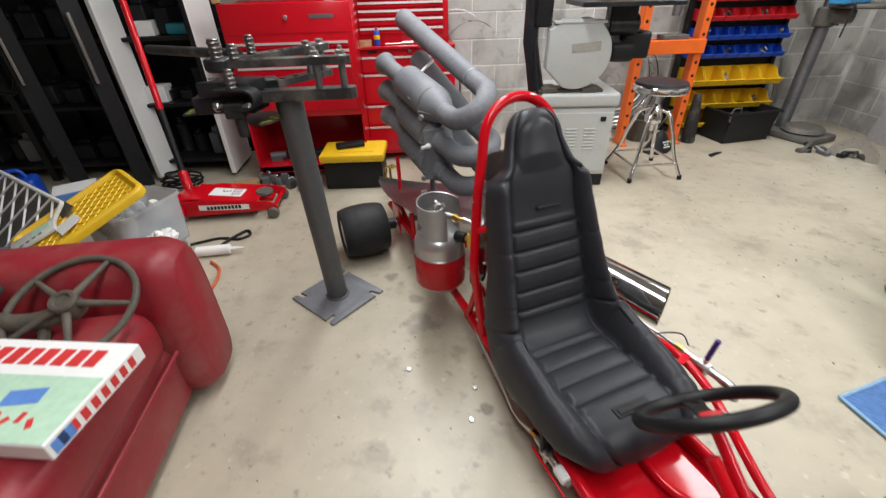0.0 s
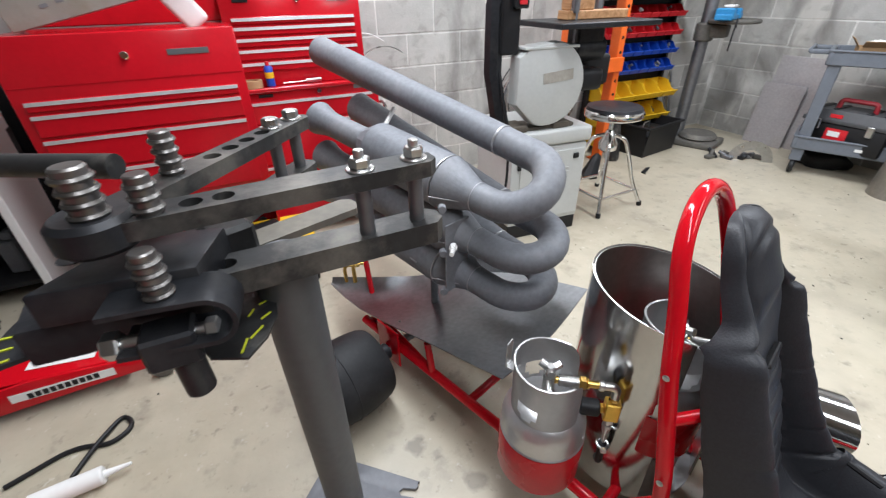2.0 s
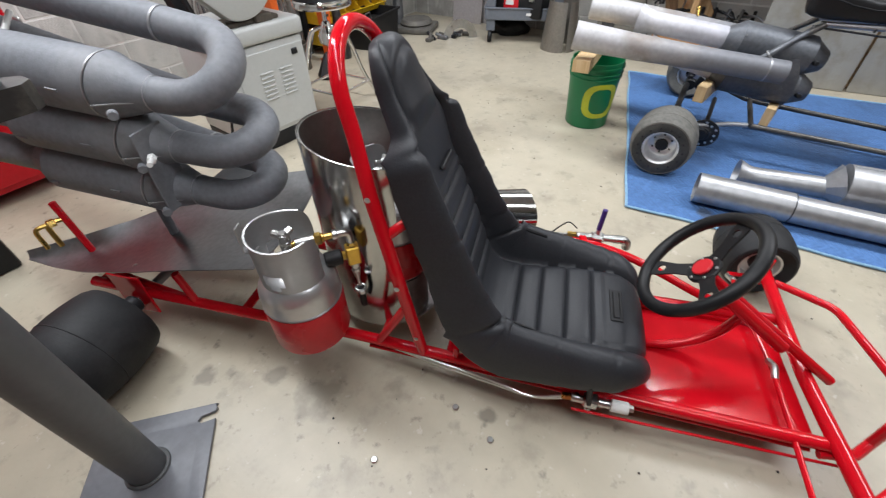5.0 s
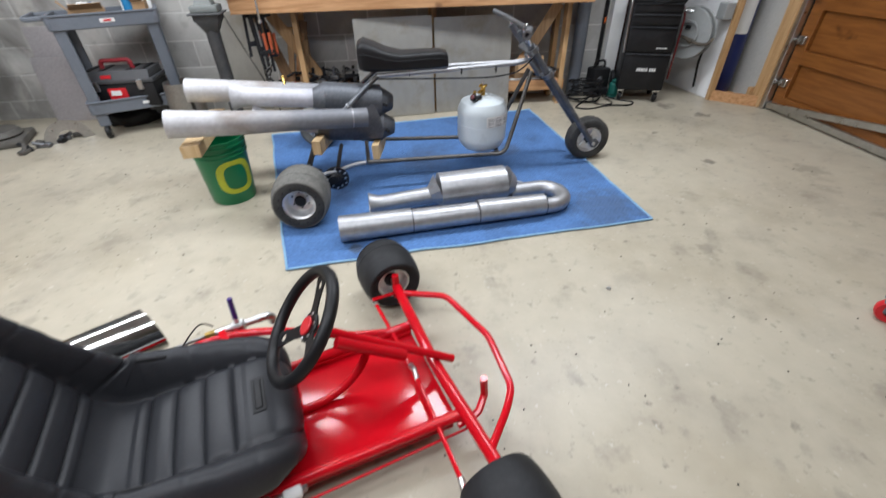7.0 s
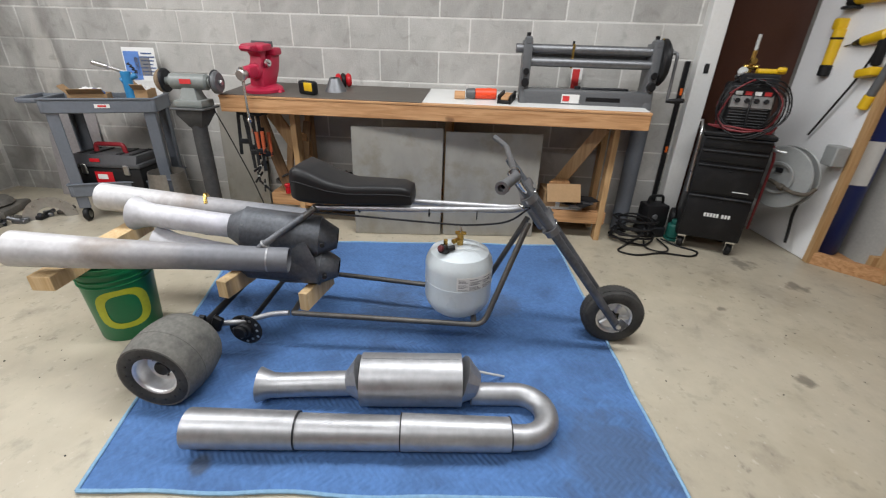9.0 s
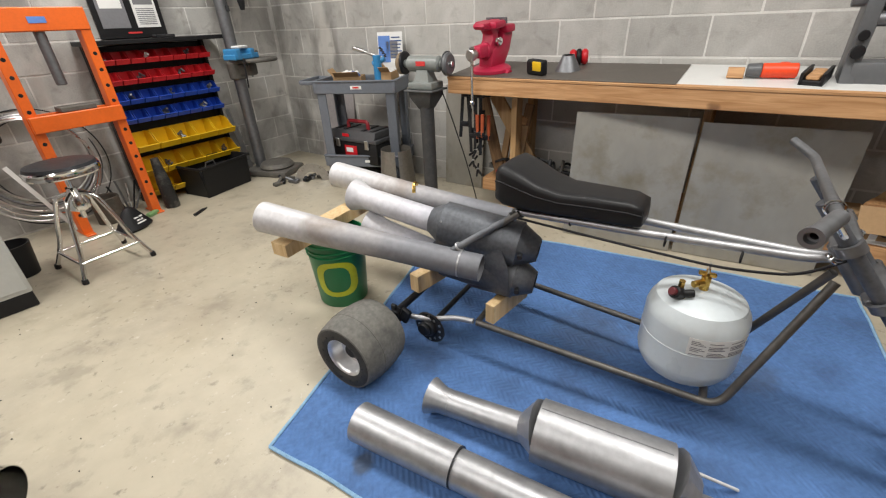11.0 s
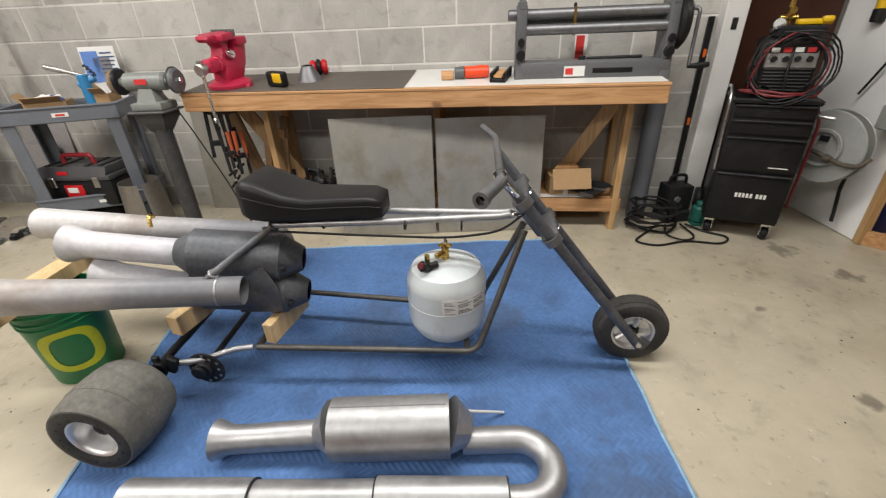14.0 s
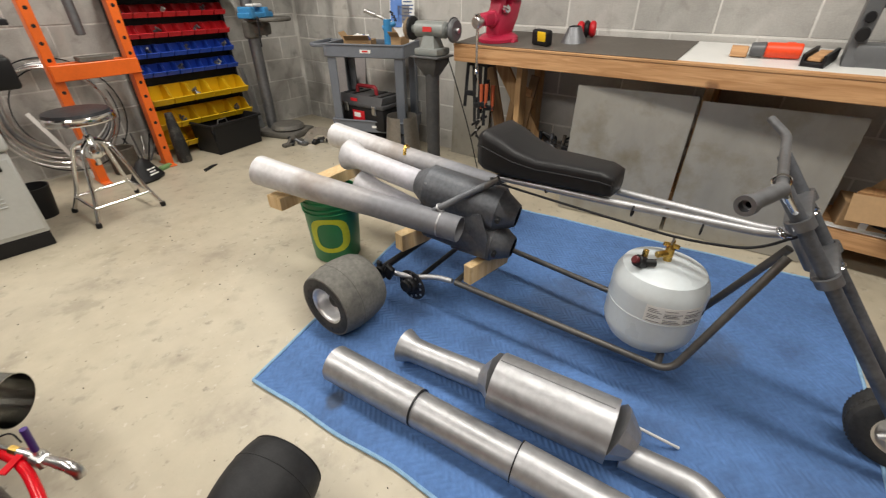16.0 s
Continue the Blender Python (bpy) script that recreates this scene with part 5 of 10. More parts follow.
prof = [(0.395, 0.050, 0.655, 0.700), (0.40, 0.066, 0.65, 0.722), (0.44, 0.075, 0.648, 0.735), (0.55, 0.082, 0.645, 0.735), (0.66, 0.095, 0.645, 0.732), (0.74, 0.108, 0.645, 0.752), (0.81, 0.115, 0.645, 0.785), (0.865, 0.115, 0.65, 0.805), (0.895, 0.10, 0.66, 0.79), (0.90, 0.07, 0.68, 0.76)]
bm = bmesh.new()
rings_ = []
for y, w, zl, zt in prof:
    loop = []
    for k in range(28):
        a = 2 * math.pi * k / 28
        c, s_ = math.cos(a), math.sin(a)
        sq = lambda v: math.copysign(abs(v) ** 0.36, v)
        loop.append(bm.verts.new((3.13 + w * sq(c), y, (zl + zt) / 2 + (zt - zl) / 2 * sq(s_))))
    rings_.append(loop)
for a, b in zip(rings_, rings_[1:]):
    for k in range(28):
        bm.faces.new((a[k], a[(k + 1) % 28], b[(k + 1) % 28], b[k]))
bm.faces.new(rings_[0])
bm.faces.new(rings_[-1])
bmesh.ops.recalc_face_normals(bm, faces=bm.faces)
saddle = part("saddle", bm, VINYL2, trike, "black vinyl saddle with a raised back", angle=60)
part("piping", tube([(3.13 - w * 1.0, y, zl + 0.62 * (zt - zl)) for y, w, zl, zt in prof[1:-1]], 0.003, 8), VINYL2, saddle)
part("cable", tube([(3.03, 0.80, 0.615), (3.04, 0.45, 0.60), (3.06, 0.15, 0.585), (3.09, -0.02, 0.60), (3.08, -0.10, 0.68)], 0.0045, 8, 0.1), BLACKPLASTIC, trike)
for y in (0.62, 0.32, 0.12):
    part("cable_tie", ring(0.0155, 0.003, 16, 6, shift(3.075, y, 0.626) @ turn("X", 90)), BLACKPLASTIC, trike)
# steering head, fork and bars
HEAD0, HEAD1 = Vector((3.135, -0.17, 0.575)), Vector((3.135, -0.075, 0.70))
part("steering_head", rod(HEAD0, HEAD1, 0.026, seg=24), STEEL, trike)
FTOP, FLOW = Vector((0, 0.0, 0.83)), Vector((0, -0.56, 0.122))
FD = (FLOW - FTOP).normalized()
for x0, x1 in ((3.058, 3.075), (3.265, 3.255)):
    part("fork_leg", rod(FTOP + Vector((x0, 0, 0)), FLOW + Vector((x1, 0, 0)), 0.0185, seg=24), DARKSCALE, trike)
    part("fork_tip", box(0.012, 0.05, 0.05, shift(x1, -0.552, 0.118) @ turn("X", 38), 0.004), DARKSCALE, trike)
for f in (0.155, 0.345):
    p = FTOP.lerp(FLOW, f) + Vector((3.16, 0.012, 0))
    cl = part("fork_clamp", moved(box(0.20, 0.066, 0.022, shift(0, 0.006, -0.011), 0.012, 2), along(p, p + FD)), STEEL, trike)
    for x0 in (3.06, 3.262):
        part("collar", moved(lathe([(0.0215, -0.014), (0.031, -0.014), (0.031, 0.014), (0.0215, 0.014), (0.0215, -0.014)], 24), along(FTOP.lerp(FLOW, f) + Vector((x0, 0, 0)), FTOP.lerp(FLOW, f) + Vector((x0, 0, 0)) + FD)), STEEL, cl)
    part("weld", ring(0.029, 0.004, 20, 6, along(p, p + FD) @ shift(0, 0.012, 0.02)), CHROME, cl)
part("axle_bolt", rod((3.05, -0.55, 0.142), (3.28, -0.55, 0.142), 0.011), ZINC, trike)
wheel(trike, shift(3.165, -0.548, 0.142) @ turn("Z", 180), 0.142, 0.092, 0.082, DUSTRUBBER, RIMALU, lobes=5, tread=58, slick=False)
steel("handlebar", [(2.85, 0.010, 0.850), (2.90, -0.009, 0.851), (3.03, -0.004, 0.852), (3.25, 0.003, 0.854), (3.377, 0.007, 0.856), (3.471, 0.06, 0.877)], 0.0125, STEEL, 0.03)
part("grip", tube([(2.758, 0.046, 0.849), (2.775, 0.039, 0.849), (2.776, 0.039, 0.849), (2.90, -0.009, 0.851)], [0.023, 0.023, 0.0185, 0.0185], 22, wall=0.010), STEEL, trike)
part("bar_riser", rod((2.955, -0.006, 0.845), (3.055, -0.045, 0.770), 0.011, seg=14), CHROME, trike)
part("bar_riser", rod((2.985, -0.004, 0.838), (3.06, -0.075, 0.735), 0.009, seg=14), CHROME, trike)
part("bar_riser", rod((3.27, 0.003, 0.850), (3.262, -0.02, 0.80), 0.011, seg=14), CHROME, trike)
part("bar_weld", ring(0.0165, 0.0045, 22, 8, shift(2.955, -0.006, 0.851) @ turn("Y", 90)), CHROME, trike)
part("steering_plate", box(0.05, 0.05, 0.004, shift(3.10, -0.13, 0.665) @ turn("X", 40)), STEEL, trike)
part("lock_tab", joined(ring(0.014, 0.004, 18, 8, shift(3.03, -0.055, 0.695) @ turn("X", 40)), rod((3.03, -0.055, 0.69), (3.06, -0.08, 0.68), 0.005)), CHROME, trike)


def trike_jet(a, b, r, intake):
    """A short chamber from a (its nose) to b with an intake."""
    a, b = Vector(a), Vector(b)
    d = (b - a).normalized()
    j = part("jet_tube", tube([tuple(a + d * 0.075), tuple(b - d * 0.06)], r, 36), DARKSCALE, trike, "heat-blued steel pulse tube with a tapered nose")
    part("nose_cone", tube([tuple(a), tuple(a + d * 0.008), tuple(a + d * 0.085)], [r * 0.50, r * 0.55, r], 10, wall=0.004), DARKSCALE, j)
    part("rear_cone", tube([tuple(b - d * 0.065), tuple(b)], [r, r * 0.55], 36), DARKSCALE, j)
    i = Vector(intake)
    e = (i - b).normalized()
    part("intake", tube([tuple(b - e * 0.01), tuple(i - e * 0.07), tuple(i - e * 0.03), tuple(i)], [r * 0.55, r * 0.55, r * 0.66, r * 0.80], 32, wall=0.003), BLEACHED, j)
    for k in range(5):
        ang = k * 1.3
        side = d.cross(Vector((0, 0, 1))).normalized() * math.cos(ang) + Vector((0, 0, 1)) * math.sin(ang)
        q = b - d * 0.075 + side * r
        part("rivet", rod(q - side * 0.002, q + side * 0.003, 0.005, seg=8), STEEL, j)
    return j


upper = trike_jet((3.095, 0.735, 0.468), (3.0, 1.17, 0.537), 0.092, (2.985, 1.58, 0.575))
lower = trike_jet((3.08, 0.735, 0.328), (3.0, 1.17, 0.39), 0.088, (2.97, 1.50, 0.455))
for j_, (hx, hy, hz) in ((upper, (3.01, 0.775, 0.478)), (lower, (3.0, 0.775, 0.33))):
    part("plug_boss", joined(rod((hx, hy, hz), (hx - 0.028, hy - 0.010, hz + 0.004), 0.010, seg=14)), BLACKIRON, j_)
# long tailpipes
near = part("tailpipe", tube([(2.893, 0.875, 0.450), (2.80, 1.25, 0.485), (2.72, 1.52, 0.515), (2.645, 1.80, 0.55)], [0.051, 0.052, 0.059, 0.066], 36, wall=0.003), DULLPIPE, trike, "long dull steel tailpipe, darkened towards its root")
part("weld_bead", tube([(2.875, 0.95, 0.4575), (2.8735, 0.956, 0.4580)], 0.0528, 32), BRIGHT, near)
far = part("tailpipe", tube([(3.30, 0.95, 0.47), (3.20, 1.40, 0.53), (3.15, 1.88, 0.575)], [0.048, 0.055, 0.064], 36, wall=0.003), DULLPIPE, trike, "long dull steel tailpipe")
part("web_plate", moved(prism([(0.80, 0.30), (0.975, 0.29), (0.995, 0.46), (0.835, 0.495), (0.80, 0.41)], 0.004, None, 0.001), Matrix(((0, 0, 1, 2.972), (1, 0, 0, 0), (0, 1, 0, 0), (0, 0, 0, 1)))), DARKSCALE, trike, "flat steel plate welded between the tubes")
part("tie_tube", tube([(3.075, 0.80, 0.615), (3.055, 0.83, 0.607), (2.885, 0.965, 0.520), (2.87, 0.99, 0.50)], 0.0135, 14, 0.02), DARKSCALE, trike)
for weld_at in (shift(2.888, 0.965, 0.519), shift(3.05, 0.832, 0.606)):
    part("tie_weld", ring(0.015, 0.005, 18, 6, weld_at @ turn("X", 45)), BRIGHT, trike)
part("hose_clip", tube([(3.08, 1.32, 0.60), (3.10, 1.33, 0.64), (3.13, 1.34, 0.62)], 0.008, 8, 0.02), BRASS, trike)

# what holds the tubes up
bucket = thing("bucket", shift(2.94, 1.73, 0) @ turn("Z", 12), "green plastic bucket with a yellow letter under the tailpipes", "bucket")
part("body", lathe([(0, 0.004), (0.118, 0.0), (0.122, 0.006), (0.144, 0.34), (0.150, 0.34), (0.150, 0.352), (0.144, 0.352), (0.144, 0.375), (0.140, 0.375), (0.118, 0.012), (0, 0.012)], 44), PGREEN, bucket)
for z in (0.29, 0.315):
    part("rib", ring(0.1425 + (z - 0.29) * 0.08, 0.004, 44, 8, shift(0, 0, z)), PGREEN, bucket)


def letter_o(r0, th, w, h, weight, zc, facing, n=48):
    """A broad letter O bent round a bucket."""
    bm = bmesh.new()
    loops = []
    for f in (1.0, 1.0 - weight):
        row = []
        for k in range(n):
            a = 2 * math.pi * k / n
            hx = w * (f if f == 1 else 1 - weight * 1.25) * math.copysign(abs(math.cos(a)) ** 0.72, math.cos(a))
            hz = h * (f if f == 1 else 1 - weight * 0.9) * math.copysign(abs(math.sin(a)) ** 0.72, math.sin(a))
            z = zc + hz
            rr = r0 + z * 0.0647 + th
            row.append((rr, hx, z))
        loops.append(row)
    vs = [[bm.verts.new((rr * math.cos(facing + hx / rr), rr * math.sin(facing + hx / rr), z)) for rr, hx, z in row] for row in loops]
    for k in range(n):
        bm.faces.new((vs[0][k], vs[0][(k + 1) % n], vs[1][(k + 1) % n], vs[1][k]))
    bmesh.ops.recalc_face_normals(bm, faces=bm.faces)
    return bm


part("letter", letter_o(0.122, 0.0015, 0.105, 0.10, 0.30, 0.17, radians(209)), LIME, bucket, "yellow letter O", smooth=True)
solid("lumber_block", box(0.088, 0.60, 0.062, None, 0.002), PALEPINE, shift(2.94, 1.765, 0.376) @ turn("Z", 95), "pale pine stud laid across the bucket", "lumber", "pine props")
solid("lumber_block", box(0.05, 0.26, 0.080, None, 0.002), PALEPINE, shift(2.985, 1.15, 0.262) @ turn("Z", 80), "short pine block propping the tubes", "lumber", "pine props")
solid("lumber_block", box(0.04, 0.25, 0.088, None, 0.002), PALEPINE, shift(3.045, 0.835, 0.185) @ turn("Z", 82), "short pine block lying across the frame rails", "lumber", "pine props")

# white gas cylinder in the frame
cyl = thing("gas_cylinder", shift(3.11, 0.185, 0.155) @ turn("Z", 0), "white upright gas cylinder with a brass valve and paper label", "gas cylinder")
R_ = 0.152
part("body", lathe([(0, 0.012), (0.09, 0.012), (0.10, 0.0), (0.106, 0.0), (0.108, 0.012), (0.13, 0.022), (R_ - 0.006, 0.05), (R_, 0.075), (R_, 0.08), (R_, 0.153), (R_, 0.1565), (R_ + 0.0015, 0.158), (R_ + 0.0015, 0.162), (R_, 0.1635), (R_, 0.167), (R_, 0.23), (R_, 0.235), (R_ - 0.006, 0.26), (0.13, 0.29), (0.09, 0.308), (0.05, 0.317), (0, 0.32)], 56), TANKWHITE, cyl)
valve = part("valve", joined(rod((0, 0, 0.31), (0, 0, 0.365), 0.014), rod((0, 0, 0.345), (-0.035, 0.03, 0.345), 0.011)), BRASS, cyl)
part("valve_knob", joined(box(0.07, 0.012, 0.016, shift(0, 0, 0.365), 0.004), box(0.012, 0.05, 0.016, shift(0, 0, 0.366), 0.004)), BRASS, valve)
part("loop", ring(0.018, 0.0025, 20, 6, shift(0, 0, 0.395) @ turn("X", 90)), ZINC, valve)
reg = part("regulator", joined(rod((-0.06, 0.055, 0.315), (-0.09, 0.075, 0.335), 0.02), rod((-0.07, 0.05, 0.325), (-0.06, 0.02, 0.33), 0.012)), BLACKPLASTIC, cyl)
part("red_cap", rod((-0.088, 0.074, 0.334), (-0.098, 0.081, 0.340), 0.013), material("maroon_plastic", (0.10, 0.010, 0.014), 0.4), reg)
part("fitting", rod((-0.055, 0.06, 0.318), (-0.055, 0.06, 0.362), 0.010, seg=6), BRASS, reg)


def curved_patch(r, z0, z1, a0, a1, n=16):
    return sheet([[(r * math.cos(radians(a0 + (a1 - a0) * k / n)), r * math.sin(radians(a0 + (a1 - a0) * k / n)), z) for k in range(n + 1)] for z in (z0, z1)], 0.0006)


lab = part("label", curved_patch(R_ + 0.0022, 0.168, 0.232, 180, 252), PAPER, cyl, "white paper label with small print")
for k in range(9):
    for a0, a1 in ((183, 198), (201, 222), (225, 248)):
        if (k + a0) % 4:
            part("print_line", curved_patch(R_ + 0.0032, 0.172 + 0.006 * k, 0.1742 + 0.006 * k, a0, a1 - 3 * ((k * 7 + a0) % 3)), INK, lab)
part("print_mark", curved_patch(R_ + 0.0036, 0.184, 0.202, 254, 262), BLACKPLASTIC, cyl)

# ---------------------------------------------------------------- loose jet tube lying on the blanket
loose = thing("jet_tube_set", Matrix(), "bright new steel jet tube, tack-welded in sections, lying on the blanket", "jet tube")
ZF = 0.012
ax0, ax1 = Vector((2.352, 1.035, 0)), Vector((2.468, -0.045, 0))
def on_a(f, r):
    p = ax0.lerp(ax1, f)
    return (p.x, p.y, ZF + r)
part("tail_section", tube([on_a(0, 0.066), on_a(0.335, 0.0625)], [0.066, 0.0625], 40, wall=0.002), BRIGHT, loose)
part("tail_section", tube([on_a(0.325, 0.0590), on_a(0.665, 0.0565)], [0.0590, 0.0565], 40, wall=0.002), BRIGHT, loose)
part("tail_section", tube([on_a(0.655, 0.0615), on_a(1.0, 0.0565)], [0.0615, 0.0565], 40, wall=0.002), BRIGHT, loose)
# black rings put in for the thin shaded line at each stepped joint
for f_, r_ in ((0.334, 0.0632), (0.656, 0.0622), (0.999, 0.0574)):
    part("joint_shade", tube([on_a(f_, r_), on_a(f_ + 0.004, r_)], r_, 40), BLACKIRON, loose)
c0 = Vector(on_a(1.0, 0.043))
side = Vector((0.994, 0.107, 0))
fw = Vector((0.107, -0.994, 0))
rb = 0.100
pts = [tuple(c0 - fw * 0.004)]
for k in range(17):
    a = math.pi * k / 16
    q = c0 + fw * (0.05 + rb * math.sin(a)) + side * (rb - rb * math.cos(a)) 
    pts.append(tuple(q))
b0 = Vector(pts[-1])
bdir = Vector((-0.118, 0.993, 0.0)).normalized()
pts.append(tuple(b0 + bdir * 0.17))
part("bend", tube(pts, 0.0425, 28), BRIGHT, loose)
b1 = b0 + bdir * 0.16 + side * 0.016
def on_b(f, z):
    p = b1 + bdir * f
    return (p.x, p.y, z)
part("front_cone", tube([on_b(-0.006, ZF + 0.074), on_b(0.053, ZF + 0.0975)], [0.054, 0.097], 14), BRIGHT, loose, "folded bright sheet cone", angle=12)
part("chamber", tube([on_b(0.050, ZF + 0.0985), on_b(0.425, ZF + 0.0985)], 0.0985, 48), BRIGHT, loose)
part("chamber_seam", tube([on_b(0.06, ZF + 0.1972), on_b(0.42, ZF + 0.1972)], 0.0018, 6), STEEL, loose)
part("rear_cone", tube([on_b(0.418, ZF + 0.0975), on_b(0.474, ZF + 0.078)], [0.097, 0.048], 12), BRIGHT, loose, "folded bright sheet cone", angle=12)
part("intake", tube([on_b(0.468, ZF + 0.078), on_b(0.74, ZF + 0.064)], [0.0465, 0.0455], 36), BRIGHT, loose)
part("intake_flare", tube([on_b(0.735, ZF + 0.064), on_b(0.768, ZF + 0.064), on_b(0.815, ZF + 0.066)], [0.0465, 0.047, 0.066], 36, wall=0.003), BRIGHT, loose)
q = Vector(on_b(0.0, 0.11))
part("plug_hole", rod(Vector(on_b(0.036, ZF + 0.078)) + Vector((-0.062, 0, 0.02)), Vector(on_b(0.036, ZF + 0.078)) + Vector((-0.075, -0.006, 0.024)), 0.009), BLACK, loose)
solid("welding_rod", tube([(2.722, 0.16, 0.118), (2.735, 0.09, 0.097), (2.81, -0.04, 0.014)], 0.005, 8), WHITE, Matrix(), "thin white rod leaning beside the tube", "rod")

# ---------------------------------------------------------------- workbench and what stands on it
bench = thing("workbench", Matrix(), "heavy pine workbench with a white top against the block wall", "workbench")
BX0, BX1, BY0, BY1, BZ = 4.185, 4.70, -0.895, 1.865, 0.925
part("front_rail", box(0.04, BY1 - BY0, 0.092, shift(BX0 + 0.02, (BY0 + BY1) / 2, BZ - 0.098), 0.003), PINE, bench)
SLOPE = shift(4.185, 0, 0.925) @ turn("Y", -5.4) @ shift(-4.185, 0, -0.925)
part("worktop", moved(box(BX1 - BX0 - 0.002, BY1 - BY0, 0.012, shift((BX0 + BX1) / 2, (BY0 + BY1) / 2, BZ - 0.006), 0.002), SLOPE), WHITE, bench, "white laminate worktop")
part("edge_board", moved(box(0.036, BY1 - BY0 + 0.004, 0.014, shift(BX0 + 0.014, (BY0 + BY1) / 2, BZ - 0.0075), 0.002), SLOPE), PINE, bench)
part("under_board", box(0.45, BY1 - BY0 - 0.04, 0.03, shift(4.46, (BY0 + BY1) / 2, BZ - 0.045)), PINE, bench)
for y in (-0.765, 0.36, 1.46):
    part("leg", box(0.085, 0.04, 0.83, shift(4.40, y, 0), 0.002), PINEX, bench)
    part("leg", box(0.085, 0.04, 0.83, shift(4.66, y, 0), 0.002), PINEX, bench)
part("brace", moved(box(0.035, 0.085, 0.62, None, 0.002), along((4.45, -0.70, 0.80), (4.58, -0.44, 0.30))), PINEX, bench)
part("brace", moved(box(0.035, 0.085, 0.62, None, 0.002), along((4.46, 1.66, 0.80), (4.52, 1.36, 0.30))), PINEX, bench)
part("lower_shelf", box(0.30, 2.5, 0.018, shift(4.55, 0.45, 0.20), 0.002), PINE, bench)
part("lower_rail", box(0.04, 2.5, 0.088, shift(4.385, 0.45, 0.125), 0.002), PINE, bench)
solid("steel_plate", box(0.475, 1.34, 0.004, None, 0.001), PLATEBROWN, SLOPE @ shift(4.430, 1.190, BZ + 0.0075), "brown mill-scaled steel plate lying on the bench", "plate")
# sheets leaning under the bench
def leaning(y0, y1, h, foot0, foot1, top, m, label):
    rows = [[(foot0, y0, 0.004), (foot1, y1, 0.004)], [(foot0 + top, y0, h), (foot1 + top, y1, h)]]
    return solid("metal_sheet", sheet(rows, 0.006), m, Matrix(), label, "sheet", "sheets under the bench", smooth=False)
leaning(1.00, 0.385, 0.765, 4.20, 4.265, 0.03, SHEET, "stained grey sheet leaning against the bench")
leaning(0.365, -0.29, 0.745, 4.27, 4.34, 0.03, SHEET, "stained grey sheet leaning against the bench")

# bench vise
vise = thing("bench_vise", SLOPE @ shift(4.345, 1.625, BZ + 0.006) @ turn("Z", 172) @ Matrix.Scale(1.36, 4), "raspberry-red cast bench vise with a steel handle", "vise")
part("swivel_base", joined(lathe([(0, 0), (0.086, 0), (0.092, 0.006), (0.092, 0.018), (0.080, 0.028), (0.064, 0.034), (0, 0.034)], 36), rod((0.0, -0.080, 0.0), (0.0, -0.105, 0.0), 0.02, seg=16), rod((0.0, 0.080, 0.0), (0.0, 0.105, 0.0), 0.02, seg=16)), PINK, vise)
part("body", joined(prism([(-0.060, 0.030), (0.050, 0.030), (0.046, 0.070), (0.035, 0.105), (-0.010, 0.125), (-0.045, 0.150), (-0.052, 0.188), (-0.118, 0.192), (-0.125, 0.150), (-0.10, 0.085)], 0.082, shift(0, 0.041, 0) @ turn("X", 90), 0.014),
                    box(0.070, 0.120, 0.034, shift(-0.082, 0, 0.160), 0.010, 2)), PINK, vise)
part("slide", joined(box(0.15, 0.056, 0.052, shift(0.040, 0, 0.078), 0.012, 2), rod((-0.09, 0.0, 0.10), (0.06, 0.0, 0.10), 0.036, seg=24)), PINK, vise)
part("side_lock", joined(rod((-0.03, -0.038, 0.115), (-0.03, -0.060, 0.115), 0.016, seg=6), rod((-0.055, -0.056, 0.115), (0.015, -0.056, 0.120), 0.005)), ZINC, vise)
JAW = shift(-0.084, 0, 0)
part("front_jaw", joined(prism([(0.066, 0.070), (0.120, 0.066), (0.136, 0.090), (0.130, 0.120), (0.112, 0.145), (0.108, 0.165), (0.124, 0.184), (0.168, 0.192), (0.176, 0.204), (0.172, 0.216), (0.046, 0.220), (0.042, 0.190), (0.064, 0.165), (0.070, 0.120)], 0.066, shift(0, 0.033, 0) @ turn("X", 90), 0.012),
                         box(0.080, 0.125, 0.030, shift(0.086, 0, 0.188), 0.010, 2)), PINK, vise, at=JAW)
part("jaw_face", box(0.010, 0.115, 0.026, shift(0.036, 0, 0.20), 0.002), STEEL, vise, at=JAW)
part("screw", joined(rod((0.105, 0, 0.10), (0.165, 0, 0.10), 0.022, seg=18, bev=0.004), rod((0.16, 0, 0.10), (0.232, 0, 0.10), 0.017, seg=18), rod((0.215, 0, 0.10), (0.245, 0, 0.10), 0.026, seg=20, bev=0.006)), ZINC, vise, at=JAW)
part("handle", rod((0.232, 0.006, 0.125), (0.232, -0.008, -0.105), 0.0068), CHROME, vise, at=JAW)
part("handle_end", rod((0.232, -0.0075, -0.098), (0.232, -0.009, -0.118), 0.012, bev=0.004), CHROME, vise, at=JAW)
part("handle_end", rod((0.232, 0.0055, 0.120), (0.232, 0.0065, 0.136), 0.012, bev=0.004), CHROME, vise, at=JAW)
part("boss", joined(rod((0.0, 0.036, 0.135), (0.0, 0.058, 0.135), 0.018, seg=20, bev=0.004), rod((0.0, 0.056, 0.135), (0.035, 0.060, 0.150), 0.006)), CHROME, vise)

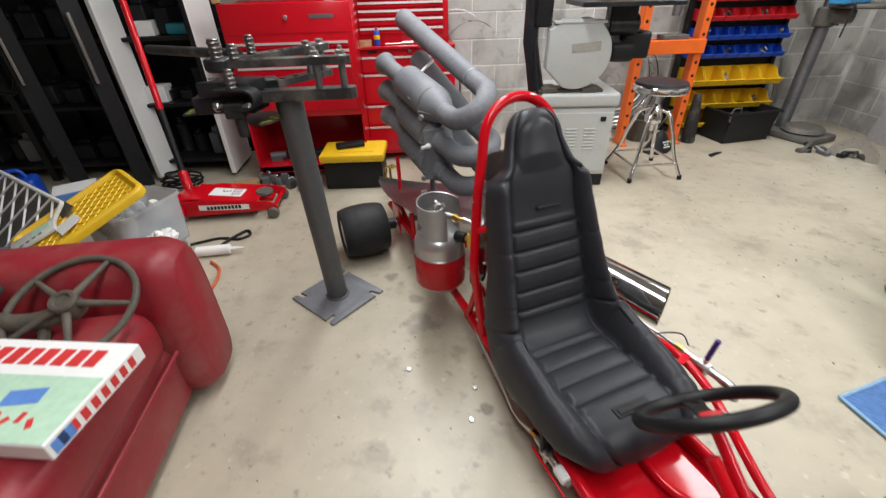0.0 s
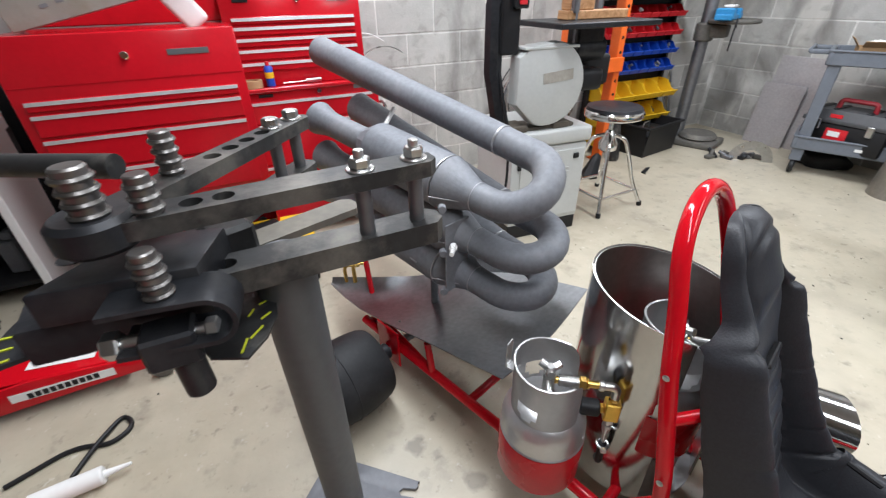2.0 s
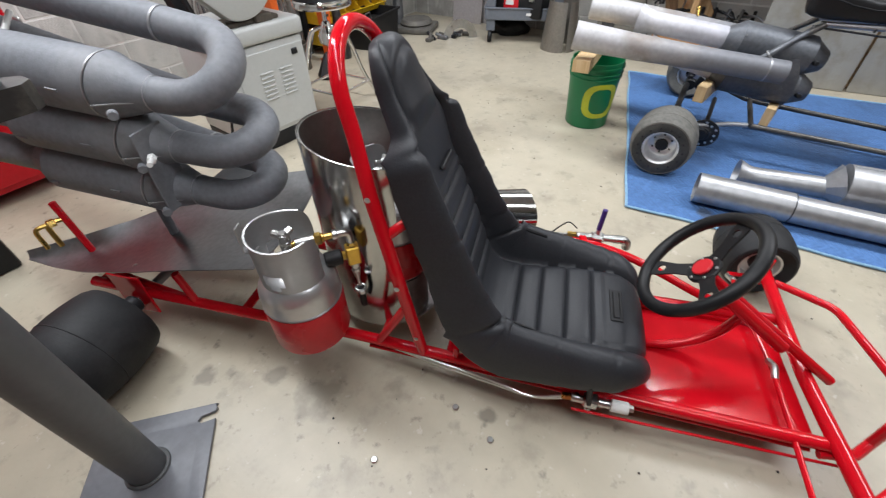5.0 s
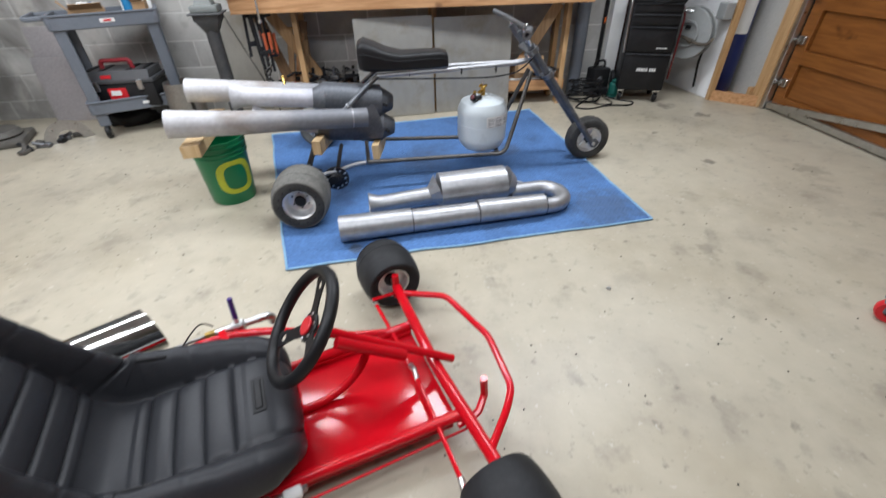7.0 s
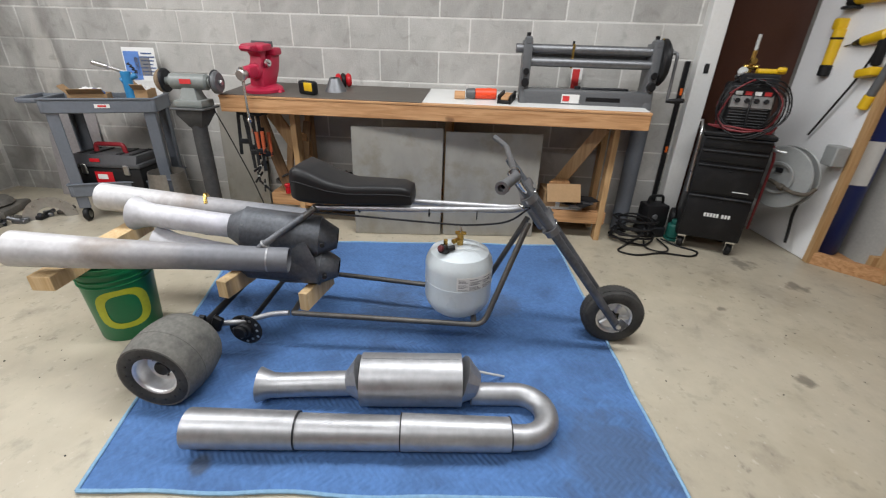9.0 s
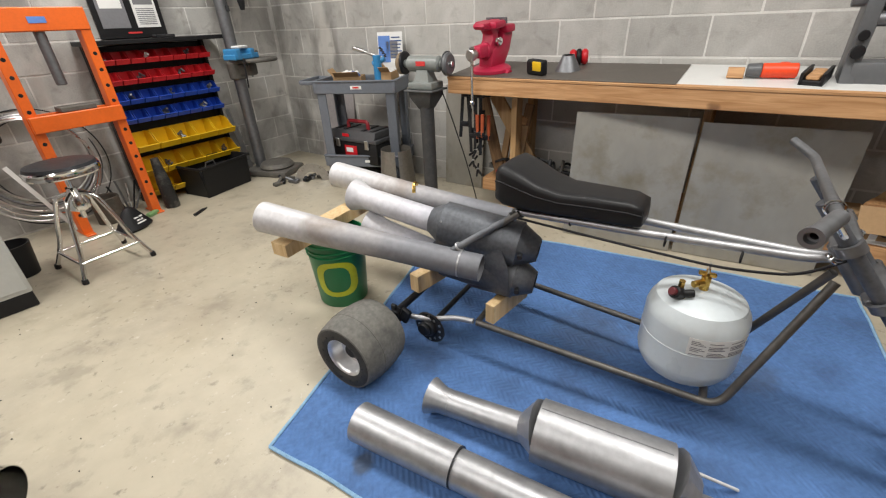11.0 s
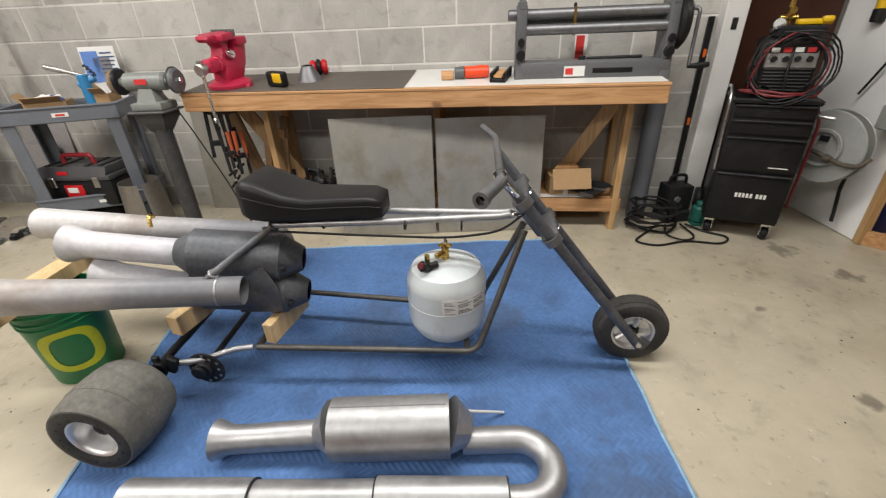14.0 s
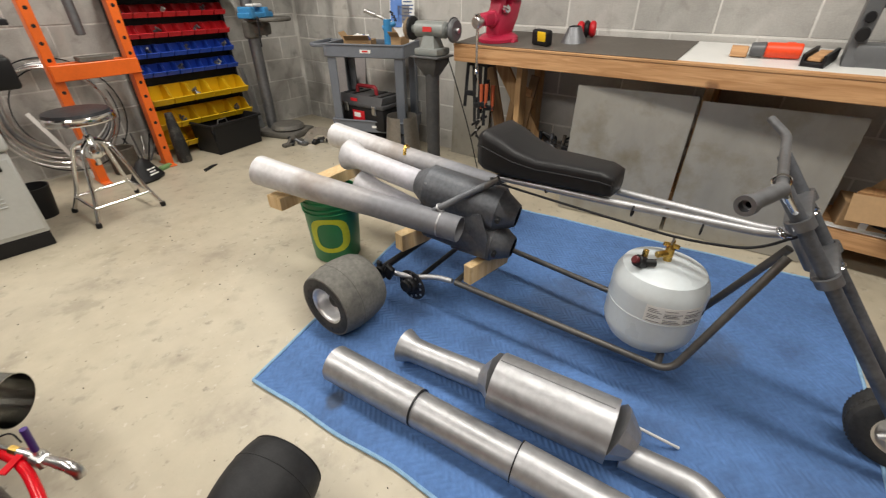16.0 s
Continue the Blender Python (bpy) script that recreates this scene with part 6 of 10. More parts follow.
# small things on the bench
tape = thing("tape_measure", SLOPE @ shift(4.29, 1.29, BZ + 0.012) @ turn("Z", 70), "black and yellow tape measure on the bench", "tape measure")
part("case", box(0.13, 0.055, 0.085, None, 0.016, 3), BLACKPLASTIC, tape)
part("yellow_side", box(0.075, 0.058, 0.06, shift(-0.02, 0, 0.02), 0.01, 2), PYELLOW, tape)
cone = solid("steel_cone", lathe([(0.075, 0), (0.035, 0.085), (0.032, 0.085), (0.072, 0)], 36), STEEL, SLOPE @ shift(4.44, 1.155, BZ + 0.011), "truncated sheet steel cone on the bench", "cone")
muffs = thing("ear_defenders", SLOPE @ shift(4.60, 1.145, BZ + 0.007) @ turn("Z", 20), "red folded ear defenders lying on the bench", "ear defenders")
part("cup", rod((0, -0.055, 0.05), (0, -0.015, 0.05), 0.045, seg=24, bev=0.012), PRED, muffs)
part("cup", rod((0, 0.015, 0.05), (0, 0.055, 0.05), 0.045, seg=24, bev=0.012), PRED, muffs)
part("cushion", rod((0, -0.015, 0.05), (0, 0.015, 0.05), 0.047, seg=24, bev=0.008), BLACKPLASTIC, muffs)
hg = thing("heat_gun", SLOPE @ shift(4.40, 0.12, BZ + 0.007) @ turn("Z", 95), "orange and grey trigger tool lying on the bench", "power tool")
part("body", rod((-0.07, 0, 0.035), (0.07, 0, 0.035), 0.033, seg=20), SAFETY, hg)
part("nose", rod((0.07, 0, 0.035), (0.13, 0, 0.035), 0.034, 0.03, seg=20), MACHINE, hg)
part("handle", box(0.045, 0.12, 0.035, shift(-0.03, -0.075, 0.015), 0.01, 2), SAFETY, hg)
wedge = solid("wood_wedge", box(0.03, 0.07, 0.05, None, 0.003), PINE, SLOPE @ shift(4.37, 0.29, BZ + 0.007) @ turn("Y", 20), "small wooden wedge on the bench", "wedge")
tray = thing("parts_tray", SLOPE @ shift(4.37, -0.02, BZ + 0.007) @ turn("Z", -12), "black open tray with small drill bits", "tray")
part("tray", joined(box(0.20, 0.085, 0.02, None, 0.004), box(0.2, 0.012, 0.05, shift(0, 0.038, 0)), box(0.2, 0.012, 0.05, shift(0, -0.038, 0))), BLACKPLASTIC, tray)
for k in range(3):
    part("bit", box(0.05, 0.05, 0.018, shift(-0.065 + 0.065 * k, 0, 0.02), 0.004), PINE, tray)

# slip roll machine
roll = thing("slip_roll", shift(4.46, -0.515, BZ + 0.007) @ shift(-0.035, 0, 0) @ Matrix.Diagonal((1.0, 0.93, 1.06, 1.0)), "grey hand-cranked slip roll machine on the bench", "machine")
part("bed", box(0.17, 0.86, 0.095, shift(0, -0.01, 0), 0.012, 2), MACHINE, roll)
part("bed_slot", box(0.02, 0.24, 0.035, shift(-0.078, -0.12, 0.03), 0.008), BLACK, roll)
part("name_plate", box(0.004, 0.12, 0.05, shift(-0.0875, 0.10, 0.022)), WHITE, roll, "white plate with a red mark")
part("plate_mark", box(0.002, 0.045, 0.03, shift(-0.0905, 0.13, 0.032)), INKRED, roll)
for sy in (0.42, -0.42):
    part("end_frame", joined(prism([(-0.095, 0.0), (0.095, 0.0), (0.075, 0.12), (0.085, 0.22), (0.065, 0.36), (-0.070, 0.36), (-0.085, 0.20), (-0.065, 0.12)], 0.060, shift(0, sy + 0.030, 0) @ turn("X", 90), 0.008), box(0.09, 0.05, 0.05, shift(-0.03, sy, 0.33), 0.01)), MACHINE, roll)
    part("adjust_knob", rod((-0.06, sy, 0.13), (-0.10, sy, 0.13), 0.026), BLACK, roll)
    part("adjust_knob", rod((-0.06, sy, 0.19), (-0.095, sy, 0.19), 0.02), BLACK, roll)
    part("top_bolt", rod((-0.01, sy, 0.36), (-0.01, sy, 0.40), 0.014), BLACK, roll)
part("roller", rod((-0.03, -0.44, 0.315), (-0.03, 0.50, 0.315), 0.026, seg=28), STEEL, roll)
part("roller", rod((-0.05, -0.40, 0.245), (-0.05, 0.40, 0.245), 0.026, seg=28), STEEL, roll)
part("roller", rod((0.045, -0.40, 0.275), (0.045, 0.40, 0.275), 0.026, seg=28), STEEL, roll)
part("pin", rod((-0.03, 0.12, 0.34), (-0.03, 0.12, 0.36), 0.008), BLACK, roll)
part("gear_guard", rod((0.0, -0.445, 0.26), (0.0, -0.50, 0.26), 0.13, seg=40), BLACK, roll)
part("guard_label", box(0.003, 0.03, 0.03, shift(-0.02, -0.46, 0.355) @ turn("X", 20)), PYELLOW, roll)
crank = part("crank", joined(tube([(-0.05, -0.50, 0.315), (-0.05, -0.545, 0.315), (-0.06, -0.55, 0.30), (-0.065, -0.55, 0.06)], 0.010, 12, 0.015), rod((-0.05, -0.49, 0.315), (-0.05, -0.52, 0.315), 0.02)), STEEL, roll)
part("grip", tube([(-0.065, -0.545, 0.055), (-0.066, -0.60, 0.056), (-0.066, -0.66, 0.06)], [0.010, 0.015, 0.013], 14), BLACK, crank)
part("hold_strap", box(0.006, 0.014, 0.13, shift(-0.058, 0.12, 0.215)), BRASS, roll)
card = thing("red_card", shift(4.66, -0.50, BZ + 0.007), "white and red printed card standing behind the rollers", "card")
part("card", box(0.004, 0.075, 0.235), PAPER, card)
part("stripe", box(0.002, 0.048, 0.185, shift(-0.004, 0.006, 0.03)), INKRED, card)
solid("ratchet", joined(rod((4.44, -0.50, 1.037), (4.44, -0.80, 1.040), 0.009), rod((4.44, -0.475, 1.03), (4.44, -0.475, 1.052), 0.02)), BLACKIRON, Matrix(), "steel ratchet lying on the roll bed", "ratchet")

# ---------------------------------------------------------------- under the bench
def clamp_tool(x, y, z, h, m):
    c = thing("bar_clamp", shift(x, y, z) @ turn("Z", random.uniform(-40, 40)) @ turn("X", random.uniform(-8, 8)), "black bar clamp with an orange handle hanging under the bench", "clamp", "hanging clamps")
    part("bar", box(0.006, 0.022, h, shift(0, 0, -h), 0.001), BLACKIRON, c)
    part("jaw", box(0.02, 0.075, 0.028, shift(0, -0.03, -0.03), 0.006), BLACKIRON, c)
    part("jaw", box(0.02, 0.075, 0.035, shift(0, -0.03, -h * 0.75), 0.006), BLACKIRON, c)
    part("handle", rod((0, -0.055, -h * 0.35), (0, -0.055, -h * 0.75), 0.013, 0.010), m, c)


for k, (y, h) in enumerate(((1.80, 0.30), (1.775, 0.36), (1.75, 0.40), (1.725, 0.34), (1.70, 0.38), (1.675, 0.42))):
    clamp_tool(4.27 + 0.02 * (k % 2), y, BZ - 0.1, h, DULLORANGE if k % 3 else BLACKPLASTIC)
for k, (y, z, h) in enumerate(((1.70, 0.44, 0.15), (1.725, 0.36, 0.14), (1.69, 0.30, 0.16))):
    sc = thing("spring_clamp", shift(4.275, y, z) @ turn("Z", 20 * k) @ turn("Y", 75), "black spring clamp gripping the bench leg", "clamp", "spring clamps on the leg")
    for sg in (1, -1):
        part("jaw", moved(box(0.018, 0.012, h, None, 0.004), turn("X", sg * 14) @ shift(0, 0, -h / 2)), BLACKPLASTIC, sc)
    part("pivot", rod((-0.012, 0, 0.0), (0.012, 0, 0.0), 0.010), ZINC, sc)
for k, (y, w, l, a, b) in enumerate(((1.585, 0.085, 0.60, -17, 3), (1.50, 0.06, 0.52, 9, 6))):
    solid("plywood_offcut", box(0.018, w, l, None, 0.002), DARKPLY, shift(4.44 + 0.03 * k, y, 0.219) @ turn("X", a) @ turn("Y", b), "dark brown plywood offcut leaning under the bench", "lumber", "plywood under the bench")
solid("paint_marker", joined(rod((0, 0, 0), (0, 0, 0.05), 0.018), rod((0, 0, 0.05), (0, 0, 0.075), 0.024, bev=0.006)), REDTANK, shift(4.36, 1.56, 0.219), "small dull red marker standing on the bench shelf", "marker")
random.seed(21)
for k in range(34):
    y = 1.70 - 0.021 * k
    l = random.uniform(0.08, 0.30)
    lay = k % 4
    shape = (box(random.uniform(0.02, 0.05), l, random.uniform(0.015, 0.05), None, 0.003), rod((0, -l / 2, 0.02), (0, l / 2, 0.02), random.uniform(0.010, 0.022), seg=12),
             joined(box(0.03, l * 0.7, 0.03, None, 0.004), rod((0, 0, 0.02), (0, 0, 0.10), 0.012)), tube([(0, -l / 2, 0.012), (0, 0, 0.05), (0, l / 2, 0.012)], 0.009, 8, 0.05))[k % 4]
    solid("steel_offcut", shape, random.choice((BLACKIRON, STEEL, BLACKIRON, CASTIRON, BLACKPLASTIC)),
          shift(4.51 + random.uniform(-0.08, 0.08), y, 0.219 + 0.030 * lay) @ turn("Z", random.uniform(-70, 70)) @ turn("X", random.uniform(-6, 6)), "dark steel offcut lying in a heap on the bench shelf", "offcut", "offcuts on the bench shelf")
for k in range(3):
    x, y = 4.47 + 0.03 * (k % 2), 1.60 - 0.055 * k
    hgt = random.uniform(0.30, 0.5)
    solid("wood_offcut", box(0.03, 0.045 + 0.02 * (k % 3), hgt, None, 0.002), PINE if k % 2 else CARD, shift(x, y, 0.219) @ turn("X", 8 + random.uniform(-9, 9)) @ turn("Y", random.uniform(0, 8)), "wooden offcut standing under the bench", "lumber", "offcuts under the bench")
oc = thing("open_carton", shift(4.50, -0.47, 0.219) @ turn("Z", 6), "brown cardboard carton with open flaps under the bench", "box")
part("body", box(0.17, 0.25, 0.13, None, 0.003), CARD, oc)
part("flap", moved(box(0.13, 0.24, 0.004), shift(-0.13, 0, 0.125) @ turn("Y", -62)), CARD, oc)
part("tape_strip", box(0.003, 0.03, 0.07, shift(-0.0865, 0.02, 0.0)), PAPER, oc)
solid("wood_chunk", prism([(0, 0), (0.15, 0.02), (0.13, 0.085), (0.03, 0.07)], 0.05, None, 0.003), PINE, shift(4.44, -0.38, 0.352) @ turn("Z", -95) @ turn("X", 8), "split pine chunk lying on the carton", "wood")
solid("sheet_strip", box(0.05, 0.42, 0.006, None, 0.001), WHITE, shift(4.40, -0.42, 0.2195), "white strip lying on the bench shelf", "strip")
for k in range(7):
    solid("metal_plate", prism([(0, 0), (0.10, 0.02), (0.14, 0.08), (0.05, 0.11), (-0.03, 0.06)], 0.006), STEEL if k % 2 else BLACKIRON, shift(4.42 + 0.02 * (k % 3), -0.66 + 0.012 * k, 0.22 + 0.011 * k) @ turn("Z", 37 * k) @ turn("X", 5), "loose cut steel plate in a heap under the bench", "plate", "plates under the bench")
solid("plastic_pipe", lathe([(0.058, 0), (0.058, 0.86), (0.053, 0.86), (0.053, 0)], 32), GREYPAINT, shift(4.60, -0.985, 0), "thick grey plastic pipe standing beside the bench", "pipe")
lv = thing("spirit_level", shift(4.69, -1.235, 0.0) @ turn("Y", 0.6), "long black level with orange vials leaning on the wall", "level")
part("body", box(0.022, 0.032, 1.22, None, 0.003), BLACK, lv)
for z in (0.15, 0.6, 1.0):
    part("vial", box(0.025, 0.022, 0.05, shift(0, 0, z), 0.004), ORANGE, lv)
# small welder with its leads on the floor
mw = thing("small_welder", shift(4.55, -1.20, 0) @ turn("Z", 12) @ Matrix.Scale(0.84, 4), "small dark portable machine on the floor with coiled leads", "welder")
part("case", box(0.16, 0.20, 0.20, shift(0, 0, 0.10), 0.015, 2), BLACKPLASTIC, mw)
part("lower_case", box(0.18, 0.22, 0.10, None, 0.015), BLACKIRON, mw)
part("dial", rod((-0.08, 0.03, 0.20), (-0.092, 0.03, 0.20), 0.025), MACHINE, mw)
part("handle", tube([(0, -0.07, 0.30), (0, -0.06, 0.37), (0, 0.06, 0.37), (0, 0.07, 0.30)], 0.012, 10, 0.03), BLACK, mw)
solid("green_motor", joined(rod((0, 0, 0.02), (0, 0, 0.13), 0.048, bev=0.012), rod((0, 0, 0.13), (0, 0, 0.16), 0.028, bev=0.006), box(0.09, 0.09, 0.02, None, 0.004)), GREENPAINT, shift(4.47, -1.345, 0), "small dark green motor on the floor", "motor")


def cable(name, m, label, pts, r, mt, cat="cable", group=""):
    return solid(name, tube(pts, r, 8, 0.06), mt, m, label, cat, group)


pts = []
for k in range(130):
    a = k * 0.33
    rr = 0.125 + 0.022 * math.sin(k * 0.61) + 0.01 * math.sin(k * 1.9)
    pts.append((rr * math.cos(a) + 0.015 * math.sin(k * 0.17), rr * math.sin(a) * 1.05, 0.012 + 0.0013 * k + 0.012 * math.sin(k * 0.47)))
solid("cable_coil", tube(pts, 0.0075, 6), BLACKPLASTIC, shift(4.41, -1.03, 0.0), "coil of black lead on the floor", "cable", "leads on the floor")
cable("lead", Matrix(), "black rubber lead looping over the floor", [(4.45, -1.10, 0.008), (4.28, -0.95, 0.008), (4.18, -0.86, 0.008), (4.12, -0.98, 0.008), (4.20, -1.18, 0.008), (4.16, -1.38, 0.008), (4.26, -1.46, 0.008), (4.33, -1.34, 0.008), (4.42, -1.25, 0.02)], 0.007, BLACKPLASTIC, group="leads on the floor")
cable("lead", Matrix(), "black rubber lead looping over the floor", [(4.42, -1.22, 0.02), (4.25, -1.26, 0.008), (4.17, -1.16, 0.022), (4.27, -1.08, 0.008), (4.40, -1.12, 0.02)], 0.006, BLACKPLASTIC, group="leads on the floor")

# ---------------------------------------------------------------- welding cart
wc = thing("welding_cart", shift(4.427, -1.536, 0) @ turn("Z", -19.2), "black steel drawer cart carrying a welder, on chrome casters", "cart")
part("cabinet", box(0.33, 0.385, 0.69, shift(-0.003, 0, 0.105), 0.012, 2), BLACK, wc)
for z, h in ((0.115, 0.305), (0.428, 0.20), (0.636, 0.085), (0.727, 0.075)):
    part("drawer", box(0.012, 0.362, h - 0.012, shift(-0.172, 0, z), 0.005, 2), BLACK, wc)
    part("drawer_lip", box(0.022, 0.362, 0.012, shift(-0.180, 0, z + h - 0.020), 0.004), BLACKIRON, wc)
    part("latch", box(0.006, 0.02, 0.010, shift(-0.180, -0.01, z + h - 0.045), 0.002), BLACKPLASTIC, wc)
for k in range(8):
    part("maker_mark", box(0.002, 0.0125, 0.026, shift(-0.1795, 0.055 - 0.0185 * k - (0.012 if k > 4 else 0), 0.27)), PAPER, wc)
part("small_mark", box(0.002, 0.09, 0.005, shift(-0.1795, -0.10, 0.455)), PAPER, wc)
part("top_tray", box(0.36, 0.40, 0.03, shift(-0.003, 0, 0.795), 0.008), BLACK, wc)
for sx in (-0.12, 0.12):
    for sy in (0.15, -0.15):
        c = part("caster", rod((sx, sy - 0.016, 0.038), (sx, sy + 0.016, 0.038), 0.038, seg=24), BLACKPLASTIC, wc)
        part("fork", joined(box(0.05, 0.008, 0.06, shift(sx, sy - 0.022, 0.03), 0.003), box(0.05, 0.008, 0.06, shift(sx, sy + 0.022, 0.03), 0.003), box(0.06, 0.056, 0.018, shift(sx, sy, 0.088), 0.003)), CHROME, c)
part("rear_wheel", moved(lathe([(0, -0.02), (0.06, -0.02), (0.07, -0.012), (0.07, 0.012), (0.06, 0.02), (0, 0.02)], 28), shift(0.10, 0.215, 0.14) @ turn("X", 90)), BLACKPLASTIC, wc)
part("push_handle", tube([(0.05, 0.205, 0.86), (-0.10, 0.215, 0.88), (-0.16, 0.212, 0.82), (-0.168, 0.208, 0.60), (-0.165, 0.20, 0.42)], 0.009, 12, 0.05), ZINC, wc)
part("side_hook", rod((-0.12, -0.20, 0.74), (-0.16, -0.27, 0.735), 0.010), ZINC, wc)
wd = thing("welder", shift(4.427, -1.536, 0.826) @ turn("Z", -19.2) @ shift(0.02, -0.005, 0), "black welding machine wrapped in leads and torches", "welder")
part("case", box(0.30, 0.25, 0.285, None, 0.025, 3), BLACKPLASTIC, wd)
part("front_panel", moved(box(0.012, 0.225, 0.125, None, 0.006), shift(-0.154, 0, 0.145) @ turn("Y", 8)), ALU, wd)
for k in range(4):
    part("knob", rod((-0.155, -0.075 + 0.05 * k, 0.192), (-0.175, -0.075 + 0.05 * k, 0.192), 0.014), BLACKPLASTIC, wd)
    part("label_patch", box(0.003, 0.035, 0.022, shift(-0.150, -0.075 + 0.05 * k, 0.222)), PAPER if k % 2 else INKRED, wd)
for k in range(8):
    part("louvre", box(0.010, 0.205, 0.009, shift(-0.152, 0, 0.018 + 0.017 * k) @ turn("Y", 25), 0.002), BLACK, wd)
for k in range(6):
    ry_, rz_ = 0.145 + 0.009 * k, 0.145 + 0.010 * k
    pts = [(-0.16 - 0.010 * k + 0.025 * math.sin(a * 3 + k), ry_ * math.cos(a) + 0.012 * math.sin(2 * a + k), 0.155 + rz_ * 0.9 * math.sin(a) + 0.012 * math.sin(a * 4 + k)) for a in [2 * math.pi * q / 26 + 0.3 * k for q in range(25)]]
    part("lead", tube(pts, 0.0045, 8), BLACKPLASTIC if k != 2 else MAROON, wd)
for k in range(2):
    part("red_lead", tube([(-0.16, 0.19, 0.035), (-0.20, 0.08, 0.02 + 0.02 * k), (-0.215, -0.01, 0.012 + 0.016 * k), (-0.20, -0.08, 0.03), (-0.19, -0.14, 0.008), (-0.16, -0.17, 0.05)], 0.0062, 10, 0.05), MAROON, wd)
part("red_lead", tube([(-0.155, 0.15, 0.02), (-0.175, 0.155, 0.10), (-0.165, 0.125, 0.20), (-0.14, 0.10, 0.24)], 0.0055, 10, 0.05), MAROON, wd)
part("stray_lead", tube([(-0.165, 0.0, 0.23), (-0.20, 0.01, 0.12), (-0.20, -0.005, 0.02), (-0.19, -0.03, -0.05), (-0.188, -0.06, -0.10), (-0.186, -0.11, -0.08), (-0.185, -0.13, 0.0)], 0.006, 8, 0.05), BLACKPLASTIC, wd)
part("torch", tube([(-0.02, 0.05, 0.345), (-0.10, 0.13, 0.31), (-0.16, 0.22, 0.24)], [0.007, 0.010, 0.011], 10, 0.05), ALU, wd)
part("top_box", box(0.24, 0.20, 0.055, shift(0.02, -0.02, 0.286), 0.008), BLACKIRON, wd)
part("gas_gauge", joined(rod((0.04, 0.03, 0.34), (0.04, 0.03, 0.47), 0.012), rod((0.04, 0.03, 0.41), (-0.02, 0.03, 0.41), 0.018), rod((0.04, 0.07, 0.375), (0.04, -0.01, 0.375), 0.016)), BRASS, wd)
part("gauge_face", rod((0.0, 0.07, 0.345), (-0.02, 0.07, 0.35), 0.028), LIGHTGREY, wd)
part("sight_tube", rod((0.04, 0.03, 0.47), (0.04, 0.03, 0.56), 0.010), LIGHTGREY, wd)
part("yellow_glove", joined(box(0.06, 0.15, 0.028, shift(-0.03, -0.07, 0.342) @ turn("Z", 6), 0.01, 2), box(0.04, 0.05, 0.03, shift(-0.05, -0.12, 0.352), 0.012, 2)), PYELLOW, wd)
part("hanging_lead", tube([(-0.10, -0.165, 0.0), (-0.06, -0.24, -0.12), (-0.04, -0.245, -0.4), (0.0, -0.25, -0.66)], 0.008, 8, 0.1), MAROON, wd)

# ---------------------------------------------------------------- brown door, white partition with tools
dr = thing("door_1", Matrix(), "dark brown door in a white frame beside the block wall", "door", kind="structure")
part("door_leaf", box(0.05, 0.66, 2.05, shift(4.94, -1.73, 0.0), 0.004), BROWN, dr)
part("frame_post", box(0.11, 0.12, 2.12, shift(4.69, -1.335, 0), 0.004), WHITE, dr)
part("frame_head", box(0.11, 0.86, 0.09, shift(4.69, -1.70, 2.055), 0.004), WHITE, dr)
part("transom", box(0.10, 1.2, ROOF - 2.15, shift(4.80, -1.98, 2.147), 0.002), WHITE, dr)
part("jamb", box(0.20, 0.03, 2.05, shift(4.83, -1.385, 0.0), 0.003), WHITE, dr)
part("knob", joined(rod((4.915, -1.45, 0.95), (4.87, -1.45, 0.95), 0.012), rod((4.88, -1.45, 0.95), (4.845, -1.45, 0.95), 0.03)), BLACKIRON, dr)
part("strike_plate", box(0.004, 0.03, 0.06, shift(4.633, -1.335, 1.15)), BLACKIRON, dr)
solid("wall_south_east", box(0.14, 1.5, ROOF), PLASTER, shift(WALL_E + 0.0, -2.10, 0) @ shift(0.33, 0, 0), "plain wall behind the brown door", "wall", kind="structure")
solid("wall_south", box(1.10, 0.14, ROOF), PLASTER, shift(4.61, WALL_S - 0.03, 0), "grey plaster wall beside the garage door", "wall", kind="structure")
pt = thing("partition", Matrix(), "white-faced partition panel on a pine frame, hung with tools", "partition", kind="structure")
part("face", moved(box(0.68, 0.015, 2.0, None, 0.002), shift(4.565, -2.118, 0.004) @ turn("Z", 6.5)), material("white_panel_board", (0.84, 0.845, 0.85), 0.45, var=0.03, scale=3), pt)
part("stud", box(0.042, 0.045, 2.0, shift(4.222, -2.155, 0.004), 0.002), PINEX, pt)
part("sill", moved(box(0.04, 0.40, 0.085, None, 0.002), shift(4.09, -2.31, 0.0) @ turn("Z", -42)), PINE, pt)
part("post", box(0.11, 0.09, 2.3, shift(3.995, -2.465, 0), 0.006), PINEX, pt)
part("base", box(0.40, 0.30, 0.03, shift(4.42, -2.30, 0.0), 0.002), PINE, pt)
part("base_block", box(0.04, 0.09, 0.14, shift(4.07, -2.44, 0.0), 0.002), PINEX, pt)
gas = thing("gas_bottle", shift(4.40, -2.33, 0.031), "tall dark blue gas bottle standing behind the partition", "gas bottle")
part("bottle", lathe([(0, 0), (0.10, 0), (0.107, 0.01), (0.107, 1.10), (0.09, 1.18), (0.045, 1.23), (0.03, 1.27), (0, 1.27)], 32), NAVY, gas)
part("label", curved_patch(0.1085, 0.50, 0.78, 120, 200), PAPER, gas)
